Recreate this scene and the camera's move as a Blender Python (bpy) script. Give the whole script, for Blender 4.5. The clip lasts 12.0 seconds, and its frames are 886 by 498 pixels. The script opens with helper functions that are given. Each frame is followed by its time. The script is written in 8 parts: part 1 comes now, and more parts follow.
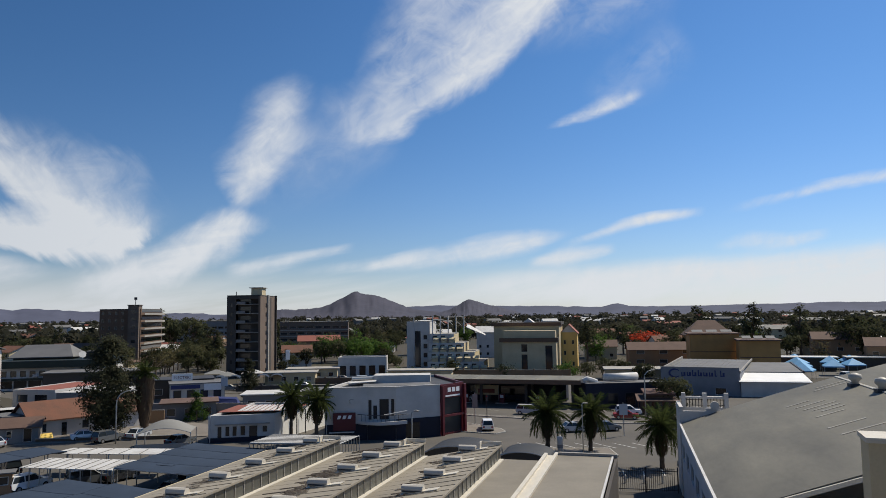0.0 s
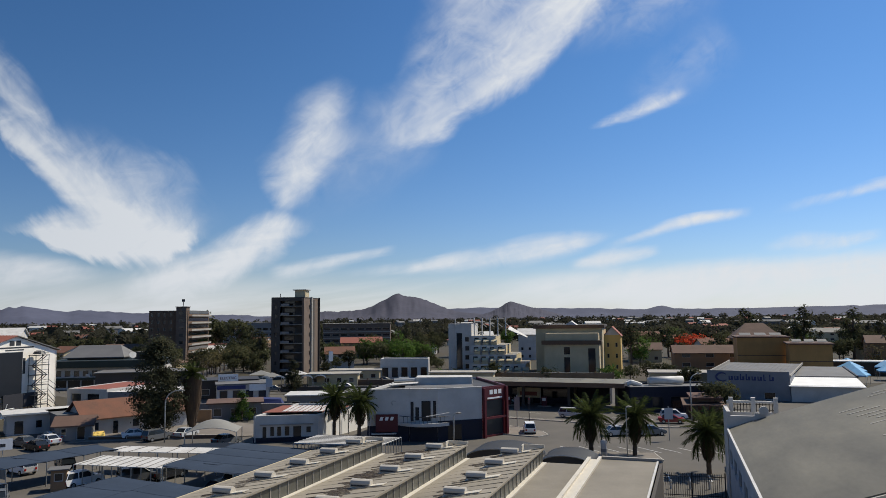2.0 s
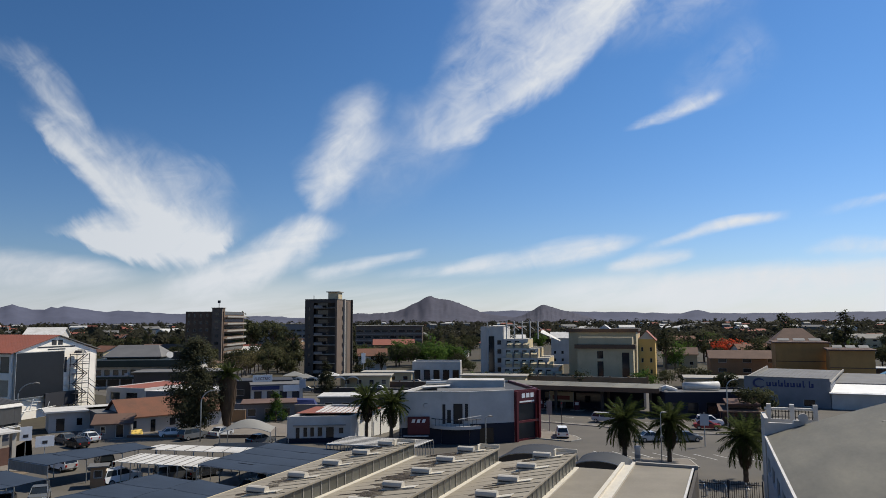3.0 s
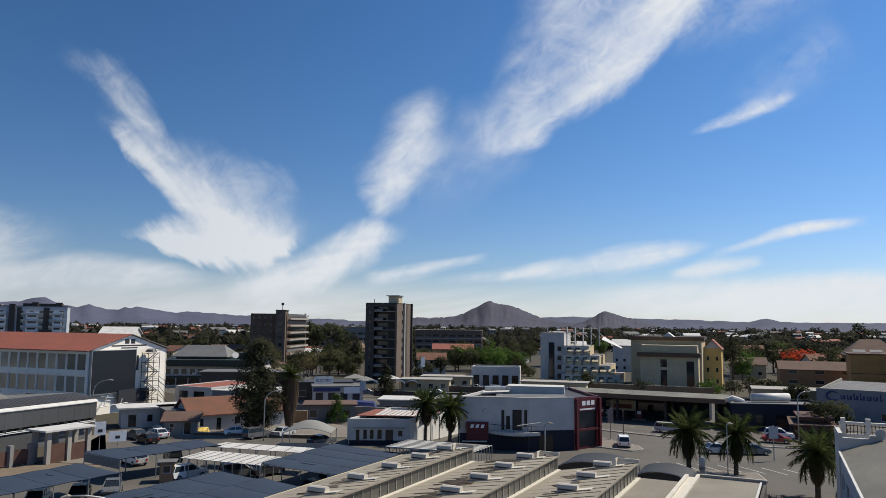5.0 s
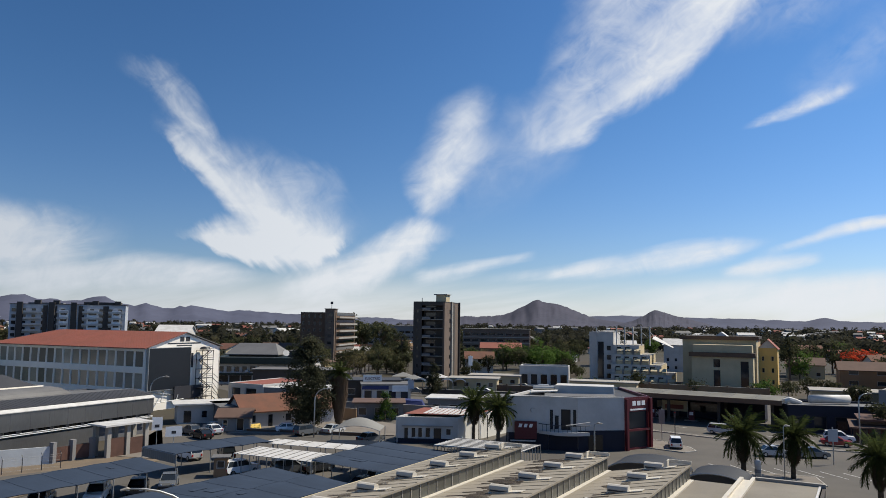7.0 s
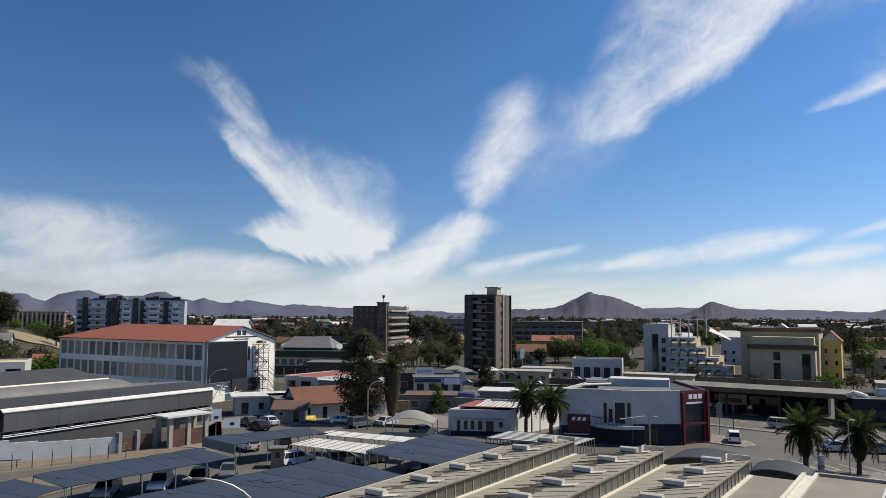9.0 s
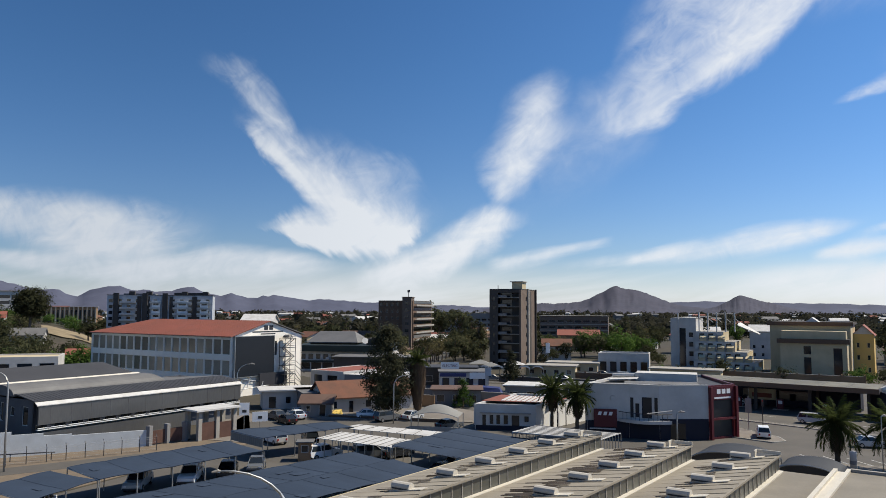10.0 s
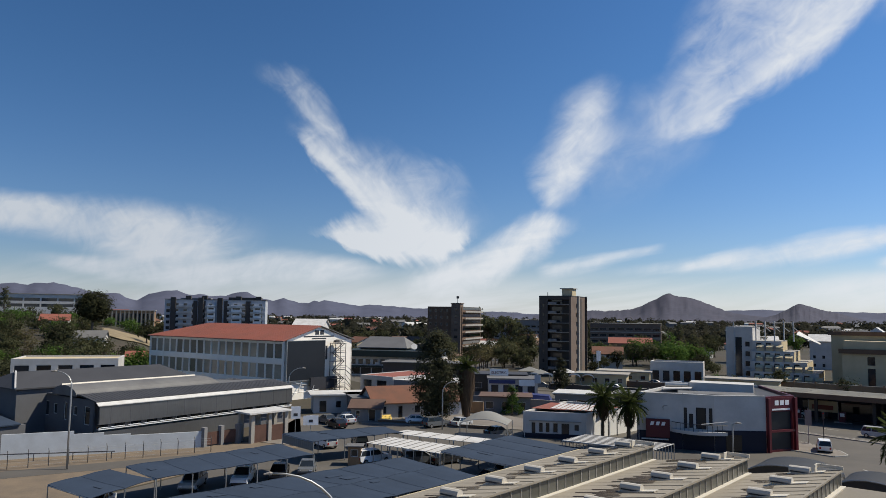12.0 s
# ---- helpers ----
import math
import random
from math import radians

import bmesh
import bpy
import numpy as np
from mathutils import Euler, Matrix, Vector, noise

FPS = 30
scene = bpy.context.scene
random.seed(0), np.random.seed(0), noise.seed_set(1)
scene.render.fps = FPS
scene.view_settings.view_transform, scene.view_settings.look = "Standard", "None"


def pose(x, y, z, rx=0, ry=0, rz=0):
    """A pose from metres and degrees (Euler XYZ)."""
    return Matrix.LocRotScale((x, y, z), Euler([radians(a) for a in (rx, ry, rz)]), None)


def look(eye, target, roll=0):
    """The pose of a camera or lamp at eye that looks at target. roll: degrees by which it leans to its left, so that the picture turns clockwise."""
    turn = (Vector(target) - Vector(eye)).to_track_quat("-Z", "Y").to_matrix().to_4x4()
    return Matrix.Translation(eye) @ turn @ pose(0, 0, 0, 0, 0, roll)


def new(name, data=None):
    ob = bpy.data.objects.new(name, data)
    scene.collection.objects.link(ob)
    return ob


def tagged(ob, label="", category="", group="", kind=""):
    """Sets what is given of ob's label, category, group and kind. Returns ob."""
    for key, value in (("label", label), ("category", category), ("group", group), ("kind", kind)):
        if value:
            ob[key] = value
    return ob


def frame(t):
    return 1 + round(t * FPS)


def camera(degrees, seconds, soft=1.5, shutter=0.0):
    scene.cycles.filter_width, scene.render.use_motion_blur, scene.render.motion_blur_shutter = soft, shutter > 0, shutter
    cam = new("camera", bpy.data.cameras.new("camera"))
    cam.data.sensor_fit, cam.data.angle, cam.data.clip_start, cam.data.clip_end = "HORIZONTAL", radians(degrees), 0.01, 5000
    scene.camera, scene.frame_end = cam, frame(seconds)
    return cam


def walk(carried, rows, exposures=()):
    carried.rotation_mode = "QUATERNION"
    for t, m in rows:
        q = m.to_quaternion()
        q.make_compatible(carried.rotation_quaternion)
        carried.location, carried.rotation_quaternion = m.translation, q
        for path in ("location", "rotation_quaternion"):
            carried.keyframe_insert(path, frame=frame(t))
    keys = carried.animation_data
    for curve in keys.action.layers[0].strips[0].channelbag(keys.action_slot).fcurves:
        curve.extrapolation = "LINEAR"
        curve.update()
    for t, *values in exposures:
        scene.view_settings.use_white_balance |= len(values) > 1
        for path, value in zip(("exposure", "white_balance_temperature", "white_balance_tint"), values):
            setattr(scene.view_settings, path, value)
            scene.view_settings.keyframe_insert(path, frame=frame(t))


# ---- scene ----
# ---------------- camera: it stands on an upper floor and pans to its left ----------------
EYE = 18.0
cam = camera(62.73, 12.0, soft=0.75)
ROWS = [  # seconds, yaw, pitch, roll
    (0.0, 0.000, 5.100, 0.800),
    (0.5, 0.765, 5.151, 0.779),
    (1.0, 1.526, 5.207, 0.754),
    (1.5, 2.318, 5.265, 0.742),
    (2.0, 3.262, 5.308, 0.690),
    (2.5, 4.437, 5.441, 0.452),
    (3.0, 5.786, 5.541, 0.272),
    (5.0, 10.445, 5.904, -0.574),
    (5.5, 11.358, 5.914, -0.712),
    (6.0, 12.274, 5.887, -0.770),
    (6.5, 13.224, 5.812, -0.767),
    (7.0, 14.171, 5.767, -0.671),
    (9.0, 18.182, 5.185, -0.378),
    (9.5, 19.177, 4.913, -0.298),
    (10.0, 20.149, 4.745, -0.253),
    (10.5, 21.095, 4.754, -0.381),
    (11.0, 21.998, 4.941, -0.632),
    (11.5, 22.920, 5.154, -0.865),
    (12.0, 24.000, 5.202, -0.724),
]
walk(cam, [(t, pose(0, 0, EYE, 90 + pitch, roll, yaw)) for t, yaw, pitch, roll in ROWS],
     [(0.0, 0.08), (2.5, 0.12), (6.5, 0.22), (9.5, 0.28), (11.5, 0.31), (12.0, 0.18)])

# ---------------- sky, clouds and sun ----------------
SUN_AZ, SUN_EL = 58.0, 52.0   # degrees to the right of straight ahead, degrees up
world = bpy.data.worlds.new("sky")
scene.world = world
world.use_nodes = True
wn, wl = world.node_tree.nodes, world.node_tree.links
wn.clear()


def wnode(kind, **props):
    n = wn.new(kind)
    for k, v in props.items():
        if k == "operation":
            n.operation = v
        elif k == "vector_type":
            n.vector_type = v
        elif k == "blend_type":
            n.blend_type = v
        elif k == "data_type":
            n.data_type = v
    return n


def wmath(op, a, b=None, c=None, clamp=False):
    n = wnode("ShaderNodeMath", operation=op)
    n.use_clamp = clamp
    for i, v in enumerate((a, b, c)):
        if v is None:
            continue
        if isinstance(v, (int, float)):
            n.inputs[i].default_value = v
        else:
            wl.new(v, n.inputs[i])
    return n.outputs[0]


def wrange(v, a, b, lo=0.0, hi=1.0, smooth=True):
    n = wn.new("ShaderNodeMapRange")
    n.interpolation_type = "SMOOTHSTEP" if smooth else "LINEAR"
    wl.new(v, n.inputs[0])
    for i, x in zip((1, 2, 3, 4), (a, b, lo, hi)):
        n.inputs[i].default_value = x
    return n.outputs[0]


sky = wn.new("ShaderNodeTexSky")
sky.sky_type, sky.sun_disc = "NISHITA", False
sky.sun_elevation, sky.sun_rotation = radians(SUN_EL), radians(SUN_AZ)
sky.altitude, sky.air_density, sky.dust_density, sky.ozone_density = 0, 1.0, 0.2, 4.0
coord = wn.new("ShaderNodeTexCoord")
turn = wn.new("ShaderNodeVectorRotate")
turn.rotation_type = "Z_AXIS"
turn.inputs["Angle"].default_value = radians(-11)
wl.new(coord.outputs["Generated"], turn.inputs["Vector"])
sep = wn.new("ShaderNodeSeparateXYZ")
wl.new(turn.outputs[0], sep.inputs[0])
ahead = wmath("MAXIMUM", sep.outputs[1], 0.05)
sky_u, sky_v = wmath("DIVIDE", sep.outputs[0], ahead), wmath("DIVIDE", sep.outputs[2], ahead)
flat = wn.new("ShaderNodeCombineXYZ")
wl.new(sky_u, flat.inputs[0]), wl.new(sky_v, flat.inputs[1])


def cloud_noise(scale, sx, sy, angle, detail=8, rough=0.6, warp=0.0, seed=0.0):
    m = wn.new("ShaderNodeMapping")
    m.vector_type = "TEXTURE"
    m.inputs["Rotation"].default_value = (0, 0, radians(angle))
    m.inputs["Scale"].default_value = (sx, sy, 1)
    m.inputs["Location"].default_value = (seed, seed * 0.37, 0)
    wl.new(flat.outputs[0], m.inputs[0])
    n = wn.new("ShaderNodeTexNoise")
    n.inputs["Scale"].default_value, n.inputs["Detail"].default_value = scale, detail
    n.inputs["Roughness"].default_value, n.inputs["Distortion"].default_value = rough, warp
    wl.new(m.outputs[0], n.inputs["Vector"])
    return n.outputs["Fac"], n.outputs["Color"]


# the clouds' edges are pulled about by noise before they are laid down
def pulled(vec, noise_color, amount):
    centre = wnode("ShaderNodeVectorMath", operation="SUBTRACT")
    wl.new(noise_color, centre.inputs[0])
    centre.inputs[1].default_value = (0.5, 0.5, 0.5)
    small = wnode("ShaderNodeVectorMath", operation="SCALE")
    wl.new(centre.outputs[0], small.inputs[0])
    small.inputs["Scale"].default_value = amount
    moved = wnode("ShaderNodeVectorMath", operation="ADD")
    wl.new(vec, moved.inputs[0]), wl.new(small.outputs[0], moved.inputs[1])
    return moved.outputs[0]


_, broad_pull = cloud_noise(7, 1.3, 1, 40, 5, 0.6)
_, right_pull = cloud_noise(16, 1.8, 0.9, 42, 7, 0.6, 0.5, 3.0)
_, left_pull = cloud_noise(16, 2.6, 0.8, -50, 7, 0.6, 0.5, 11.0)
_, level_pull = cloud_noise(14, 4.0, 0.7, 9, 6, 0.6, 0.3, 5.0)
bent = pulled(flat.outputs[0], broad_pull, 0.026)
BENT = dict(right=pulled(bent, right_pull, 0.042), left=pulled(bent, left_pull, 0.058), level=pulled(flat.outputs[0], level_pull, 0.022))


def wdot(vec, x, y, offset):
    n = wnode("ShaderNodeVectorMath", operation="DOT_PRODUCT")
    wl.new(vec, n.inputs[0])
    n.inputs[1].default_value = (x, y, 0)
    return wmath("ADD", n.outputs["Value"], offset)


def ribbon(vec, soft_low, soft_up, rows):
    """A streak of cloud between a lower and an upper edge that change along it."""
    mids = [Vector(((r[0] + r[2]) / 2, (r[1] + r[3]) / 2)) for r in rows]
    a, d = mids[0], mids[-1] - mids[0]
    ln, d = d.length, d.normalized()
    p = Vector((-d.y, d.x))
    if p.y < 0:
        p = -p
    lows = [(Vector((r[0], r[1])) - a).dot(p) for r in rows]
    ups = [(Vector((r[2], r[3])) - a).dot(p) for r in rows]
    lo, hi = min(lows + ups) - 0.02, max(lows + ups) + 0.02
    along = wdot(vec, d.x / ln, d.y / ln, -a.dot(d) / ln)
    across = wdot(vec, p.x / (hi - lo), p.y / (hi - lo), (-a.dot(p) - lo) / (hi - lo))
    ramp = wn.new("ShaderNodeValToRGB")
    ramp.color_ramp.interpolation = "CARDINAL"
    els = ramp.color_ramp.elements
    for i, (m, l, u, r) in enumerate(zip(mids, lows, ups, rows)):
        s = min(1.0, max(0.0, (m - a).dot(d) / ln))
        e = els[0] if i == 0 else els[1] if i == 1 else els.new(s)
        e.position = s
        if i > 1:
            e = [x for x in els if abs(x.position - s) < 1e-5][0]
        e.color = ((min(l, u) - lo) / (hi - lo), (max(l, u) - lo) / (hi - lo), r[4], 1)
    wl.new(along, ramp.inputs[0])
    parts = wn.new("ShaderNodeSeparateColor")
    wl.new(ramp.outputs[0], parts.inputs[0])
    width = wmath("SUBTRACT", parts.outputs[1], parts.outputs[0])
    depth = wmath("DIVIDE", wmath("SUBTRACT", across, parts.outputs[0]), width)
    body = wmath("MULTIPLY", wrange(depth, -0.55 * soft_low, 0.9 * soft_low), wrange(depth, 1 + 0.55 * soft_up, 1 - 0.9 * soft_up))
    ends = wmath("MULTIPLY", wrange(along, -0.04, 0.16), wrange(along, 1.04, 0.84))
    return wmath("MULTIPLY", wmath("MULTIPLY", body, ends), parts.outputs[2])


CLOUDS = {  # each row: the lower edge (across, up), the upper edge (across, up), how dense it is there
    "band_core": (0.28, 1.00, [(0.039, 0.207, 0.039, 0.271, 0.45), (0.071, 0.217, 0.060, 0.301, 0.85), (0.110, 0.227, 0.094, 0.311, 0.90), (0.160, 0.268, 0.134, 0.339, 0.87), (0.231, 0.315, 0.199, 0.385, 0.90), (0.286, 0.368, 0.251, 0.440, 0.94), (0.352, 0.428, 0.301, 0.500, 0.96), (0.430, 0.492, 0.368, 0.577, 1.00), (0.531, 0.587, 0.452, 0.674, 0.90)]),  # the bright slanting band
    "band_veil": (0.60, 0.50, [(0.086, 0.285, 0.066, 0.310, 0.25), (0.154, 0.307, 0.097, 0.370, 0.38), (0.226, 0.365, 0.122, 0.431, 0.42), (0.300, 0.432, 0.163, 0.515, 0.50), (0.390, 0.518, 0.221, 0.628, 0.60), (0.492, 0.630, 0.330, 0.752, 0.50)]),  # the thin sheet over the band
    "band_edge": (0.90, 0.90, [(0.307, 0.374, 0.315, 0.416, 0.10), (0.403, 0.404, 0.397, 0.458, 0.26), (0.485, 0.442, 0.471, 0.506, 0.28), (0.567, 0.494, 0.546, 0.562, 0.25)]),  # a thin wisp along the band
    "tuft": (0.60, 0.60, [(-0.078, 0.135, -0.093, 0.144, 0.60), (-0.047, 0.174, -0.105, 0.186, 0.68), (-0.022, 0.211, -0.087, 0.223, 0.62), (-0.001, 0.246, -0.072, 0.263, 0.52), (0.008, 0.285, -0.059, 0.293, 0.42), (0.022, 0.330, -0.021, 0.325, 0.20)]),  # the upright tuft
    "tuft_veil": (0.90, 0.90, [(-0.082, 0.133, -0.075, 0.191, 0.10), (-0.011, 0.166, -0.021, 0.272, 0.20), (0.059, 0.192, 0.043, 0.265, 0.18), (0.138, 0.220, 0.122, 0.248, 0.12)]),  # thin haze beside the tuft
    "tail": (0.40, 0.55, [(-0.281, 0.019, -0.298, 0.054, 0.60), (-0.212, 0.028, -0.229, 0.072, 0.70), (-0.150, 0.049, -0.171, 0.098, 0.85), (-0.108, 0.075, -0.129, 0.123, 0.92), (-0.073, 0.094, -0.090, 0.141, 0.90), (-0.038, 0.117, -0.050, 0.135, 0.50)]),  # the tail under the tuft
    "fan": (0.35, 0.65, [(-0.476, 0.285, -0.468, 0.302, 0.30), (-0.429, 0.234, -0.421, 0.263, 0.80), (-0.383, 0.187, -0.375, 0.234, 0.92), (-0.346, 0.145, -0.314, 0.198, 0.96), (-0.307, 0.099, -0.267, 0.169, 0.98), (-0.270, 0.073, -0.209, 0.140, 0.96), (-0.238, 0.061, -0.172, 0.126, 0.70)]),  # the body of the fan
    "fan_wisp": (0.80, 0.80, [(-0.546, 0.372, -0.535, 0.387, 0.12), (-0.484, 0.343, -0.469, 0.370, 0.38), (-0.452, 0.300, -0.432, 0.327, 0.58), (-0.419, 0.252, -0.402, 0.275, 0.62), (-0.368, 0.204, -0.358, 0.228, 0.40)]),  # the thin wisp over the fan
    "fan_foot": (0.28, 0.60, [(-0.425, 0.112, -0.421, 0.128, 0.55), (-0.387, 0.101, -0.381, 0.135, 0.88), (-0.331, 0.087, -0.330, 0.137, 0.97), (-0.276, 0.075, -0.278, 0.138, 0.98), (-0.229, 0.080, -0.227, 0.141, 0.95), (-0.183, 0.109, -0.184, 0.135, 0.50)]),  # the broad foot of the fan
    "bank": (0.40, 0.35, [(-1.295, 0.143, -1.303, 0.223, 0.70), (-1.125, 0.148, -1.131, 0.207, 0.66), (-0.986, 0.134, -0.991, 0.195, 0.68), (-0.864, 0.114, -0.869, 0.183, 0.70), (-0.758, 0.079, -0.758, 0.173, 0.76), (-0.666, 0.054, -0.672, 0.158, 0.92), (-0.583, 0.045, -0.588, 0.148, 0.90), (-0.513, 0.084, -0.522, 0.141, 0.55)]),  # the long bank over the roofs
    "bank_foot": (0.40, 0.40, [(-0.948, 0.076, -0.950, 0.097, 0.30), (-0.818, 0.059, -0.820, 0.088, 0.65), (-0.685, 0.036, -0.687, 0.079, 0.75), (-0.569, 0.035, -0.571, 0.075, 0.75), (-0.522, 0.041, -0.524, 0.092, 0.62), (-0.431, 0.044, -0.433, 0.088, 0.68), (-0.353, 0.046, -0.353, 0.077, 0.60), (-0.301, 0.052, -0.302, 0.065, 0.35)]),  # the lower edge of the bank
    "fan_feather": (0.90, 0.90, [(-0.394, 0.242, -0.371, 0.264, 0.15), (-0.352, 0.200, -0.326, 0.243, 0.40), (-0.296, 0.172, -0.273, 0.213, 0.42), (-0.232, 0.156, -0.217, 0.193, 0.38), (-0.196, 0.138, -0.185, 0.166, 0.20)]),  # feathery strands off the fan
    "level_a": (0.50, 0.50, [(0.006, 0.053, 0.005, 0.064, 0.35), (0.122, 0.062, 0.126, 0.082, 0.45), (0.227, 0.073, 0.227, 0.101, 0.75), (0.278, 0.081, 0.278, 0.112, 0.85), (0.332, 0.094, 0.333, 0.118, 0.80), (0.389, 0.111, 0.387, 0.122, 0.35)]),  # a thin level streak
    "level_b": (0.50, 0.50, [(0.371, 0.092, 0.379, 0.104, 0.30), (0.449, 0.113, 0.454, 0.129, 0.50), (0.512, 0.128, 0.513, 0.147, 0.80), (0.598, 0.141, 0.599, 0.156, 0.50)]),  # a thin level streak
    "level_c": (0.50, 0.50, [(0.316, 0.064, 0.324, 0.079, 0.50), (0.386, 0.072, 0.387, 0.095, 0.75), (0.456, 0.086, 0.457, 0.099, 0.40)]),  # a short level streak
    "level_d": (0.50, 0.50, [(-0.103, 0.047, -0.096, 0.069, 0.70), (-0.010, 0.067, -0.010, 0.082, 0.60), (0.071, 0.088, 0.068, 0.096, 0.30)]),  # a short level streak
    "level_e": (0.50, 0.50, [(0.083, 0.059, 0.087, 0.071, 0.40), (0.145, 0.073, 0.145, 0.089, 0.50), (0.196, 0.091, 0.192, 0.100, 0.25)]),  # a short level streak
    "dash": (0.50, 0.80, [(0.352, 0.268, 0.360, 0.278, 0.30), (0.408, 0.282, 0.412, 0.300, 0.60), (0.456, 0.300, 0.458, 0.323, 0.66), (0.512, 0.325, 0.513, 0.340, 0.40)]),  # a lone bright streak
    "dash_veil": (1.00, 1.00, [(0.424, 0.293, 0.417, 0.326, 0.10), (0.496, 0.327, 0.474, 0.376, 0.24), (0.562, 0.368, 0.524, 0.418, 0.22), (0.611, 0.402, 0.565, 0.452, 0.12)]),  # thin haze over the lone streak
    "right_a": (0.50, 0.50, [(0.643, 0.145, 0.643, 0.158, 0.12), (0.716, 0.164, 0.717, 0.178, 0.35), (0.802, 0.185, 0.803, 0.200, 0.40), (0.926, 0.204, 0.927, 0.225, 0.60), (1.092, 0.227, 1.095, 0.255, 0.60)]),  # a thin streak far to the side
    "right_b": (0.50, 0.50, [(0.611, 0.088, 0.621, 0.102, 0.30), (0.678, 0.092, 0.680, 0.118, 0.55), (0.747, 0.099, 0.748, 0.118, 0.60), (0.818, 0.115, 0.819, 0.126, 0.30)]),  # a short level streak
    "right_sheet": (0.60, 0.35, [(0.191, 0.012, 0.192, 0.050, 0.50), (0.374, 0.010, 0.376, 0.064, 0.70), (0.552, 0.008, 0.555, 0.074, 0.78), (0.741, 0.006, 0.746, 0.088, 0.85), (0.910, 0.004, 0.918, 0.103, 0.88), (1.160, 0.001, 1.172, 0.122, 0.85)]),  # the low sheet to the side
}

clear = None
for key, (soft_low, soft_up, rows) in CLOUDS.items():
    pull = "right" if key[:4] in ("band", "tuft", "tail") else "left" if key[:3] == "fan" else "level"
    gap = wmath("SUBTRACT", 1.0, ribbon(BENT[pull], soft_low, soft_up, rows))
    clear = gap if clear is None else wmath("MULTIPLY", clear, gap)
sheet = wmath("SUBTRACT", 1.0, clear)
fine, _ = cloud_noise(15, 3.4, 0.9, 40, 8, 0.55, 0.6, 3.0)
cross, _ = cloud_noise(15, 3.6, 0.9, -50, 8, 0.55, 0.6, 11.0)
level, _ = cloud_noise(11, 4.5, 0.55, 9, 9, 0.6, 0.4, 5.0)
curl, _ = cloud_noise(24, 1.3, 1.0, 30, 8, 0.6, 1.2, 4.0)
clump, _ = cloud_noise(8, 1.4, 1.0, 35, 5, 0.5, 0.5, 6.0)
side = wrange(sky_u, -0.26, -0.12)
low = wrange(sky_v, 0.17, 0.09)
slant = wmath("ADD", wmath("MULTIPLY", fine, side), wmath("MULTIPLY", cross, wmath("SUBTRACT", 1.0, side)))
feather = wmath("ADD", wmath("MULTIPLY", slant, wmath("SUBTRACT", 1.0, low)), wmath("MULTIPLY", level, low))
grain = wmath("ADD", wmath("MULTIPLY", wmath("SUBTRACT", feather, 0.5), 1.5), wmath("MULTIPLY", wmath("SUBTRACT", curl, 0.5), 1.0))
grain = wmath("ADD", grain, wmath("MULTIPLY", wmath("SUBTRACT", clump, 0.5), 1.0))
# thin parts are torn by the grain, thick parts stay nearly whole
torn = wmath("MULTIPLY", grain, wmath("MULTIPLY", sheet, wmath("SUBTRACT", 1.35, sheet)))
cover = wmath("MINIMUM", wmath("MAXIMUM", wmath("ADD", sheet, wmath("MULTIPLY", torn, 1.9)), 0.0), 0.97)
cover = wmath("MULTIPLY", cover, wrange(sep.outputs[1], 0.05, 0.2))
veil = wmath("MULTIPLY", wrange(sep.outputs[2], 0.076, 0.010, 0.0, 0.84), wrange(level, 0.36, 0.64, 0.45, 1.0))
cover = wmath("SUBTRACT", 1.0, wmath("MULTIPLY", wmath("SUBTRACT", 1.0, cover), wmath("SUBTRACT", 1.0, veil)))
blend = wnode("ShaderNodeMix", data_type="RGBA")
deep = wn.new("ShaderNodeHueSaturation")
deep.inputs["Saturation"].default_value = 1.12
tint = wnode("ShaderNodeMix", data_type="RGBA", blend_type="MULTIPLY")
tint.inputs["Factor"].default_value = 1.0
rim = wnode("ShaderNodeMix", data_type="RGBA")
rim.inputs["A"].default_value, rim.inputs["B"].default_value = (0.86, 0.98, 1.125, 1), (0.91, 0.96, 1.15, 1)
wl.new(wrange(sep.outputs[2], 0.35, 0.0), rim.inputs["Factor"])
wl.new(rim.outputs["Result"], tint.inputs["B"])
sunward = wnode("ShaderNodeVectorMath", operation="SCALE")  # thin haze brightens the sky towards the sun
wl.new(sky.outputs[0], sunward.inputs[0]), wl.new(wrange(sky_u, -0.7, 0.8, 0.92, 1.34), sunward.inputs["Scale"])
wl.new(sunward.outputs[0], tint.inputs["A"])
wl.new(tint.outputs["Result"], deep.inputs["Color"])
wl.new(cover, blend.inputs["Factor"]), wl.new(deep.outputs[0], blend.inputs["A"])
lit = wnode("ShaderNodeMix", data_type="RGBA")  # clouds are brighter towards the sun
lit.inputs["A"].default_value, lit.inputs["B"].default_value = (7.2, 7.8, 8.6, 1), (9.9, 10.3, 10.8, 1)
wl.new(wrange(sky_u, -0.85, 0.05), lit.inputs["Factor"])
wl.new(lit.outputs["Result"], blend.inputs["B"])
air = wn.new("ShaderNodeBackground")
wl.new(blend.outputs["Result"], air.inputs["Color"])
air.inputs["Strength"].default_value = 0.068
wout = wn.new("ShaderNodeOutputWorld")
wl.new(air.outputs[0], wout.inputs["Surface"])

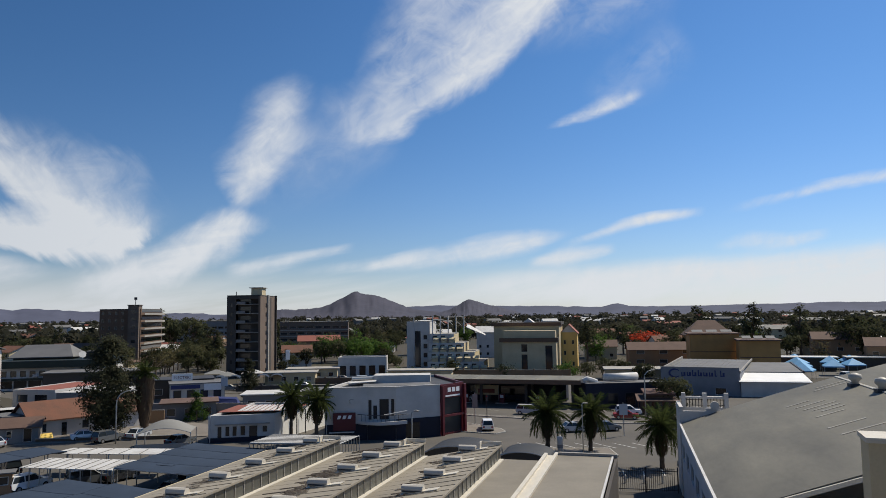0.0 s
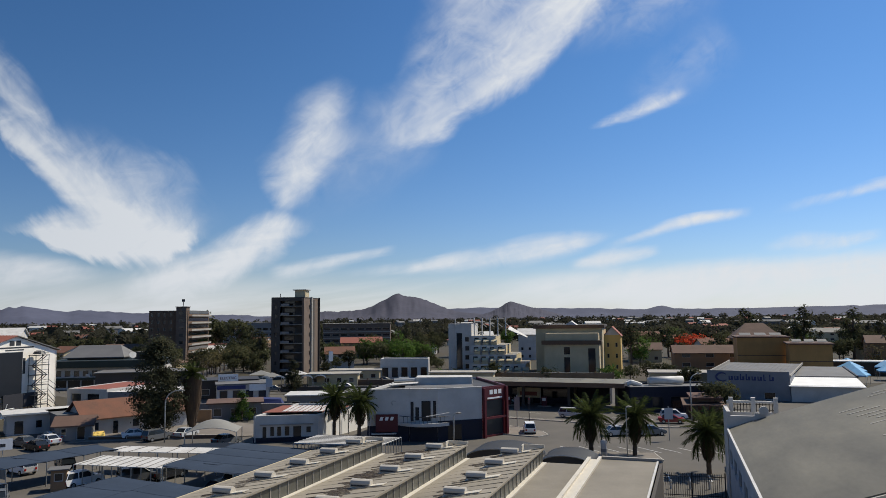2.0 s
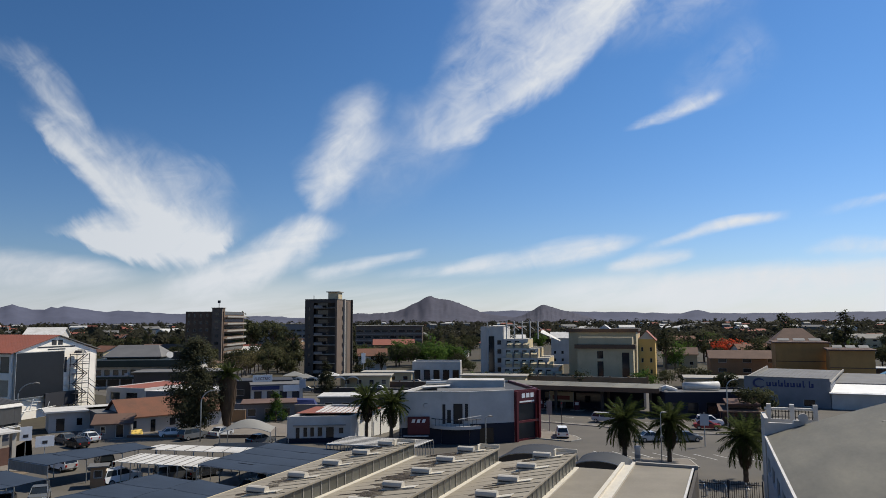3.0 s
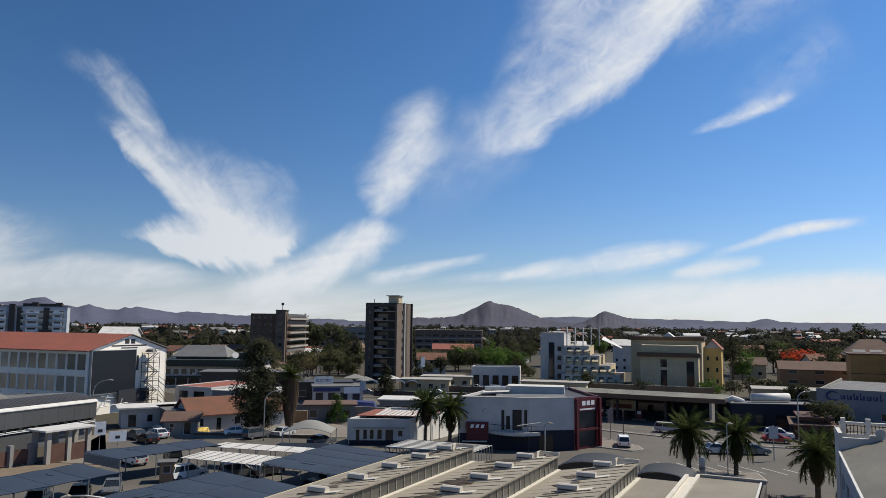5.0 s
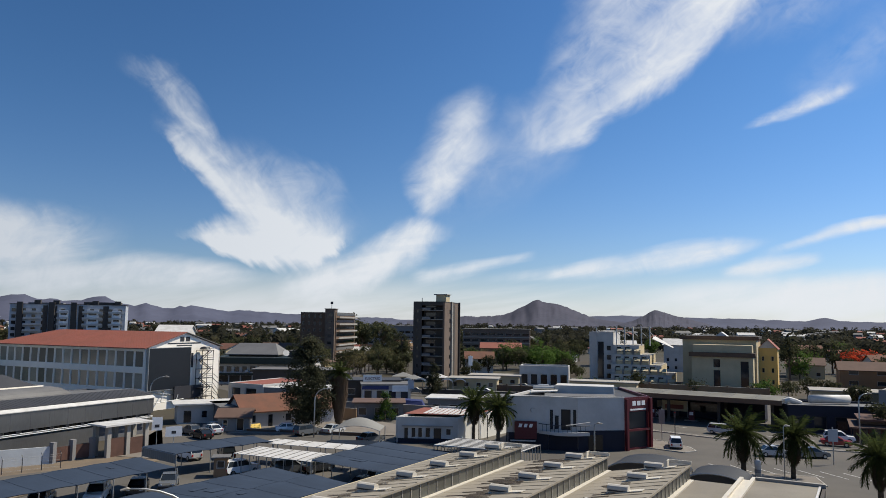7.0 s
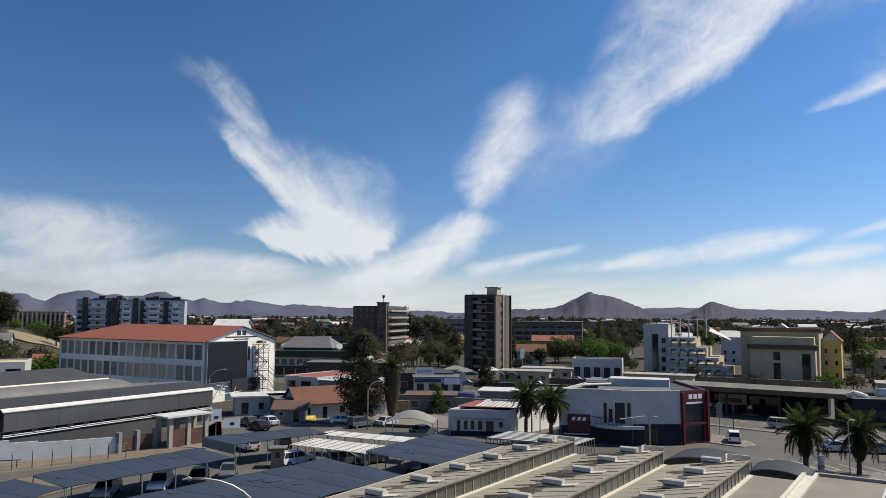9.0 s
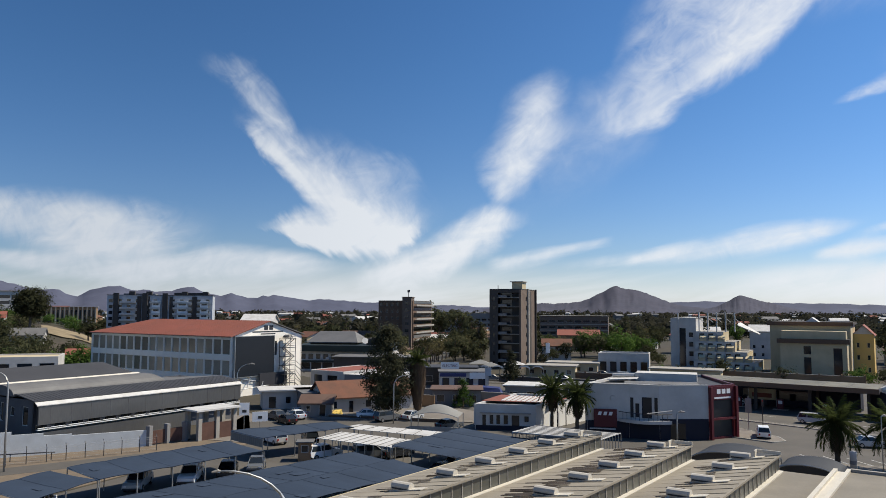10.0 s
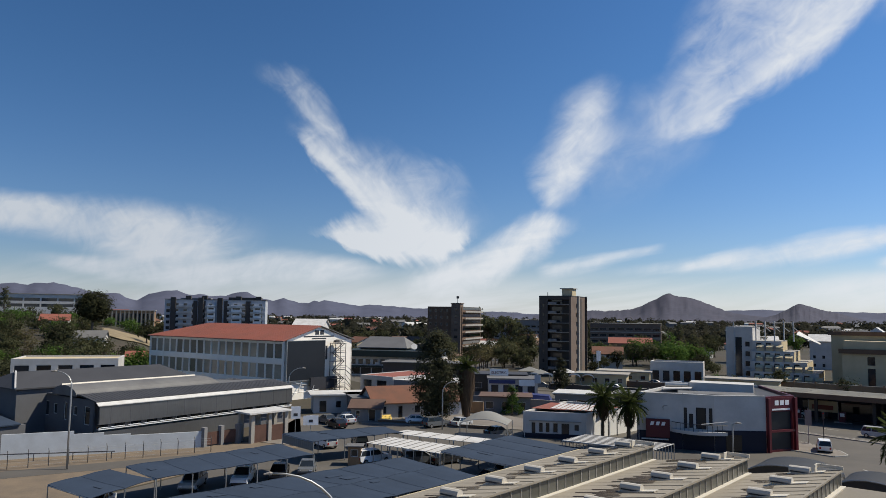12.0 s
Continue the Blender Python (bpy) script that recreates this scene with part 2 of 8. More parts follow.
sun = new("sun", bpy.data.lights.new("sun", "SUN"))
sun.data.energy, sun.data.angle, sun.data.color = 4.8, radians(0.53), (1.0, 0.925, 0.77)
sun_from = Vector((math.sin(radians(SUN_AZ)) * math.cos(radians(SUN_EL)), math.cos(radians(SUN_AZ)) * math.cos(radians(SUN_EL)), math.sin(radians(SUN_EL))))
sun.matrix_world = look(sun_from * 60, (0, 0, 0))

# ---------------- materials ----------------
def material(name, color, rough=0.8, vary=0.25, scale=1.5, fine=25.0, bump=0.15, metal=0.0, second=None, mix=0.5, stretch=(1, 1, 1), rnd=0.0, spec=0.4):
    """A plain surface with stains at one scale, grain at another and fine relief."""
    m = bpy.data.materials.new(name)
    m.use_nodes = True
    nt = m.node_tree
    n, l = nt.nodes, nt.links
    b = n["Principled BSDF"]
    b.inputs["Roughness"].default_value, b.inputs["Metallic"].default_value = rough, metal
    b.inputs["Specular IOR Level"].default_value = spec
    co = n.new("ShaderNodeTexCoord")
    mp = n.new("ShaderNodeMapping")
    mp.inputs["Scale"].default_value = stretch
    l.new(co.outputs["Object"], mp.inputs[0])
    big, small_ = n.new("ShaderNodeTexNoise"), n.new("ShaderNodeTexNoise")
    big.inputs["Scale"].default_value, big.inputs["Detail"].default_value, big.inputs["Roughness"].default_value = scale, 6, 0.6
    small_.inputs["Scale"].default_value, small_.inputs["Detail"].default_value = fine, 3
    l.new(mp.outputs[0], big.inputs["Vector"]), l.new(mp.outputs[0], small_.inputs["Vector"])
    other = second or tuple(c * (1 - vary) for c in color)
    ramp = n.new("ShaderNodeMapRange")
    ramp.inputs[1].default_value, ramp.inputs[2].default_value = 0.5 - 0.3 * (1 - mix) - 0.05, 0.5 + 0.3 * mix + 0.05
    l.new(big.outputs["Fac"], ramp.inputs[0])
    mx = n.new("ShaderNodeMix")
    mx.data_type = "RGBA"
    l.new(ramp.outputs[0], mx.inputs["Factor"])
    mx.inputs["A"].default_value, mx.inputs["B"].default_value = (*color, 1), (*other, 1)
    g = n.new("ShaderNodeMapRange")
    g.inputs[3].default_value, g.inputs[4].default_value = 1 - vary * 0.6, 1 + vary * 0.6
    l.new(small_.outputs["Fac"], g.inputs[0])
    hs = n.new("ShaderNodeHueSaturation")
    l.new(mx.outputs["Result"], hs.inputs["Color"])
    if rnd:
        oi = n.new("ShaderNodeObjectInfo")
        rr = n.new("ShaderNodeMapRange")
        rr.inputs[3].default_value, rr.inputs[4].default_value = 1 - rnd, 1 + rnd
        l.new(oi.outputs["Random"], rr.inputs[0])
        mu = n.new("ShaderNodeMath")
        mu.operation = "MULTIPLY"
        l.new(rr.outputs[0], mu.inputs[0]), l.new(g.outputs[0], mu.inputs[1])
        l.new(mu.outputs[0], hs.inputs["Value"])
    else:
        l.new(g.outputs[0], hs.inputs["Value"])
    l.new(hs.outputs[0], b.inputs["Base Color"])
    if bump:
        bp = n.new("ShaderNodeBump")
        bp.inputs["Strength"].default_value, bp.inputs["Distance"].default_value = bump, 0.02
        l.new(small_.outputs["Fac"], bp.inputs["Height"]), l.new(bp.outputs[0], b.inputs["Normal"])
    return m


def leaf_material(name, a, b_):
    m = material(name, a, 0.9, 0.3, 0.8, 6.0, 0.0, second=b_, rnd=0.3, spec=0.08)
    n, l = m.node_tree.nodes, m.node_tree.links
    geo = n.new("ShaderNodeNewGeometry")
    hs = [x for x in n if x.bl_idname == "ShaderNodeHueSaturation"][0]
    rr = n.new("ShaderNodeMapRange")
    rr.inputs[3].default_value, rr.inputs[4].default_value = 0.86, 1.14
    l.new(geo.outputs["Random Per Island"], rr.inputs[0])
    old = hs.inputs["Value"].links[0].from_socket
    mu = n.new("ShaderNodeMath")
    mu.operation = "MULTIPLY"
    l.new(old, mu.inputs[0]), l.new(rr.outputs[0], mu.inputs[1]), l.new(mu.outputs[0], hs.inputs["Value"])
    thin, both = n.new("ShaderNodeBsdfTranslucent"), n.new("ShaderNodeMixShader")  # leaves let some light through
    both.inputs[0].default_value = 0.42
    l.new(hs.outputs[0], thin.inputs["Color"])
    l.new(n["Principled BSDF"].outputs[0], both.inputs[1]), l.new(thin.outputs[0], both.inputs[2])
    l.new(both.outputs[0], n["Material Output"].inputs["Surface"])
    return m


def glass_dark(name, color=(0.02, 0.025, 0.03), rough=0.08):
    m = material(name, color, rough, 0.3, 0.4, 3.0, 0.0, rnd=0.5, spec=0.6)
    return m


M = dict(
    asphalt=material("asphalt", (0.110, 0.098, 0.083), 0.9, 0.25, 0.12, 9, 0.3, second=(0.072, 0.065, 0.057)),
    paving=material("paving", (0.20, 0.175, 0.15), 0.9, 0.25, 0.3, 8, 0.3, second=(0.14, 0.12, 0.10)),
    sand=material("sand", (0.18, 0.135, 0.09), 0.95, 0.35, 0.35, 6, 0.3, second=(0.12, 0.095, 0.07)),
    drygrass=material("dry grass", (0.27, 0.21, 0.125), 0.95, 0.35, 0.2, 4, 0.3, second=(0.17, 0.135, 0.08)),
    earth=material("earth", (0.060, 0.046, 0.031), 0.95, 0.45, 0.03, 0.4, 0.0, second=(0.036, 0.034, 0.019)),
    line=material("road paint", (0.62, 0.61, 0.58), 0.7, 0.3, 2, 20, 0.1),
    kerb=material("kerb concrete", (0.40, 0.38, 0.34), 0.85, 0.3, 1, 12, 0.2),
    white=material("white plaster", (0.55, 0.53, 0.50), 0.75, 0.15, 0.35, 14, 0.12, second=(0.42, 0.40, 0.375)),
    whitemetal=material("white sheet metal", (0.60, 0.585, 0.56), 0.55, 0.18, 0.7, 10, 0.05, second=(0.44, 0.42, 0.39)),
    cream=material("cream plaster", (0.55, 0.455, 0.29), 0.8, 0.15, 0.25, 10, 0.15, second=(0.43, 0.355, 0.225)),
    yellow=material("yellow plaster", (0.62, 0.42, 0.14), 0.8, 0.15, 0.3, 10, 0.15),
    tan=material("tan plaster", (0.30, 0.185, 0.10), 0.85, 0.2, 0.3, 8, 0.15, second=(0.22, 0.14, 0.08)),
    brownbrick=material("brown brick", (0.150, 0.093, 0.060), 0.85, 0.25, 0.2, 6, 0.15, second=(0.105, 0.066, 0.044)),
    deck=material("roof deck felt", (0.225, 0.20, 0.16), 0.8, 0.22, 0.25, 7, 0.12, second=(0.165, 0.145, 0.115)),
    brightwhite=material("bright white and sunlit wall paint", (0.78, 0.77, 0.75), 0.7, 0.08, 0.35, 14, 0.1, second=(0.68, 0.67, 0.65)),
    palewall=material("pale blue wall paint", (0.55, 0.575, 0.585), 0.8, 0.15, 0.5, 12, 0.15, second=(0.44, 0.455, 0.46)),
    towerside=material("brown grey render", (0.165, 0.120, 0.092), 0.85, 0.25, 0.3, 8, 0.2, second=(0.12, 0.088, 0.068)),
    concrete=material("concrete", (0.35, 0.32, 0.275), 0.85, 0.25, 0.4, 10, 0.2, second=(0.26, 0.245, 0.225)),
    darkconc=material("dark concrete", (0.072, 0.061, 0.053), 0.85, 0.25, 0.3, 8, 0.2, second=(0.052, 0.045, 0.040)),
    greywall=material("grey plaster", (0.20, 0.195, 0.195), 0.8, 0.15, 0.3, 10, 0.15),
    bluewall=material("pale blue grey plaster", (0.44, 0.46, 0.49), 0.8, 0.12, 0.4, 12, 0.15, second=(0.35, 0.365, 0.39)),
    navy=material("navy paint", (0.011, 0.013, 0.027), 0.75, 0.2, 0.5, 10, 0.08),
    red=material("dark red cladding", (0.105, 0.014, 0.02), 0.4, 0.15, 0.6, 10, 0.05),
    redsign=material("red sign face", (0.085, 0.008, 0.016), 0.5, 0.1, 0.6, 10, 0.0),
    redroof=material("red tile roof", (0.25, 0.078, 0.052), 0.8, 0.3, 0.25, 5, 0.3, second=(0.20, 0.07, 0.048)),
    brickroof=material("orange clay roof", (0.165, 0.066, 0.038), 0.85, 0.35, 0.4, 6, 0.3, second=(0.095, 0.050, 0.033)),
    brownroof=material("brown roof", (0.13, 0.078, 0.058), 0.85, 0.3, 0.3, 5, 0.3),
    greyroof=material("grey sheet roof", (0.155, 0.15, 0.143), 0.65, 0.25, 0.3, 6, 0.1, second=(0.105, 0.10, 0.096)),
    darkroof=material("dark sheet roof", (0.050, 0.050, 0.054), 0.65, 0.25, 0.3, 6, 0.1),
    beigeroof=material("beige roof sheeting", (0.31, 0.27, 0.21), 0.75, 0.2, 0.22, 7, 0.12, second=(0.22, 0.19, 0.145)),
    hallroof=material("grey green roof sheeting", (0.172, 0.158, 0.122), 0.7, 0.25, 0.24, 4, 0.08, second=(0.088, 0.082, 0.066), stretch=(1, 0.3, 1), mix=0.6),
    flash=material("cream flashing", (0.58, 0.53, 0.44), 0.6, 0.2, 0.6, 9, 0.1, second=(0.50, 0.46, 0.39)),
    vent=material("vent metal", (0.46, 0.415, 0.34), 0.5, 0.2, 0.8, 9, 0.08, second=(0.48, 0.45, 0.40)),
    faded=material("dulled skylight sheet", (0.36, 0.33, 0.27), 0.6, 0.3, 0.8, 9, 0.05, second=(0.22, 0.20, 0.165)),
    darkstreak=material("dark roof streak", (0.075, 0.055, 0.04), 0.9, 0.3, 1.0, 9, 0.1),
    clere=material("wired clerestory glass", (0.085, 0.085, 0.072), 0.3, 0.25, 0.6, 9, 0.0, rnd=0.25),
    net=material("navy shade cloth", (0.026, 0.042, 0.072), 0.95, 0.3, 0.22, 12, 0.2, second=(0.018, 0.030, 0.052)),
    netseam=material("faded navy webbing", (0.028, 0.044, 0.074), 0.95, 0.25, 0.8, 12, 0.2),
    vaultcloth=material("dark vault cloth", (0.030, 0.031, 0.034), 0.7, 0.2, 0.5, 12, 0.1),
    gold=material("golden brown plaster", (0.47, 0.255, 0.085), 0.85, 0.25, 0.3, 8, 0.15, second=(0.34, 0.19, 0.07)),
    sail=material("grey shade sail", (0.22, 0.215, 0.20), 0.85, 0.15, 0.5, 12, 0.15),
    bluecloth=material("light blue tent cloth", (0.14, 0.36, 0.60), 0.7, 0.2, 0.4, 9, 0.1),
    steel=material("galvanised steel", (0.42, 0.42, 0.41), 0.45, 0.2, 2, 20, 0.05, metal=0.6),
    blacksteel=material("dark steel", (0.035, 0.035, 0.04), 0.5, 0.2, 2, 20, 0.05),
    zinc=material("zinc sheet cladding", (0.23, 0.225, 0.217), 0.33, 0.25, 0.25, 5, 0.08, metal=0.75, second=(0.20, 0.195, 0.19), stretch=(1, 1, 0.2)),
    signgrey=material("blue grey sign wall paint", (0.23, 0.235, 0.255), 0.8, 0.12, 0.4, 12, 0.15, second=(0.19, 0.195, 0.21)),
    greenmetal=material("dark green painted sheet", (0.022, 0.034, 0.026), 0.6, 0.25, 0.4, 8, 0.1),
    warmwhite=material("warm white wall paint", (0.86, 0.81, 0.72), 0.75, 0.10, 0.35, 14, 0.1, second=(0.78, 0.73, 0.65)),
    shedwall=material("dim grey plaster", (0.115, 0.115, 0.12), 0.85, 0.3, 0.25, 8, 0.15, second=(0.085, 0.085, 0.09)),
    screen=material("black screen", (0.012, 0.014, 0.018), 0.4, 0.2, 1, 8, 0.0),
    wood=material("brown timber", (0.11, 0.055, 0.04), 0.8, 0.3, 1, 10, 0.2),
    glass=glass_dark("window glass"),
    # pale warm pane colour stands in for reflections in the showroom windows
    paleglass=material("window glass with painted reflection", (0.27, 0.25, 0.20), 0.15, 0.3, 0.3, 4, 0.0, rnd=0.45, spec=0.6),
    tyre=material("tyre rubber", (0.02, 0.02, 0.02), 0.9, 0.2, 3, 20, 0.1),
    hub=material("wheel alloy", (0.5, 0.5, 0.5), 0.35, 0.1, 3, 20, 0.0, metal=0.8),
    lamp=material("headlight plastic", (0.75, 0.75, 0.75), 0.15, 0.1, 3, 20, 0.0),
    taillight=material("red lamp plastic", (0.35, 0.02, 0.02), 0.2, 0.1, 3, 20, 0.0),
    bark=material("grey brown bark", (0.13, 0.10, 0.075), 0.95, 0.35, 2, 14, 0.5),
    palmbark=material("palm bark", (0.10, 0.075, 0.055), 0.95, 0.4, 2.5, 9, 0.6),
    skirt=material("dead palm thatch", (0.11, 0.07, 0.042), 0.95, 0.45, 1.2, 9, 0.5, stretch=(3, 3, 0.5)),
    leaf=leaf_material("dark foliage", (0.072, 0.072, 0.036), (0.046, 0.052, 0.026)),
    leafbright=leaf_material("bright foliage", (0.085, 0.14, 0.030), (0.055, 0.095, 0.022)),
    leafdry=leaf_material("dry foliage", (0.115, 0.095, 0.045), (0.075, 0.07, 0.035)),
    leafred=leaf_material("red blossom", (0.52, 0.075, 0.03), (0.36, 0.06, 0.03)),
    leafpine=leaf_material("dark conifer foliage", (0.046, 0.052, 0.030), (0.064, 0.060, 0.034)),
    leaffar=leaf_material("distant scrub", (0.052, 0.048, 0.033), (0.036, 0.037, 0.025)),
    frond=leaf_material("palm leaf", (0.062, 0.080, 0.024), (0.040, 0.050, 0.018)),
    # both hill colours have the blue of distance haze mixed in
    hill=material("haze-tinted bushy hillside", (0.060, 0.057, 0.080), 0.95, 0.4, 0.006, 0.05, 0.0, second=(0.040, 0.041, 0.060)),
    hillfar=material("haze-tinted distant hillside", (0.080, 0.086, 0.128), 0.95, 0.25, 0.004, 0.03, 0.0, second=(0.056, 0.061, 0.094)),
    blueink=material("blue sign shape", (0.03, 0.04, 0.13), 0.6, 0.1, 2, 10, 0.0),
    signwhite=material("white sign paint", (0.78, 0.78, 0.78), 0.5, 0.08, 2, 10, 0.0),
    ink=material("dark sign paint", (0.03, 0.03, 0.035), 0.6, 0.1, 2, 10, 0.0),
    yellowsign=material("yellow board", (0.75, 0.50, 0.08), 0.6, 0.1, 2, 10, 0.0),
)
CARPAINT = {k: material(k + " car paint", c, 0.25, 0.06, 1, 30, 0.0, spec=0.6) for k, c in dict(
    white=(0.78, 0.78, 0.78), silver=(0.42, 0.43, 0.44), black=(0.018, 0.018, 0.02), grey=(0.12, 0.125, 0.13), red=(0.28, 0.02, 0.02), blue=(0.03, 0.06, 0.18)).items()}


# ---------------- building blocks ----------------
class MB:
    """Collects faces in metres, placed by the matrix m."""

    def __init__(self, m=None):
        self.v, self.f, self.m = [], [], m or Matrix()

    def add(self, pts, faces):
        k = len(self.v)
        self.v += [tuple(self.m @ Vector(p)) for p in pts]
        self.f += [tuple(i + k for i in f) for f in faces]
        return self

    def box(self, x0, x1, y0, y1, z0, z1):
        return self.add([(x0, y0, z0), (x1, y0, z0), (x1, y1, z0), (x0, y1, z0), (x0, y0, z1), (x1, y0, z1), (x1, y1, z1), (x0, y1, z1)],
                        [(3, 2, 1, 0), (4, 5, 6, 7), (0, 1, 5, 4), (1, 2, 6, 5), (2, 3, 7, 6), (3, 0, 4, 7)])

    def poly(self, pts):
        return self.add(pts, [tuple(range(len(pts)))])

    def slab(self, pts, thick):
        """A sheet through the given points (in order, seen from above against the clock), with its thickness below."""
        n = len(pts)
        low = [(p[0], p[1], p[2] - thick) for p in pts]
        return self.add(list(pts) + low, [tuple(range(n)), tuple(range(2 * n - 1, n - 1, -1))] + [(i, i + n, (i + 1) % n + n, (i + 1) % n) for i in range(n)])

    def prism(self, pts, z0, z1):
        return self.slab([(p[0], p[1], z1) for p in pts], z1 - z0)

    def rod(self, a, b, r, n=6, r2=None):
        return self.tube([a, b], [r, r if r2 is None else r2], n)

    def tube(self, pts, radii, n=6, caps=True):
        pts = [Vector(p) for p in pts]
        ring, faces = [], []
        for i, p in enumerate(pts):
            d = (pts[min(i + 1, len(pts) - 1)] - pts[max(i - 1, 0)]).normalized()
            s = d.cross(Vector((0, 0, 1)) if abs(d.z) < 0.95 else Vector((1, 0, 0))).normalized()
            t = d.cross(s)
            ring += [p + radii[i] * (math.cos(6.2832 * k / n) * s + math.sin(6.2832 * k / n) * t) for k in range(n)]
        for i in range(len(pts) - 1):
            faces += [(i * n + k, i * n + (k + 1) % n, (i + 1) * n + (k + 1) % n, (i + 1) * n + k) for k in range(n)]
        if caps:
            faces += [tuple(range(n - 1, -1, -1)), tuple(range((len(pts) - 1) * n, len(pts) * n))]
        return self.add(ring, faces)

    def mesh(self, name, mat, smooth=False):
        me = bpy.data.meshes.new(name)
        me.from_pydata(self.v, [], self.f)
        me.materials.append(mat)
        if smooth:
            me.polygons.foreach_set("use_smooth", [True] * len(me.polygons))
        me.update()
        return me


def part(name, mb, mat, parent, label="", smooth=False):
    ob = new(name, mb.mesh(name, mat, smooth) if isinstance(mb, MB) else mb)
    ob.parent = parent
    return tagged(ob, label)


def thing(name, label, category, x=0.0, y=0.0, z=0.0, rz=0.0, group="", kind=""):
    ob = new(name)
    ob.matrix_basis = pose(x, y, z, 0, 0, rz)
    return tagged(ob, label, category, group, kind)


def setting(name, mb, mat, label, category, smooth=False, kind="structure"):
    return tagged(new(name, mb.mesh(name, mat, smooth)), label, category, kind=kind)


def face(x, y, rz):
    return pose(x, y, 0, 0, 0, rz)


def facade(parent, m, w, h, openings, wall, glass, frame_=None, tk=0.3, z0=0.0, bars=0, name="wall", recess=0.14):
    """A wall of width w from z0 to h with real openings (x0, x1, z0, z1), each with a frame and a pane."""
    xs = sorted({0.0, w, *[o[0] for o in openings], *[o[1] for o in openings]})
    zs = sorted({z0, h, *[o[2] for o in openings], *[o[3] for o in openings]})
    nx, nz = len(xs) - 1, len(zs) - 1

    def solid(i, j):
        if not (0 <= i < nx and 0 <= j < nz):
            return False
        cx, cz = (xs[i] + xs[i + 1]) / 2, (zs[j] + zs[j + 1]) / 2
        return not any(o[0] < cx < o[1] and o[2] < cz < o[3] for o in openings)
    mb = MB(m)
    grid = [(x, y, z) for y in (0.0, tk) for z in zs for x in xs]

    def at(i, j, k):
        return k * (nx + 1) * (nz + 1) + j * (nx + 1) + i
    faces = []
    for i in range(nx):
        for j in range(nz):
            if not solid(i, j):
                continue
            faces.append((at(i, j, 0), at(i + 1, j, 0), at(i + 1, j + 1, 0), at(i, j + 1, 0)))
            faces.append((at(i, j, 1), at(i, j + 1, 1), at(i + 1, j + 1, 1), at(i + 1, j, 1)))
            if not solid(i - 1, j):
                faces.append((at(i, j, 0), at(i, j + 1, 0), at(i, j + 1, 1), at(i, j, 1)))
            if not solid(i + 1, j):
                faces.append((at(i + 1, j, 0), at(i + 1, j, 1), at(i + 1, j + 1, 1), at(i + 1, j + 1, 0)))
            if not solid(i, j - 1):
                faces.append((at(i, j, 0), at(i, j, 1), at(i + 1, j, 1), at(i + 1, j, 0)))
            if not solid(i, j + 1):
                faces.append((at(i, j + 1, 0), at(i + 1, j + 1, 0), at(i + 1, j + 1, 1), at(i, j + 1, 1)))
    used = sorted({v for f in faces for v in f})
    index = {v: k for k, v in enumerate(used)}
    mb.add([grid[v] for v in used], [tuple(index[v] for v in f) for f in faces])
    part(name, mb, wall, parent)
    for x0, x1, a, b in openings:
        t = min(0.09, 0.12 * (x1 - x0))
        fr = MB(m)
        y0, y1 = recess - 0.05, recess + 0.05
        fr.box(x0, x0 + t, y0, y1, a, b).box(x1 - t, x1, y0, y1, a, b).box(x0 + t, x1 - t, y0, y1, a, a + t).box(x0 + t, x1 - t, y0, y1, b - t, b)
        for k in range(bars):
            c = x0 + (x1 - x0) * (k + 1) / (bars + 1)
            fr.box(c - 0.03, c + 0.03, y0 + 0.01, y1 - 0.01, a + t, b - t)
        win = part("window", fr, frame_ or wall, parent)
        part("pane", MB(m).box(x0 + t, x1 - t, recess - 0.01, recess + 0.01, a + t, b - t), glass, win)


def rows_of(w, n, share, levels, height, start=0.0, sill=0.0):
    """Openings in n equal bays; levels: the sill heights."""
    bay = (w - 2 * start) / n
    return [(start + bay * (i + 0.5 - share / 2), start + bay * (i + 0.5 + share / 2), z + sill, z + sill + height) for i in range(n) for z in levels]


def shell(parent, w, d, h, wall, glass, front=(), right=(), left=(), roof=None, frame_=None, parapet=0.0, tk=0.3, bars=0, z0=0.0, slab=0.25, over=0.0):
    """Four walls with their openings, a floor slab of a roof, and a parapet where wanted."""
    top = h + parapet
    facade(parent, Matrix(), w, top, list(front), wall, glass, frame_, tk, z0, bars)
    facade(parent, face(w, tk, 90), d - 2 * tk, top, [(a - tk, b - tk, c, e) for a, b, c, e in right], wall, glass, frame_, tk, z0, bars)
    facade(parent, face(0, d - tk, -90), d - 2 * tk, top, [(a - tk, b - tk, c, e) for a, b, c, e in left], wall, glass, frame_, tk, z0, bars)
    part("wall", MB().box(0, w, d - tk, d, z0, top), wall, parent)
    if roof:
        if parapet:
            part("roof", MB().box(tk, w - tk, tk, d - tk, h - slab, h), roof, parent)
        else:
            part("roof", MB().box(-over, w + over, -over, d + over, h, h + slab), roof, parent)


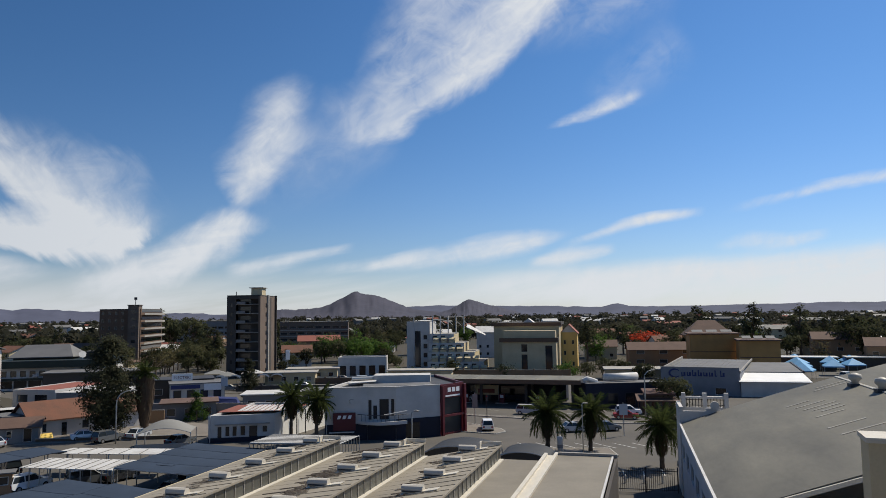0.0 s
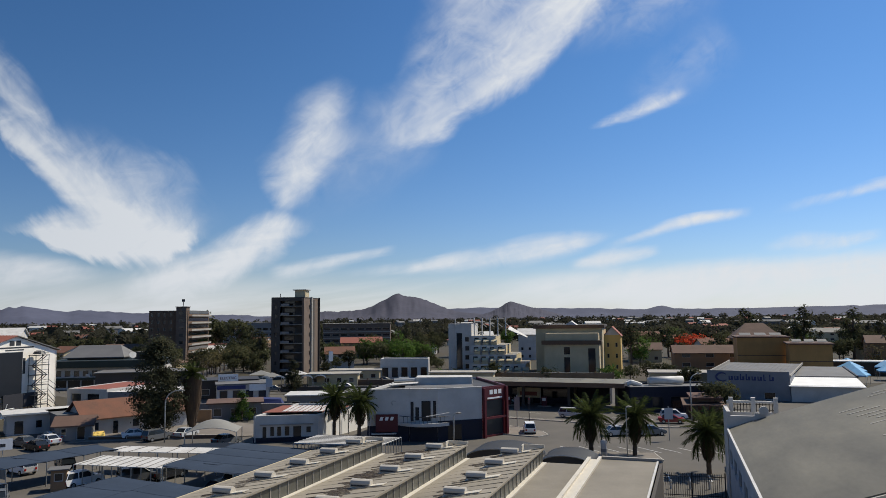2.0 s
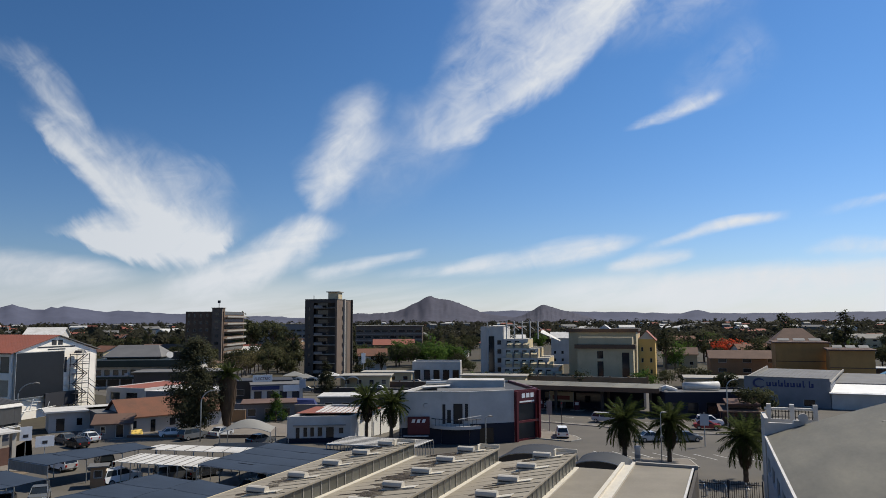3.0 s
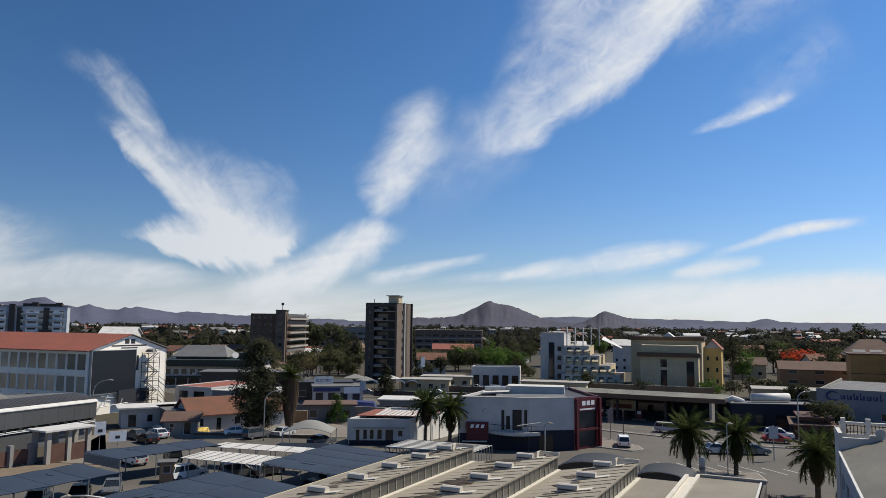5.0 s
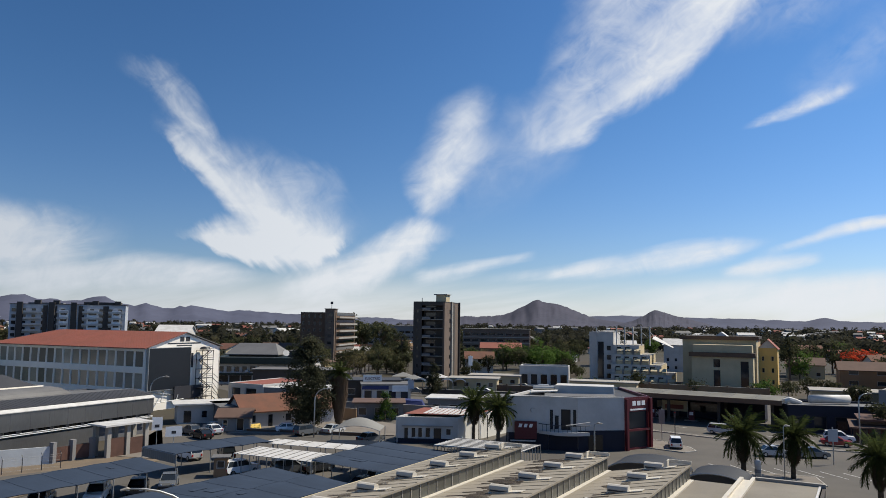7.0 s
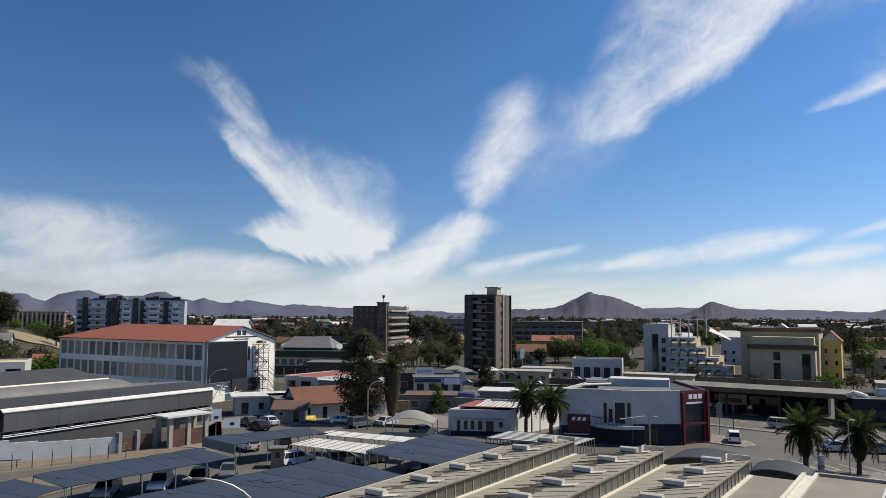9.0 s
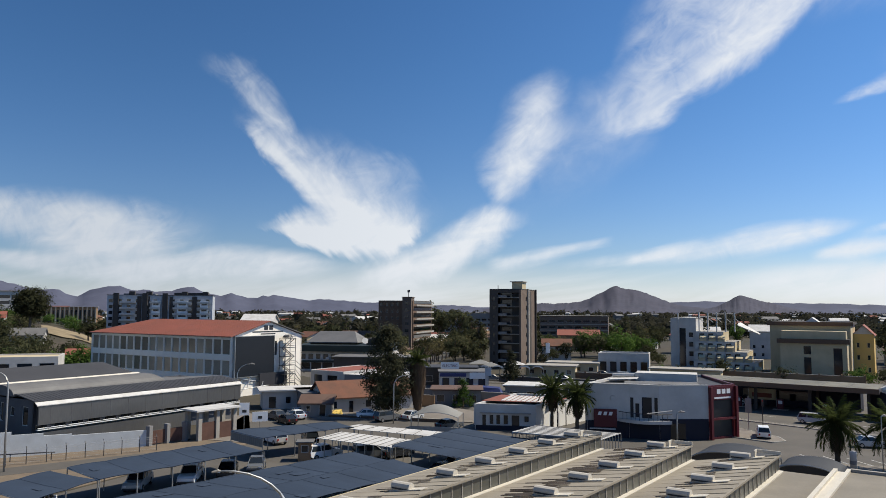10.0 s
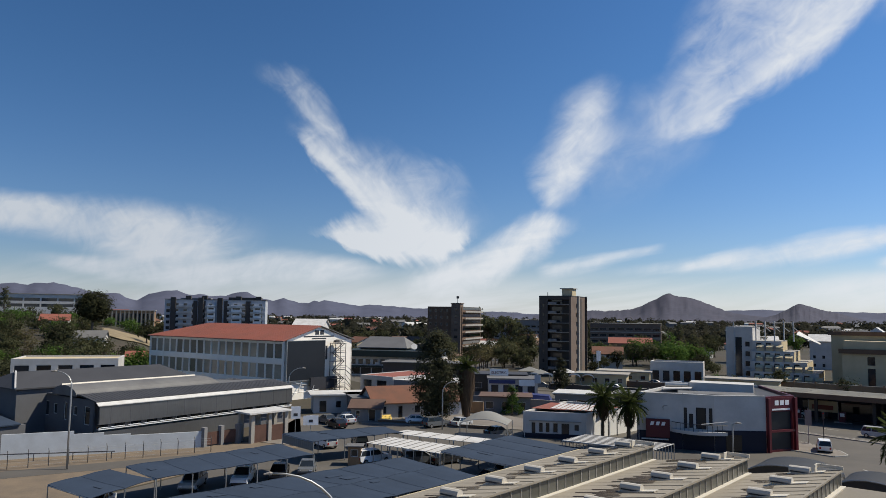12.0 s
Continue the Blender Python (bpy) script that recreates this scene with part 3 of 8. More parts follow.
def gable_roof(parent, w, d, h, rise, mat, over=0.4, thick=0.18, along="x", hip=0.0, name="roof"):
    mb = MB()
    if along == "x":
        a, b, c = -over, w + over, d / 2
        p = [(a, -over, h - over * rise / c), (b, -over, h - over * rise / c), (b - hip, c, h + rise), (a + hip, c, h + rise), (a, d + over, h - over * rise / c), (b, d + over, h - over * rise / c)]
        mb.slab([p[0], p[1], p[2], p[3]], thick).slab([p[3], p[2], p[5], p[4]], thick)
        if hip:
            mb.slab([p[4], p[0], p[3]], thick).slab([p[1], p[5], p[2]], thick)
        else:
            part("gable", MB().add([(0.02, 0, h), (0.02, d, h), (0.02, c, h + rise - 0.1), (0.3, 0, h), (0.3, d, h), (0.3, c, h + rise - 0.1)], [(0, 2, 1), (3, 4, 5), (0, 3, 5, 2), (1, 2, 5, 4)]), M["white"], parent)
            part("gable", MB().add([(w - 0.02, 0, h), (w - 0.02, d, h), (w - 0.02, c, h + rise - 0.1), (w - 0.3, 0, h), (w - 0.3, d, h), (w - 0.3, c, h + rise - 0.1)], [(0, 1, 2), (3, 5, 4), (0, 2, 5, 3), (1, 4, 5, 2)]), M["white"], parent)
    else:
        a, b, c = -over, d + over, w / 2
        p = [(-over, a, h - over * rise / c), (-over, b, h - over * rise / c), (c, b - hip, h + rise), (c, a + hip, h + rise), (w + over, a, h - over * rise / c), (w + over, b, h - over * rise / c)]
        mb.slab([p[0], p[3], p[2], p[1]], thick).slab([p[3], p[4], p[5], p[2]], thick)
        if hip:
            mb.slab([p[0], p[4], p[3]], thick).slab([p[5], p[1], p[2]], thick)
        else:
            part("gable", MB().add([(0, 0.02, h), (w, 0.02, h), (c, 0.02, h + rise - 0.1), (0, 0.3, h), (w, 0.3, h), (c, 0.3, h + rise - 0.1)], [(0, 1, 2), (3, 5, 4), (0, 2, 5, 3), (1, 4, 5, 2)]), M["white"], parent)
    return part(name, mb, mat, parent)


def bearing_box(az_left, az_corner, az_right, dist, rz):
    """Footprint of a box whose near right corner stands at a bearing and distance, turned by rz: origin, width, depth."""
    c = Vector((-math.sin(radians(az_corner)), math.cos(radians(az_corner)))) * dist
    ax, ay = Vector((math.cos(radians(rz)), math.sin(radians(rz)))), Vector((-math.sin(radians(rz)), math.cos(radians(rz))))

    def reach(p, d, az):
        nx, ny = math.cos(radians(az)), math.sin(radians(az))
        return -(p.x * nx + p.y * ny) / (d.x * nx + d.y * ny)
    w = reach(c, -ax, az_left)
    depth = reach(c, ay, az_right) if az_right is not None else None
    o = c - ax * w
    return o.x, o.y, w, depth


def poly_building(name, label, category, pts, h, wall, glass, openings=None, roof=None, parapet=0.4, frame_=None, walls=None, tk=0.3, group=""):
    """A building on a footprint given against the clock; openings and wall materials by edge."""
    x0, y0 = pts[0]
    th = thing(name, label, category, x0, y0, group=group)
    loc = [Vector((p[0] - x0, p[1] - y0)) for p in pts]
    for i, p in enumerate(loc):
        q = loc[(i + 1) % len(loc)]
        d = q - p
        facade(th, face(p.x, p.y, math.degrees(math.atan2(d.y, d.x))), d.length, h + parapet, (openings or {}).get(i, []), (walls or {}).get(i, wall), glass, frame_, tk)
    c = sum(loc, Vector((0, 0))) / len(loc)
    inner = [p + (c - p).normalized() * tk * 1.3 for p in loc]
    part("roof", MB().prism(inner, h - 0.25, h), roof or wall, th)
    return th


# ---------------- ground, roads, hills ----------------
def ground_sheet():
    mb = MB()
    rings = [0, 30, 60, 120, 250, 500, 1000, 2000, 3400, 4900]
    n = 64
    pts = [(0, 0, 0)]
    for r in rings[1:]:
        pts += [(r * math.cos(6.28318 * k / n), r * math.sin(6.28318 * k / n), 0) for k in range(n)]
    faces = [(0, 1 + k, 1 + (k + 1) % n) for k in range(n)]
    for i in range(len(rings) - 2):
        a, b = 1 + i * n, 1 + (i + 1) * n
        faces += [(a + k, b + k, b + (k + 1) % n, a + (k + 1) % n) for k in range(n)]
    mb.add(pts, faces)
    setting("ground", mb, M["earth"], "dry brown earth with patches of scrub", "ground")


ground_sheet()


def ease(v, a, b):
    t = min(1.0, max(0.0, (v - a) / (b - a)))
    return t * t * (3 - 2 * t)


def slope_z(x, y):
    """Height of the bushy slope behind the showroom."""
    dist, az = math.hypot(x, y), math.degrees(math.atan2(-x, y))
    return ease(az, 43.0, 49.0) * (11.0 + 3.0 * ease(az, 49, 53)) * ease(dist, 185, 395) * (1 - ease(az, 66, 80))


def hillside():
    na, nd = 40, 24
    pts = []
    for i in range(na + 1):
        for j in range(nd + 1):
            a, d = radians(43.2 + i * 0.9), 186 + j * 10.0
            x, y = -math.sin(a) * d, math.cos(a) * d
            r = slope_z(x, y)
            pts.append((x, y, r + (0.35 * noise.noise(Vector((x, y, 0)) * 0.06) if 0.5 < r else 0) + 0.02))
    w = nd + 1
    setting("hillside", MB().add(pts, [(i * w + j, (i + 1) * w + j, (i + 1) * w + j + 1, i * w + j + 1) for i in range(na) for j in range(nd)]), M["earth"], "dry brown slope with scattered bushes", "ground")
    pts = []
    for i in range(9):
        for j in range(5):
            a, d = radians(45.6 + i * 0.42), 318 + j * 9.0 + 4 * math.sin(i)
            x, y = -math.sin(a) * d, math.cos(a) * d
            pts.append((x, y, slope_z(x, y) + 0.5))
    setting("dirt_slope", MB().add(pts, [(i * 5 + j, i * 5 + 5 + j, i * 5 + 6 + j, i * 5 + 1 + j) for i in range(8) for j in range(4)]), M["drygrass"], "dry tan grass on the slope", "ground")


hillside()


def flat(name, pts, z, mat, label, category):
    return setting(name, MB().prism(pts, z - 0.15, z), mat, label, category)


flat("road", [(-62, 20), (75, 20), (75, 185), (-15, 185), (-28, 172), (-62, 172), (-120, 200), (-126, 190), (-75, 150), (-75, 100), (-58, 84)], 0.02, M["asphalt"], "worn grey asphalt street and parking yard", "road")
flat("road", [(-75, 172.3), (75, 185.3), (300, 240), (300, 252), (70, 200), (-75, 190)], 0.03, M["asphalt"], "grey asphalt cross street", "road")
flat("road", [(-90, 190.3), (-76, 190.3), (-190, 640), (-210, 640)], 0.03, M["asphalt"], "tree-lined grey avenue", "road")
flat("dirt_yard", [(-95, 30), (-62.2, 30), (-58.2, 84), (-66, 84), (-76, 71), (-95, 50)], 0.035, M["sand"], "bare tan sand strip by the fence", "ground")
flat("road", [(-90.3, 37.8), (-86.6, 36.4), (-61.7, 73.0), (-65.2, 75.4)], 0.05, M["asphalt"], "dusty grey track beside the wire fence", "road")
flat("pavement", [(-66, 84.2), (-58.2, 84.2), (-75.2, 100), (-75.2, 108), (-70, 104)], 0.06, M["paving"], "brown brick-paved forecourt", "pavement")
flat("pavement", [(-62, 106), (-36, 112), (-36, 122), (-46, 128), (-62, 124)], 0.14, M["paving"], "brown paved verge by the low shops", "pavement")


def kerbed_island(pts, label):
    th = thing("traffic_island", label, "traffic island", pts[0][0], pts[0][1])
    loc = [(p[0] - pts[0][0], p[1] - pts[0][1]) for p in pts]
    part("paving", MB().prism(loc, 0.0, 0.14), M["paving"], th)
    c = sum((Vector(p) for p in loc), Vector((0, 0))) / len(loc)
    n = len(loc)
    for i in range(n):
        a, b = Vector(loc[i]), Vector(loc[(i + 1) % n])
        d = (b - a)
        part("kerb", MB(face(a.x, a.y, math.degrees(math.atan2(d.y, d.x)))).box(0, d.length, -0.16, 0.0, 0, 0.17), M["kerb"], th)


kerbed_island([(1.5, 113.5), (7.5, 110.4), (9.2, 112), (8.6, 115), (3.2, 122), (1.5, 120)], "paved corner island with pale kerb")
kerbed_island([(-2, 133.8), (26, 119.3), (42, 117.3), (42, 117.9), (26, 120.3), (-2, 135)], "long narrow kerb beside the street")
kerbed_island([(12, 93), (21.5, 92.4), (21.5, 97.5), (12, 98)], "paved strip with palms in it")


def parking_lines():
    for i in range(9):
        x, y = 10 + i * 2.6, 103 - i * 0.25
        setting("parking_line", MB(pose(x, y, 0, 0, 0, -62)).box(0, 4.6, 0, 0.12, 0.021, 0.028), M["line"], "white painted bay line on asphalt", "road marking")
    for i in range(6):
        setting("parking_line", MB(pose(17.5 + i * 2.2, 81.5 - i * 0.1, 0, 0, 0, 80)).box(0, 3.6, 0, 0.12, 0.021, 0.028), M["line"], "white painted bay line on asphalt", "road marking")
    for i in range(9):
        setting("lane_line", MB(pose(8 + i * 4.6, 138 - i * 2.2, 0, 0, 0, -26)).box(0, 2.2, 0, 0.14, 0.021, 0.028), M["line"], "broken white lane line on asphalt", "road marking")


parking_lines()


def hill(name, label, az0, az1, dist, peaks, base, mat, seed, rough=0.07):
    """A ridge along an arc; peaks: bearing, height in degrees, width in degrees."""
    mb, n, m = MB(), 150, 14
    pts = []
    for i in range(n + 1):
        az = az0 + (az1 - az0) * i / n
        e = base + sum(h * math.exp(-((az - a) / w) ** 2) for a, h, w in peaks)
        e += rough * (noise.fractal((az * 0.9, seed, 0), 0.6, 2.1, 7) + 0.5 * noise.noise((az * 3, seed, 3)) + 0.3 * noise.noise((az * 7, seed, 5)))
        fade = min(1, 4 * (i + 2) / n, 4 * (n - i + 2) / n)
        top = EYE + dist * math.tan(radians(max(e * fade, 0.02)))
        for j in range(m + 1):
            s = j / m
            r = dist - (1 - s) * 620 * (0.4 + 0.6 * top / 140)
            z = top * (s ** 1.5) * (1 + 0.15 * (1 - s) * s * 4 * noise.fractal((az * 1.6, s * 2.6, seed), 0.8, 2.0, 5)) - (1 if j == 0 else 0)
            pts.append((-math.sin(radians(az)) * r, math.cos(radians(az)) * r, z))
    mb.add(pts, [(i * (m + 1) + j, (i + 1) * (m + 1) + j, (i + 1) * (m + 1) + j + 1, i * (m + 1) + j + 1) for i in range(n) for j in range(m)])
    setting(name, mb, mat, label, "hill", smooth=True)


# hills and ridges: their haze is in the base colour, no air between
hill("hill", "cone-shaped bare brown hill behind the town, tinted by haze", 17, -1, 3900, [(7.15, 0.93, 1.75), (6.9, 0.20, 0.55), (5.0, 0.72, 1.7)], 0.50, M["hill"], 3.0, 0.07)
hill("hill", "small rounded brown hill, tinted by haze", 0.6, -6, 3600, [(-1.95, 0.52, 0.75), (-2.9, 0.30, 1.0)], 0.46, M["hill"], 9.0, 0.05)
hill("mountain_ridge", "long low ridge on the horizon, tinted haze blue-grey", 18, -45, 4700, [(-13.4, 0.26, 0.7), (-30, 0.08, 8), (0, 0.3, 6), (-8, 0.1, 3)], 0.36, M["hillfar"], 5.0, 0.05)
hill("mountain_ridge", "jagged mountain ridge tinted haze blue-grey", 70, 12, 4600, [(52, 1.1, 2.5), (48.3, 0.55, 1.6), (44.8, 1.05, 1.4), (42, 0.75, 1.7), (39.3, 1.0, 1.2), (36.5, 0.5, 1.8), (33, 0.45, 1.6), (29.5, 0.2, 1.8), (57, 1.2, 4.0)], 0.52, M["hillfar"], 7.0, 0.17)


# the plain house from whose upper floor the view is seen
setting("wall_south", MB().box(-14, 12, -9.0, -1.3, 0, 22), M["cream"], "plain plastered house wall behind the viewpoint", "wall")
setting("balcony_slab", MB().box(-5, 5, -1.3, 0.5, 16.2, 16.4), M["concrete"], "plain concrete balcony slab", "balcony")


# ---------------- the low factory below the camera ----------------
def factory():
    th = thing("factory_building", "low beige factory with north-light roofs and clerestory glazing", "factory", 15.04, 66.87, 0, -16)
    far, near, val, top = -0.6, -56.0, 4.4, 5.8
    teeth = [(-26.4, -34.2), (-17.6, -26.2), (-10.2, -17.4)]
    n = 44
    step = (far - near) / n
    for i, (s, left) in enumerate(teeth):
        part("roof", MB().slab([(left, near, val + 0.02), (s + 0.25, near, top), (s + 0.25, far, top), (left, far, val + 0.02)], 0.14), M["beigeroof"], th, "weathered beige sheet roof slope")
        ribs = MB()
        k = near + 0.8
        while k < far:
            ribs.slab([(left + 0.1, k, val + 0.04), (s + 0.1, k, top + 0.02), (s + 0.1, k + 0.05, top + 0.02), (left + 0.1, k + 0.05, val + 0.04)], 0.04)
            k += 1.6
        tagged(part("roof_seams", ribs, M["beigeroof"], th), kind="stuff")
        part("sill_flashing", MB().box(s - 0.05, s + 0.42, near, far, val, val + 0.10), M["flash"], th, "cream flashing strip")
        part("head_rail", MB().box(s - 0.02, s + 0.14, near, far, top - 0.22, top - 0.14), M["concrete"], th)
        for k in range(n):
            a = near + k * step
            part("clerestory_pane", MB().box(s, s + 0.04, a + 0.04, a + step - 0.04, val + 0.10, top - 0.22), M["clere"], th)
        mull = MB()
        for k in range(n + 1):
            a = near + k * step
            mull.box(s - 0.01, s + 0.09, a - 0.035, a + 0.035, val + 0.10, top - 0.22)
        tagged(part("mullions", mull, M["concrete"], th), kind="stuff")
        part("end_wall", MB().add([(left, far - 0.2, 0), (s, far - 0.2, 0), (s, far - 0.2, top - 0.15), (left, far - 0.2, val - 0.13), (left, far, 0), (s, far, 0), (s, far, top - 0.15), (left, far, val - 0.13)],
                                  [(0, 1, 2, 3), (5, 4, 7, 6), (0, 4, 5, 1), (1, 5, 6, 2), (2, 6, 7, 3), (3, 7, 4, 0)]), M["cream"], th)
        # narrow dark strips laid down each slope, densest on the middle roof
        streaks = MB()
        rs = random.Random(i + 4)
        slope = (top - val) / (s - left)
        for k in range(90):
            q = far - 0.6 - k * 0.42 + rs.uniform(-0.1, 0.1)
            a = s - rs.uniform(2.6, 3.6)
            b = a - rs.uniform(0.8, 3.4) * (1.15 if i == 1 else 0.7)
            if i != 1 and rs.random() < 0.45:
                continue
            b = max(b, left + 0.2)
            streaks.slab([(b, q, val + 0.05 + (b - left) * slope), (a, q, val + 0.05 + (a - left) * slope), (a, q + 0.19, val + 0.05 + (a - left) * slope), (b, q + 0.19, val + 0.05 + (b - left) * slope)], 0.02)
        tagged(part("dirt_film", streaks, M["darkstreak"], th, "dark streaks down the sheeting"), kind="stuff")
        for k in range(10):
            q = -1.0 - k * 5.35 - (0.6 if i else 0.0)
            z = val + (s - 2.8 - left) * slope
            kerb = MB()
            kerb.slab([(s - 3.7, q - 0.40, z - 0.9 * slope + 0.06), (s - 0.9, q - 0.40, z + 1.9 * slope + 0.06), (s - 0.9, q + 0.40, z + 1.9 * slope + 0.06), (s - 3.7, q + 0.40, z - 0.9 * slope + 0.06)], 0.06)
            part("vent_flashing", kerb, M["flash"], th)
            v = MB()
            prof = [(-0.31, 0.0), (0.31, 0.0), (0.33, 0.28), (0.25, 0.46), (0.10, 0.54), (-0.10, 0.54), (-0.25, 0.46), (-0.33, 0.28)]
            a, b = s - 3.6, s - 2.0
            v.add([(a, q + p[0], z + 0.02 + p[1]) for p in prof] + [(b, q + p[0], z + 0.02 + p[1] + 0.02) for p in prof],
                  [tuple(range(8)), tuple(range(15, 7, -1))] + [(j, j + 8, (j + 1) % 8 + 8, (j + 1) % 8) for j in range(8)])
            ve = part("roof_vent", v, M["vent"], th, "rounded pale metal roof vent")
            part("vent_slot", MB().box(a + 0.1, b - 0.1, q - 0.37, q - 0.31, z + 0.10, z + 0.20), M["ink"], ve)
        part("end_frame", MB().box(s - 1.7, s + 0.3, far - 0.25, far - 0.15, top + 0.02, top + 0.30).box(s - 1.7, s - 1.6, far - 1.0, far - 0.25, top - 0.3, top + 0.30), M["flash"], th)
    part("left_wall", MB().box(-34.4, -34.2, near, far, 0, val), M["cream"], th)
    part("gutter", MB().box(-26.0, -25.4, near, far, val - 0.2, val).box(-17.2, -16.9, near, far, val - 0.2, val), M["concrete"], th)
    part("flat_roof", MB().box(-9.8, -6.1, near, far + 0.4, val - 0.2, val), M["deck"], th)
    part("flat_roof", MB().box(-4.8, 0.0, near, -0.3, 4.75, 4.98), M["deck"], th, "flat beige roof deck")
    part("fire_wall", MB().box(-6.1, -5.8, near, 0.2, 0, 5.06), M["flash"], th, "double cream fire wall between the roofs")
    part("fire_wall", MB().box(-5.1, -4.8, near, 0.2, 0, 5.16).box(-5.8, -5.1, near, 0.2, 0, 4.85), M["flash"], th)
    part("parapet", MB().box(-4.8, 0.5, -0.25, 0.1, 0, 5.22), M["concrete"], th, "grey far parapet")
    part("side_wall", MB().box(0.25, 0.5, near, -0.25, 0, 4.9), M["darkconc"], th)
    part("edge_trim", MB().box(0.0, 0.16, near, -0.25, 4.9, 5.06), M["whitemetal"], th)
    part("floor", MB().box(-34, 0.2, near, far, 0.03, 0.1), M["concrete"], th)


factory()


def barrel(x, y, length, radius, rise, z, rz, mat, label):
    th = thing("barrel_canopy", label, "canopy", x, y, 0, rz, group="barrel canopies behind the factory")
    mb, n = MB(), 14
    pts = []
    for i in range(n + 1):
        a = math.pi * i / n
        pts += [(-radius * math.cos(a), 0, z + rise * math.sin(a)), (-radius * math.cos(a), length, z + rise * math.sin(a))]
    mb.add(pts, [(2 * i, 2 * i + 2, 2 * i + 3, 2 * i + 1) for i in range(n)])
    part("cover", mb, mat, th, smooth=True)
    for a in (0.02, length - 0.02):
        part("end_cloth", MB().poly([(-radius * math.cos(math.pi * i / n), a, z + rise * math.sin(math.pi * i / n)) for i in range(n + 1)]), mat, th)
    for a in (0.0, length):
        mb = MB()
        mb.tube([(-radius * math.cos(math.pi * i / n), a, z - 0.05 + rise * math.sin(math.pi * i / n)) for i in range(n + 1)], [0.07] * (n + 1), 5)
        part("rib", mb, M["steel"], th)
    for sx in (-radius, radius):
        for a in (0.1, length - 0.1):
            part("post", MB().rod((sx, a, 0), (sx, a, z), 0.06), M["steel"], th)


barrel(1.2, 77.6, 5.5, 3.8, 1.25, 2.95, -16, M["vaultcloth"], "dark grey barrel-vaulted fabric canopy")
barrel(7.9, 76.0, 5.0, 2.7, 0.9, 2.9, -16, M["vaultcloth"], "dark grey barrel-vaulted fabric canopy")


# ---------------- the hall with the curved roof ----------------
def hall():
    th = thing("hall_building", "large hall with a gently curved grey-green sheet roof", "hall", 23.14, 72.39, 0, -14.2)
    near, far, n = -33.0, 0.0, 20

    def z_at(s):
        return 7.0 + 0.36 * s - 0.0022 * s * s
    pts = []
    for i in range(n + 1):
        s = 30.0 * i / n
        pts += [(s, near, z_at(s)), (s, far, z_at(s))]
    k = len(pts)
    low = [(p[0], p[1], p[2] - 0.2) for p in pts]
    mb = MB().add(pts + low, [(2 * i, 2 * i + 2, 2 * i + 3, 2 * i + 1) for i in range(n)] + [(k + 2 * i, k + 2 * i + 1, k + 2 * i + 3, k + 2 * i + 2) for i in range(n)]
                  + [(2 * i, k + 2 * i, k + 2 * i + 2, 2 * i + 2) for i in range(n)] + [(2 * i + 1, 2 * i + 3, k + 2 * i + 3, k + 2 * i + 1) for i in range(n)] + [(0, 1, k + 1, k), (2 * n, k + 2 * n, k + 2 * n + 1, 2 * n + 1)])
    part("roof", mb, M["hallroof"], th, smooth=False)
    part("eave_trim", MB().box(-0.18, 0.0, near, far, 6.82, 7.06), M["whitemetal"], th, "white eave gutter")
    part("near_trim", MB().slab([(0, near - 0.18, z_at(0) + 0.03), (15, near - 0.18, z_at(15) + 0.03), (15, near, z_at(15) + 0.03), (0, near, z_at(0) + 0.03)], 0.25), M["flash"], th)
    facade(th, face(0, far, -90), -near, 6.8, rows_of(33.0, 7, 0.6, [3.8], 1.5), M["bluewall"], M["glass"], M["white"], 0.3)
    part("far_wall", MB().box(0, 30, far - 0.3, far, 0, 6.8), M["white"], th)
    part("near_wall", MB().box(0, 30, near, near + 0.3, 0, 6.8), M["cream"], th)
    part("right_wall", MB().box(29.7, 30, near + 0.3, far - 0.3, 0, 15.5), M["cream"], th)
    rs = random.Random(3)
    for s, q, ln in [(8.3, -10.3, 2.3), (8.6, -12.0, 2.4), (9.0, -13.2, 2.0), (9.4, -14.4, 1.6), (8.6, -16.0, 2.0), (8.3, -20.6, 2.4), (8.4, -23.4, 2.8), (11.5, -3.6, 3.4), (11.0, -4.8, 3.4), (8.0, -8.6, 1.8)]:
        strip = MB()
        strip.slab([(s, q, z_at(s) + 0.03), (s + ln, q, z_at(s + ln) + 0.03), (s + ln, q + 0.26, z_at(s + ln) + 0.03), (s, q + 0.26, z_at(s) + 0.03)], 0.03)
        part("skylight_strip", strip, M["faded"], th, "pale narrow skylight strip")
    for s, q in [(13.7, -7.3), (14.1, -12.8)]:
        v = part("turbine_vent", MB().tube([(s, q, z_at(s)), (s, q, z_at(s) + 0.35), (s, q, z_at(s) + 0.6), (s, q, z_at(s) + 0.9), (s, q, z_at(s) + 1.05)], [0.3, 0.3, 0.55, 0.5, 0.1], 12), M["vent"], th, "round metal turbine vent", True)
        part("vent_base", MB().box(s - 0.5, s + 0.5, q - 0.5, q + 0.5, z_at(s) - 0.2, z_at(s) + 0.15), M["darkroof"], v)
    part("ridge_flashing", MB().slab([(13.9, -20, z_at(13.9) + 0.07), (14.1, -20, z_at(14.1) + 0.07), (14.1, 0, z_at(14.1) + 0.07), (13.9, 0, z_at(13.9) + 0.07)], 0.06), M["vent"], th)
    # white corner block with the balustrade
    part("corner_wall", MB().box(-0.1, 0.25, 0.0, 5.0, 0, 8.6).box(0.25, 2.4, 0.0, 0.3, 6.5, 8.2).box(2.4, 3.4, 0.0, 0.3, 6.5, 8.5), M["white"], th, "white plaster corner wall")
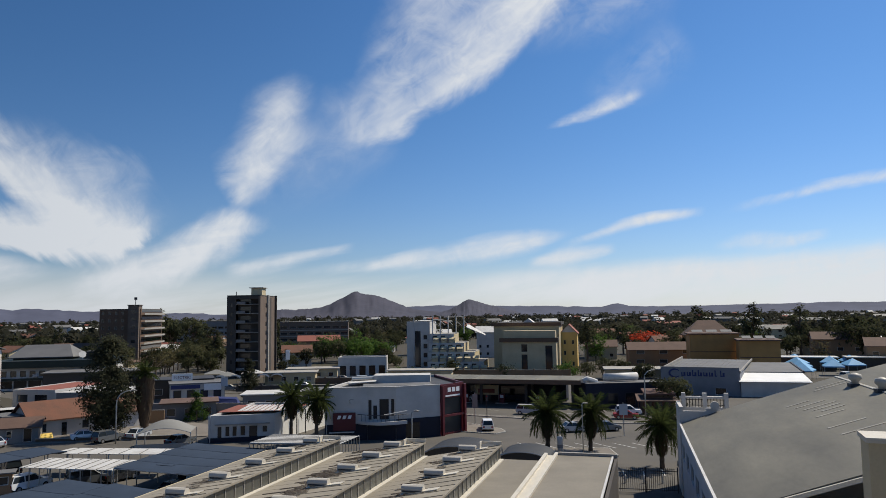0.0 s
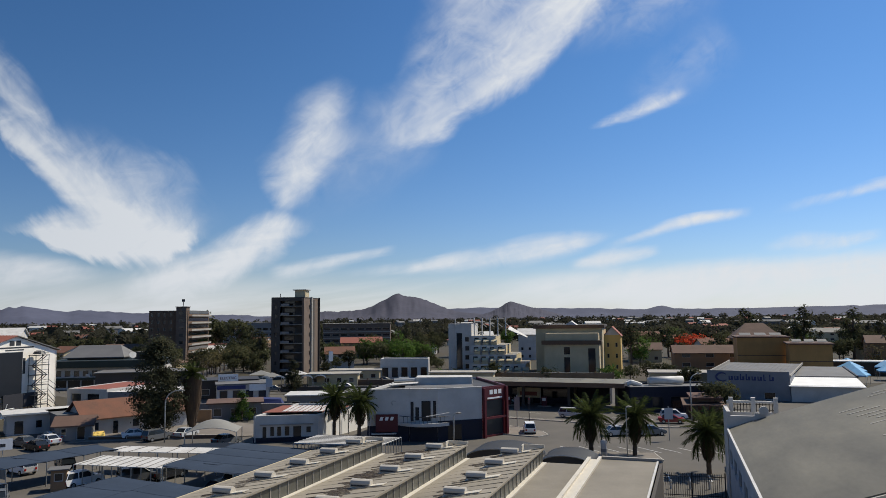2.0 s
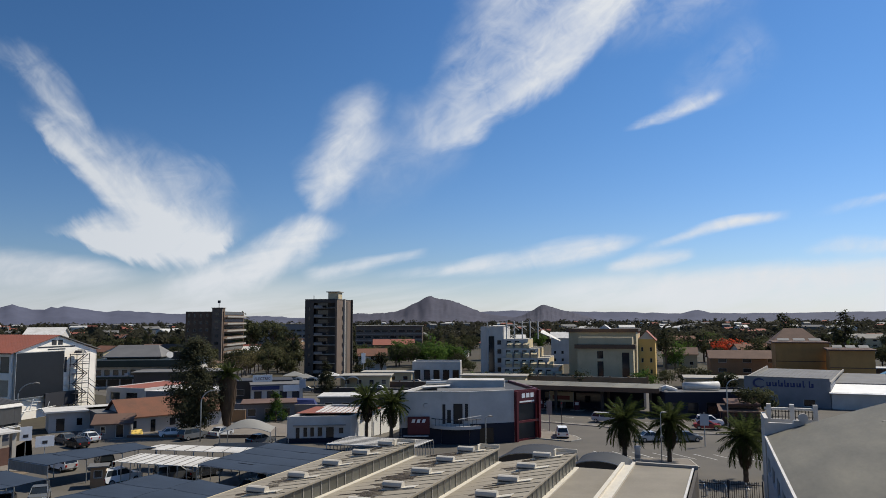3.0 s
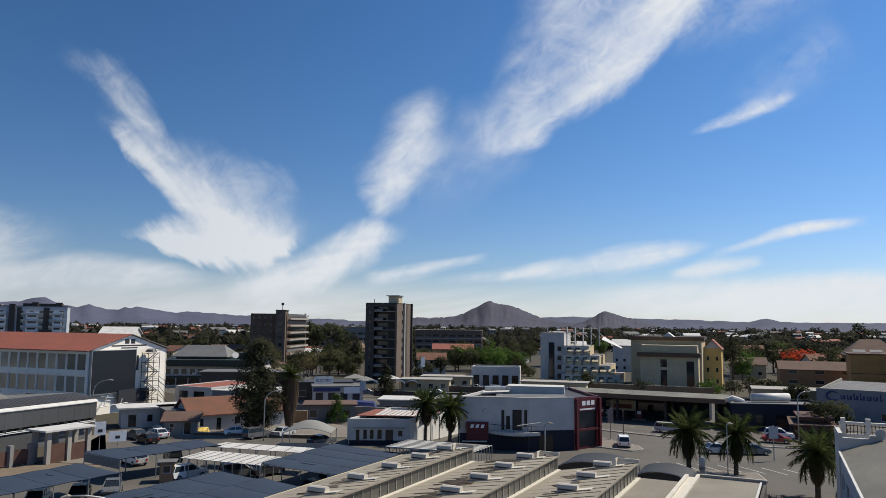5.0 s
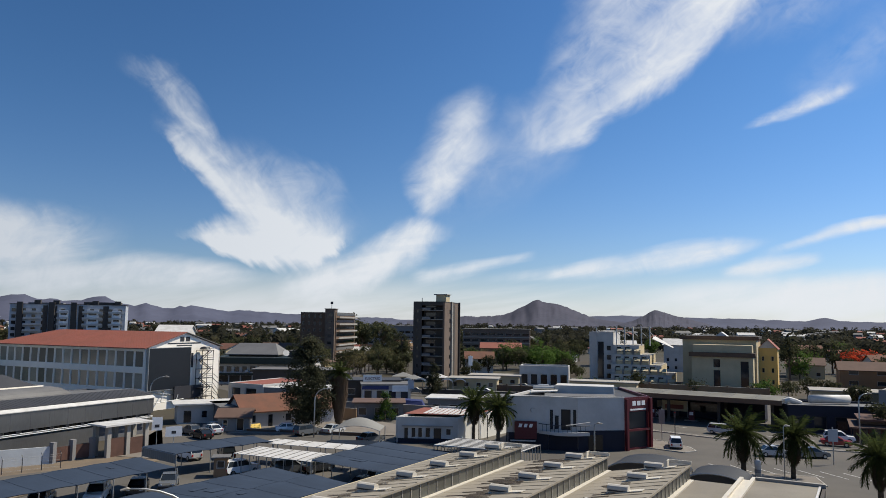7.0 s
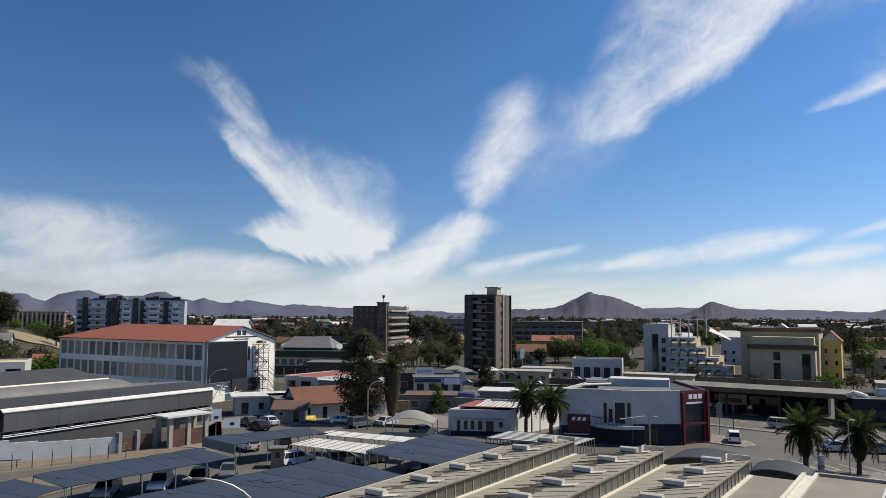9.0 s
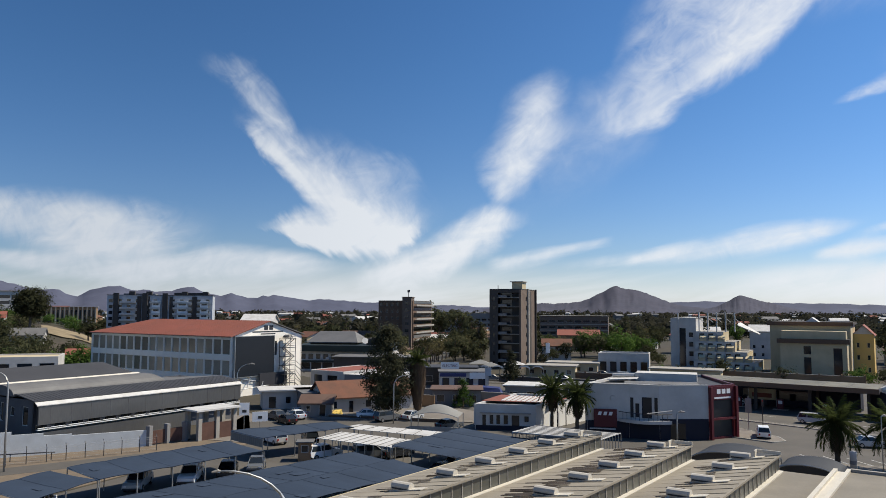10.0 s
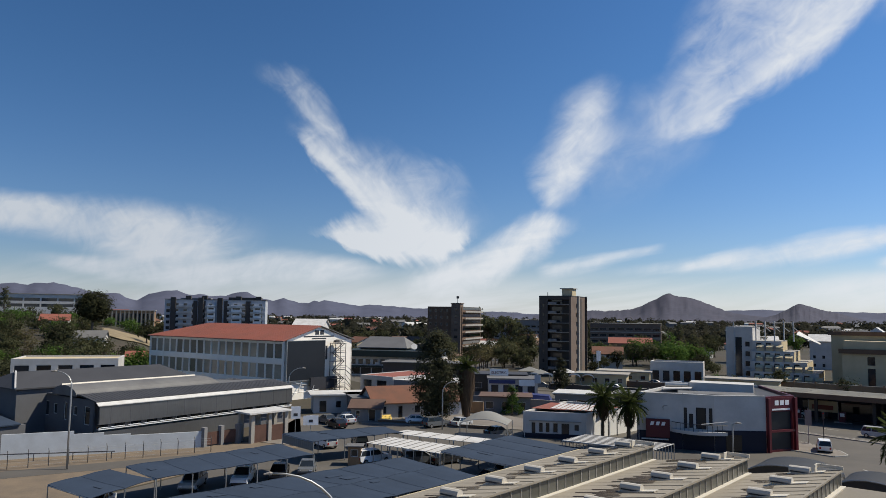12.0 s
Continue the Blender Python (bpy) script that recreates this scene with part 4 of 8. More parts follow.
    part("wall_rosette", MB(pose(3.2, -0.05, 8.75, 90, 0, 0)).tube([(0, 0, -0.05), (0, 0, 0.2)], [0.42, 0.42], 16), M["white"], th)
    part("balustrade_wall", MB().box(0.25, 5.0, 4.7, 5.0, 0, 8.0).box(0.25, 5.0, 4.65, 5.05, 8.9, 9.1), M["white"], th)
    for i in range(3):
        part("balustrade_pier", MB().box(0.45 + i * 2.1, 0.85 + i * 2.1, 4.6, 5.1, 8.0, 9.45), M["white"], th)
    for i in range(2):
        grille, g0 = MB(), 0.95 + i * 2.1
        for j in range(6):
            grille.rod((g0 + j * 0.3, 4.85, 8.0), (g0 + j * 0.3, 4.85, 8.9), 0.035, 4)
        grille.rod((g0 - 0.1, 4.85, 8.2), (g0 + 1.6, 4.85, 8.2), 0.035, 4).rod((g0 - 0.1, 4.85, 8.75), (g0 + 1.6, 4.85, 8.75), 0.035, 4)
        part("grille", grille, M["blacksteel"], th, "black wrought-iron grille")


hall()


def annex():
    th = thing("annex_building", "low annex with a flat beige roof below the hall", "building", 14.95, 40.0, 0, -14.2)
    part("wall_block", MB().box(0, 22, -18, -0.05, 0, 6.4), M["cream"], th)
    part("roof", MB().box(-0.2, 22, -18.2, -0.25, 6.4, 6.65), M["beigeroof"], th)
    pier = thing("chimney", "square weathered beige plaster chimney", "chimney", 14.92, 26.1, 6.65, -20)
    part("shaft", MB().box(0, 1.7, 0, 1.5, 0, 6.62), M["cream"], pier)
    part("cap", MB().box(-0.08, 1.78, -0.08, 1.58, 6.62, 6.8), M["flash"], pier)


annex()


# ---------------- gate ----------------
def palisade(name, label, p, q, h, gap, mat, category="gate", posts=2):
    d = Vector(q) - Vector(p)
    th = thing(name, label, category, p[0], p[1], 0.02, math.degrees(math.atan2(d.y, d.x)))
    ln = d.length
    for i in range(posts):
        x = ln * i / (posts - 1)
        part("post", MB().box(x - 0.06, x + 0.06, -0.06, 0.06, 0, h + 0.1), mat, th)
    part("rail", MB().box(0, ln, -0.03, 0.03, 0.25, 0.32), mat, th)
    part("rail", MB().box(0, ln, -0.03, 0.03, h - 0.35, h - 0.28), mat, th)
    bar = MB().box(-0.025, 0.025, -0.045, -0.03, 0.08, h).mesh("bar", mat)
    for i in range(1, int(ln / gap)):
        b = part("bar", bar, mat, th)
        b.location.x = i * gap
    return th


palisade("palisade_gate", "dark steel sliding palisade gate across the alley", (17.0, 74.9), (23.0, 73.6), 2.4, 0.2, M["blacksteel"], posts=3)
flat("gate_threshold", [(15.9, 62), (20.6, 61.2), (23.1, 72), (16.6, 73.6)], 0.05, M["asphalt"], "dark asphalt alley behind the gate", "road")


# ---------------- corner restaurant ----------------
def restaurant():
    pts = [(-17.2, 106.2), (-11.15, 107.0), (-7.0, 106.9), (-0.6, 109.6), (3.0, 113.4), (-1.5, 128), (-13.5, 126)]
    wins = [(0.15, 0.6, 2.9, 5.7), (0.85, 1.4, 3.0, 4.9), (1.75, 3.1, 2.9, 5.8), (3.45, 3.9, 3.4, 5.8)]
    th = poly_building("restaurant_building", "white two-storey fast-food restaurant with a navy base", "restaurant", pts, 7.1, M["white"], M["screen"],
                       {1: wins, 3: [(0.7, 4.6, 0.3, 5.4)]}, M["darkroof"], 0.4, M["navy"], {3: M["red"], 4: M["red"]})
    loc = [Vector((p[0] + 17.2, p[1] - 106.2)) for p in pts]
    edge = []
    for p, q in zip(loc, loc[1:4]):
        d = q - p
        edge.append((face(p.x, p.y, math.degrees(math.atan2(d.y, d.x))), d.length))
    a = edge[0][0]
    for (m, ln), top in zip(edge, (2.35, 2.35, 2.9)):
        part("base_band", MB(m).box(0.0, ln - 0.04, -0.07, 0.0, 0, top), M["navy"], th, "navy painted base")
    part("base_door", MB(edge[2][0]).box(1.5, 3.6, -0.10, -0.07, 0, 2.3), M["glass"], th)
    part("roof_coping", MB(edge[0][0]).box(0, edge[0][1], -0.08, 0.35, 7.5, 7.58), M["whitemetal"], th)
    part("roof_coping", MB(edge[1][0]).box(0.05, edge[1][1], -0.08, 0.35, 7.5, 7.58), M["whitemetal"], th)
    part("roof_coping", MB(edge[2][0]).box(0.05, edge[2][1], -0.08, 0.35, 7.5, 7.58), M["whitemetal"], th)
    # curved balcony with its rail
    c = edge[1][0]
    deck = MB(c)
    arc = [(-1.4 + 7.2 * i / 12, -0.25 - 1.5 * math.sin(math.pi * i / 12)) for i in range(13)]
    deck.prism(arc, 2.3, 2.75)
    part("balcony", deck, M["white"], th, "curved white balcony edge")
    part("balcony_rail", MB(c).tube([(*p, 3.7) for p in arc], [0.05] * 13, 5), M["blacksteel"], th)
    for p in arc[1:-1]:
        part("baluster", MB(c).rod((*p, 2.75), (*p, 3.7), 0.03, 4), M["blacksteel"], th)
    part("balcony_handrail", MB(c).rod((2.6, -1.5, 3.75), (5.8, -0.2, 4.15), 0.06, 6), M["whitemetal"], th)
    # red signs with plain marks
    s = part("wall_sign", MB(a).box(1.2, 4.4, -0.45, -0.1, 1.5, 4.0), M["redsign"], th, "square red sign with plain white marks")
    for i in range(3):
        part("sign_mark", MB(a).add([(1.75 + i * 0.75, -0.46, 3.15), (2.2 + i * 0.75, -0.46, 3.15), (2.35 + i * 0.75, -0.46, 3.65), (1.9 + i * 0.75, -0.46, 3.65)], [(0, 1, 2, 3)]), M["signwhite"], s)
    part("sign_shelf", MB(a).box(0.6, 4.2, -0.6, -0.1, 1.2, 1.34), M["whitemetal"], th)
    b = face(16.6, 3.4, math.degrees(math.atan2(3.8, 3.6)))
    s = part("fascia_sign", MB(b).box(0.1, 5.2, -0.15, -0.02, 5.5, 7.3), M["redsign"], th, "red corner fascia with plain white marks")
    for i in range(3):
        part("sign_mark", MB(b).box(1.5 + i * 0.95, 2.2 + i * 0.95, -0.17, -0.15, 6.3, 6.95), M["signwhite"], s)
    part("sign_mark", MB(b).box(1.0, 4.2, -0.17, -0.15, 5.62, 5.85), M["signwhite"], s)
    for x in (0.05, 4.9):
        part("red_column", MB(b).box(x, x + 0.4, -0.5, -0.12, 0, 7.3), M["red"], th)
    part("red_beam", MB(b).box(0.45, 4.9, -0.4, -0.1, 2.7, 3.0), M["red"], th)
    # roof clutter
    part("roof_box", MB().box(6, 15, 11, 15, 7.1, 8.35), M["white"], th, "white plant room on the roof")
    part("roof_sheet", MB().slab([(2.2, 7, 7.55), (6.5, 8, 7.7), (6.5, 10.8, 7.7), (2.6, 10, 7.55)], 0.08), M["whitemetal"], th)
    part("roof_sheet", MB().slab([(5.3, 2.3, 7.45), (15.5, 4.3, 7.45), (15, 7, 7.6), (5.0, 5, 7.6)], 0.08), M["greyroof"], th)
    part("air_unit", MB().box(3.2, 4.8, 11.6, 12.8, 7.1, 8.3), M["steel"], th)
    part("air_unit", MB().box(5.2, 5.9, 12.0, 13.0, 7.1, 8.1), M["steel"], th)
    part("duct", MB().rod((2.6, 10.4, 7.9), (5.8, 11.1, 7.9), 0.35, 10), M["steel"], th)
    lamp = MB().tube([(3.6, 0.5, 5.3), (3.6, -0.8, 5.7), (3.9, -1.6, 6.1), (4.4, -2.0, 6.1)], [0.05] * 4, 5)
    part("wall_lamp", lamp, M["steel"], th, "curved bracket lamp")


restaurant()


def white_shop():
    pts = [(-33.9, 106.1), (-24.8, 107.9), (-19.2, 122), (-31.5, 122)]
    # the right-hand wall gets a brighter white: sunlight put into its colour
    th = poly_building("shop_building", "low white shop with a sheet roof and blue plinth", "shop", pts, 3.5, M["white"], M["glass"],
                       {0: [(1.2, 1.9, 0.3, 2.3), (2.3, 3.0, 0.8, 2.3), (3.3, 4.0, 0.8, 2.3), (4.4, 5.2, 0.8, 2.3), (5.6, 6.9, 0.2, 2.3), (7.5, 8.3, 1.2, 2.2)]}, M["greyroof"], 0.35, M["white"], {1: M["brightwhite"]})
    a = face(0, 0, math.degrees(math.atan2(1.8, 9.1)))
    part("plinth", MB(a).box(-0.03, 9.3, -0.05, 0, 0, 0.7), M["navy"], th)
    part("lintel", MB(a).box(0.9, 8.6, -0.25, 0, 2.45, 2.6), M["concrete"], th)
    for i in range(9):
        x = 3.0 + i * 0.8
        part("roof_sheet", MB().slab([(x, 4.2, 4.0), (x + 0.55, 4.3, 4.0), (x + 0.9, 9.5, 4.25), (x + 0.35, 9.5, 4.25)], 0.06), M["whitemetal"], th)
    part("roof_sheet", MB().slab([(0.2, 3.5, 3.92), (11, 4.6, 3.92), (12.5, 10, 4.18), (1.5, 10, 4.18)], 0.05), M["redroof"], th, "faded red roof sheet")
    part("pipe", MB().rod((11.5, 6.0, 0), (11.5, 6.0, 3.6), 0.08), M["navy"], th)
    part("pipe", MB().rod((12.4, 8.2, 0), (12.4, 8.2, 3.6), 0.08), M["navy"], th)


white_shop()


# ---------------- carports ----------------
def carport(pts, z, mat, label, tilt=0.25, bays=6, fringe=False, flat_sheet=False):
    x0, y0 = pts[0]
    th = thing("carport", label, "carport", x0, y0, group="carports in the yard")
    P = [Vector((p[0] - x0, p[1] - y0, 0)) for p in pts]
    nu, nv = 24, 6
    grid = []
    for i in range(nu + 1):
        u = i / nu
        for j in range(nv + 1):
            v = j / nv
            p = (P[0] * (1 - u) + P[1] * u) * (1 - v) + (P[3] * (1 - u) + P[2] * u) * v
            sag = 0.0 if flat_sheet else 0.07 * abs(math.sin(math.pi * u * bays)) - 0.05 * math.sin(math.pi * v)
            grid.append((p.x, p.y, z + tilt * (0.5 - v) + sag))
    w = nv + 1
    top = [(i * w + j, i * w + j + 1, (i + 1) * w + j + 1, (i + 1) * w + j) for i in range(nu) for j in range(nv)]
    k = len(grid)
    low = [(a, b, c - 0.05) for a, b, c in grid]
    mb = MB().add(grid + low, top + [tuple(i + k for i in reversed(f)) for f in top]
                  + [(i * w, (i + 1) * w, (i + 1) * w + k, i * w + k) for i in range(nu)] + [((i + 1) * w - 1, (i + 1) * w - 1 + k, (i + 2) * w - 1 + k, (i + 2) * w - 1) for i in range(nu)]
                  + [(j, j + k, j + 1 + k, j + 1) for j in range(nv)] + [(nu * w + j, nu * w + j + 1, nu * w + j + 1 + k, nu * w + j + k) for j in range(nv)])
    part("canopy", mb, mat, th)
    for i in range(bays + 1):
        u = i / bays
        a, b = P[0] * (1 - u) + P[1] * u, P[3] * (1 - u) + P[2] * u
        for p, zz in ((a, z + tilt / 2), (b, z - tilt / 2)):
            part("post", MB().rod((p.x, p.y, 0), (p.x, p.y, zz - 0.06), 0.055, 6), M["steel"], th)
        part("beam", MB().rod((a.x, a.y, z + tilt / 2 - 0.1), (b.x, b.y, z - tilt / 2 - 0.1), 0.05, 5), M["steel"], th)
        if flat_sheet and i < bays:
            c, d = P[0] * (1 - u - 0.5 / bays) + P[1] * (u + 0.5 / bays), P[3] * (1 - u - 0.5 / bays) + P[2] * (u + 0.5 / bays)
            part("sheet_seam", MB().rod((c.x, c.y, z + tilt / 2 + 0.02), (d.x, d.y, z - tilt / 2 + 0.02), 0.05, 4), M["greyroof"], th)
    if not flat_sheet:
        rs = random.Random(int(abs(x0 * 10)) + 3)

        def over(u, v, lift=0.03):
            p = (P[0] * (1 - u) + P[1] * u) * (1 - v) + (P[3] * (1 - u) + P[2] * u) * v
            return (p.x, p.y, z + tilt * (0.5 - v) + 0.07 * abs(math.sin(math.pi * u * bays)) - 0.05 * math.sin(math.pi * v) + lift)
        for i in range(1, bays):
            u = i / bays + rs.uniform(-0.004, 0.004)
            part("cloth_seam", MB().tube([over(u, j / 8) for j in range(9)], [0.012] * 9, 4), M["netseam"], th)
        for v in (0.0, 1.0):
            part("edge_hem", MB().tube([over(j / 24, v, 0.01) for j in range(25)], [0.035] * 25, 4), M["netseam"], th)
        for i in range(bays // 2):
            u, v, du, dv = rs.uniform(0.05, 0.85), rs.uniform(0.1, 0.7), rs.uniform(0.02, 0.05), rs.uniform(0.08, 0.2)
            part("patch", MB().slab([over(u, v, 0.05), over(u + du, v, 0.05), over(u + du, v + dv, 0.05), over(u, v + dv, 0.05)], 0.02), M["netseam"], th, "paler sewn cloth patch")
    if fringe:
        fr = MB()
        a, b = P[0], P[3]
        n = 16
        for i in range(n):
            p, q = a.lerp(b, i / n), a.lerp(b, (i + 0.92) / n)
            zt, zq = z + tilt * (0.5 - i / n), z + tilt * (0.5 - (i + 0.92) / n)
            fr.add([(p.x, p.y, zt), (q.x, q.y, zq), (q.x, q.y, zq - 1.1), (p.x, p.y, zt - 1.1), (p.x + 0.03, p.y + 0.03, zt), (q.x + 0.03, q.y + 0.03, zq), (q.x + 0.03, q.y + 0.03, zq - 1.1), (p.x + 0.03, p.y + 0.03, zt - 1.1)],
                   [(0, 1, 2, 3), (5, 4, 7, 6), (0, 3, 7, 4), (1, 5, 6, 2), (2, 6, 7, 3)])
        tagged(part("side_cloth", fr, M["sail"], th, "grey hanging side cloth"), kind="stuff")
    return th


carport([(-57.7, 45.4), (-58.0, 52.3), (-52.2, 52.2), (-51.5, 44.6)], 2.7, M["net"], "navy shade-cloth carport on steel posts", 0.3, 2)
carport([(-57.8, 54.0), (-52.0, 71.1), (-46.0, 69.0), (-52.2, 52.4)], 2.7, M["net"], "long navy shade-cloth carport over parked pickups", 0.3, 5)
carport([(-56.0, 76.8), (-47.4, 87.9), (-44.0, 86.4), (-50.2, 75.0)], 2.8, M["net"], "navy shade-cloth carport with a hanging side cloth", 0.25, 3, True)
carport([(-44.9, 78.4), (-43.7, 82.4), (-33.4, 80.5), (-34.2, 76.3)][1:] + [(-44.9, 78.4)], 2.6, M["whitemetal"], "white ribbed sheet-metal carport", 0.2, 9, False, True)
carport([(-46.0, 86.3), (-44.4, 88.6), (-31.6, 87.1), (-31.2, 84.3)][1:] + [(-46.0, 86.0)], 2.6, M["whitemetal"], "white sheet-metal carport roof", 0.15, 6, False, True)
carport([(-33.3, 74.7), (-29.8, 88.6), (-20.6, 86.9), (-24.0, 73.2)], 2.8, M["net"], "broad navy shade-cloth carport", 0.5, 4)
carport([(-48.0, 37.0), (-35.5, 70.1), (-30.6, 68.6), (-41.6, 39.0)], 2.85, M["net"], "long navy shade-cloth carport with patched holes", 0.25, 8)
carport([(-41.2, 39.0), (-30.2, 68.4), (-25.5, 66.9), (-36.0, 40.0)], 2.75, M["net"], "long navy shade-cloth carport beside the factory", 0.35, 8)
carport([(-21.2, 92.5), (-22.8, 86.2), (-12.1, 86.8), (-10.5, 90.2)][:1] + [(-22.8, 86.6), (-12.1, 85.6), (-10.5, 91.0)], 3.3, M["whitemetal"], "white ribbed carport behind the factory", 0.1, 7, False, True)


def dome_canopy():
    th = thing("dome_canopy", "grey domed fabric car shelter on bent posts", "canopy", -38.8, 103.6, 0, 10)
    n, m, w, d = 12, 8, 7.0, 5.0
    grid = [(-w / 2 + w * i / n, -d / 2 + d * j / m, 2.3 + 1.5 * (1 - (2 * i / n - 1) ** 2) * (0.45 + 0.55 * (1 - (2 * j / m - 1) ** 2))) for i in range(n + 1) for j in range(m + 1)]
    part("cover", MB().add(grid, [(i * (m + 1) + j, (i + 1) * (m + 1) + j, (i + 1) * (m + 1) + j + 1, i * (m + 1) + j + 1) for i in range(n) for j in range(m)]), M["sail"], th, smooth=True)
    for x in (-w / 2, w / 2):
        for y in (-d / 2, d / 2):
            part("post", MB().rod((x, y, 0), (x, y, 2.3), 0.07), M["steel"], th)
    for y in (-d / 2, 0, d / 2):
        part("rib", MB().tube([(-w / 2 + w * i / n, y, 2.24 + 1.5 * (1 - (2 * i / n - 1) ** 2) * (0.45 + 0.55 * (1 - (2 * y / d) ** 2))) for i in range(n + 1)], [0.05] * (n + 1), 5), M["steel"], th)
    part("low_wall", MB().box(-w / 2 - 0.2, w / 2, -d / 2 - 0.3, -d / 2 - 0.1, 0, 0.9), M["concrete"], th)


dome_canopy()


# ---------------- showroom building with the red roof ----------------
def red_roof_building():
    w, d, h = 48.0, 20.5, 12.1
    co, si = math.cos(radians(12)), math.sin(radians(12))
    x, y = -91.4 - w * co, 124.6 + w * si
    th = thing("showroom_building", "long white three-storey showroom with a red roof", "building", x, y, 0, -12)
    bays = rows_of(w, 18, 0.90, [8.55, 4.3], 3.15, 0.3)
    upper = [o for o in bays if o[2] > 8]
    lower = [o for o in bays if o[2] < 8]
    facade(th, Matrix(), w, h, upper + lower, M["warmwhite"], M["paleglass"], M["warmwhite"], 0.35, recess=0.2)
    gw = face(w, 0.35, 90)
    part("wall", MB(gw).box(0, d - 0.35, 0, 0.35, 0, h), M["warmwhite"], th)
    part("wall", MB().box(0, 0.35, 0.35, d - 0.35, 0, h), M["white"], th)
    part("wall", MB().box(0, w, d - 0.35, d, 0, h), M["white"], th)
    part("eave_board", MB().box(-0.4, w + 0.4, -0.45, -0.05, h + 0.0, h + 0.22), M["white"], th)
    rise, c, ov = 3.1, d / 2, 0.5
    z0 = h + 0.2
    part("roof", MB().slab([(-ov, -ov, z0), (w + ov, -ov, z0), (w + ov, c, z0 + rise), (9, c, z0 + rise)], 0.15).slab([(-ov, d + ov, z0), (-ov, -ov, z0), (9, c, z0 + rise)], 0.15), M["redroof"], th, "faded red sheet roof")
    ribs = MB()
    for i in range(68):
        xx = 1.0 + i * 0.69
        f = min(1.0, xx / 9)
        ribs.slab([(xx, -ov, z0 + 0.05), (xx + 0.06, -ov, z0 + 0.05), (xx + 0.06, -ov + (c + ov) * f, z0 + rise * f + 0.05), (xx, -ov + (c + ov) * f, z0 + rise * f + 0.05)], 0.05)
    part("roof_ribs", ribs, M["redroof"], th)
    part("roof", MB().slab([(9, c, z0 + rise), (w + ov, c, z0 + rise), (w + ov, d + ov, z0), (-ov, d + ov, z0)], 0.15), M["greyroof"], th)
    part("gable", MB().add([(w - 0.35, 0, h), (w - 0.35, d, h), (w - 0.35, c, h + rise), (w, 0, h), (w, d, h), (w, c, h + rise)], [(0, 2, 1), (3, 4, 5), (0, 3, 5, 2), (1, 2, 5, 4)]), M["warmwhite"], th)
    g = face(w, 0, 90)
    board = part("billboard", MB(g).box(0.5, 11.3, -0.7, -0.35, 4.0, 12.2), M["screen"], th, "large blank black billboard panel")
    part("billboard_frame", MB(g).box(0.4, 0.5, -0.72, -0.1, 3.9, 12.3).box(11.3, 11.4, -0.72, -0.1, 3.9, 12.3).box(0.5, 11.3, -0.72, -0.1, 12.2, 12.3).box(0.5, 11.3, -0.72, -0.1, 3.9, 4.0), M["steel"], board)
    part("billboard_strut", MB(g).rod((1, -0.4, 3.9), (0.4, -1.5, 1.6), 0.09).rod((5, -0.4, 3.9), (3, -1.5, 1.6), 0.09).rod((9, -0.4, 3.9), (7, -1.5, 1.6), 0.09).rod((0.4, -1.5, 1.6), (9, -1.5, 1.9), 0.09).rod((1, -0.4, 3.8), (9.4, -0.4, 2.4), 0.08), M["steel"], board)
    part("lower_panel", MB(g).box(7.0, 15.0, -1.0, -0.8, 1.8, 4.4), M["ink"], th, "dark lower panel")
    part("door", MB(g).box(11.7, 12.7, -0.05, 0.0, 8.0, 11.0), M["ink"], th)
    # plain marks in place of the firm's name
    part("name_mark", MB(g).box(8.9, 10.0, -0.04, 0, 13.45, 14.4), M["ink"], th)
    part("name_mark", MB(g).box(10.4, 11.5, -0.04, 0, 13.45, 14.4), M["ink"], th)
    part("lettering", MB(g).box(5.6, 14.6, -0.04, 0, 12.95, 13.2), M["ink"], th)
    part("lettering", MB(g).box(8.0, 12.2, -0.04, 0, 12.5, 12.72), M["ink"], th)
    # outside stair tower
    st = thing("stair_tower", "dark steel scaffold stair against the gable", "stair", x + (w + 0.1) * co + 12.9 * si, y - (w + 0.1) * si + 12.9 * co, 0, 78)
    for px_ in (0, 3.2):
        for py_ in (-0.6, -2.2):
            part("upright", MB().rod((px_, py_, 0), (px_, py_, 11.6), 0.07, 5), M["blacksteel"], st)
    for i in range(6):
        z = 1.9 * (i + 1)
        part("landing", MB().box(-0.1, 3.3, -2.3, -0.5, z, z + 0.08), M["blacksteel"], st)
        part("landing_rail", MB().rod((0, -2.2, z + 1), (3.2, -2.2, z + 1), 0.04, 4).rod((0, -2.2, z + 0.5), (3.2, -2.2, z + 0.5), 0.04, 4), M["blacksteel"], st)
        a, b = (0.1, 3.1) if i % 2 else (3.1, 0.1)
        part("flight", MB().rod((a, -1.9, z - 1.9), (b, -1.9, z), 0.09, 4).rod((a, -1.2, z - 1.9), (b, -1.2, z), 0.09, 4), M["blacksteel"], st)
        if i < 3:
            part("ramp_flight", MB().rod((3.2, -2.2, z), (6.2 - (i % 2), -2.2, z - 1.9), 0.08, 4).rod((3.2, -2.2, z + 1), (6.2 - (i % 2), -2.2, z - 0.9), 0.05, 4), M["blacksteel"], st)
    part("top_drum", MB().tube([(1.6, -1.4, 11.7), (1.6, -1.4, 12.2)], [1.2, 0.9], 12), M["blacksteel"], st)


red_roof_building()


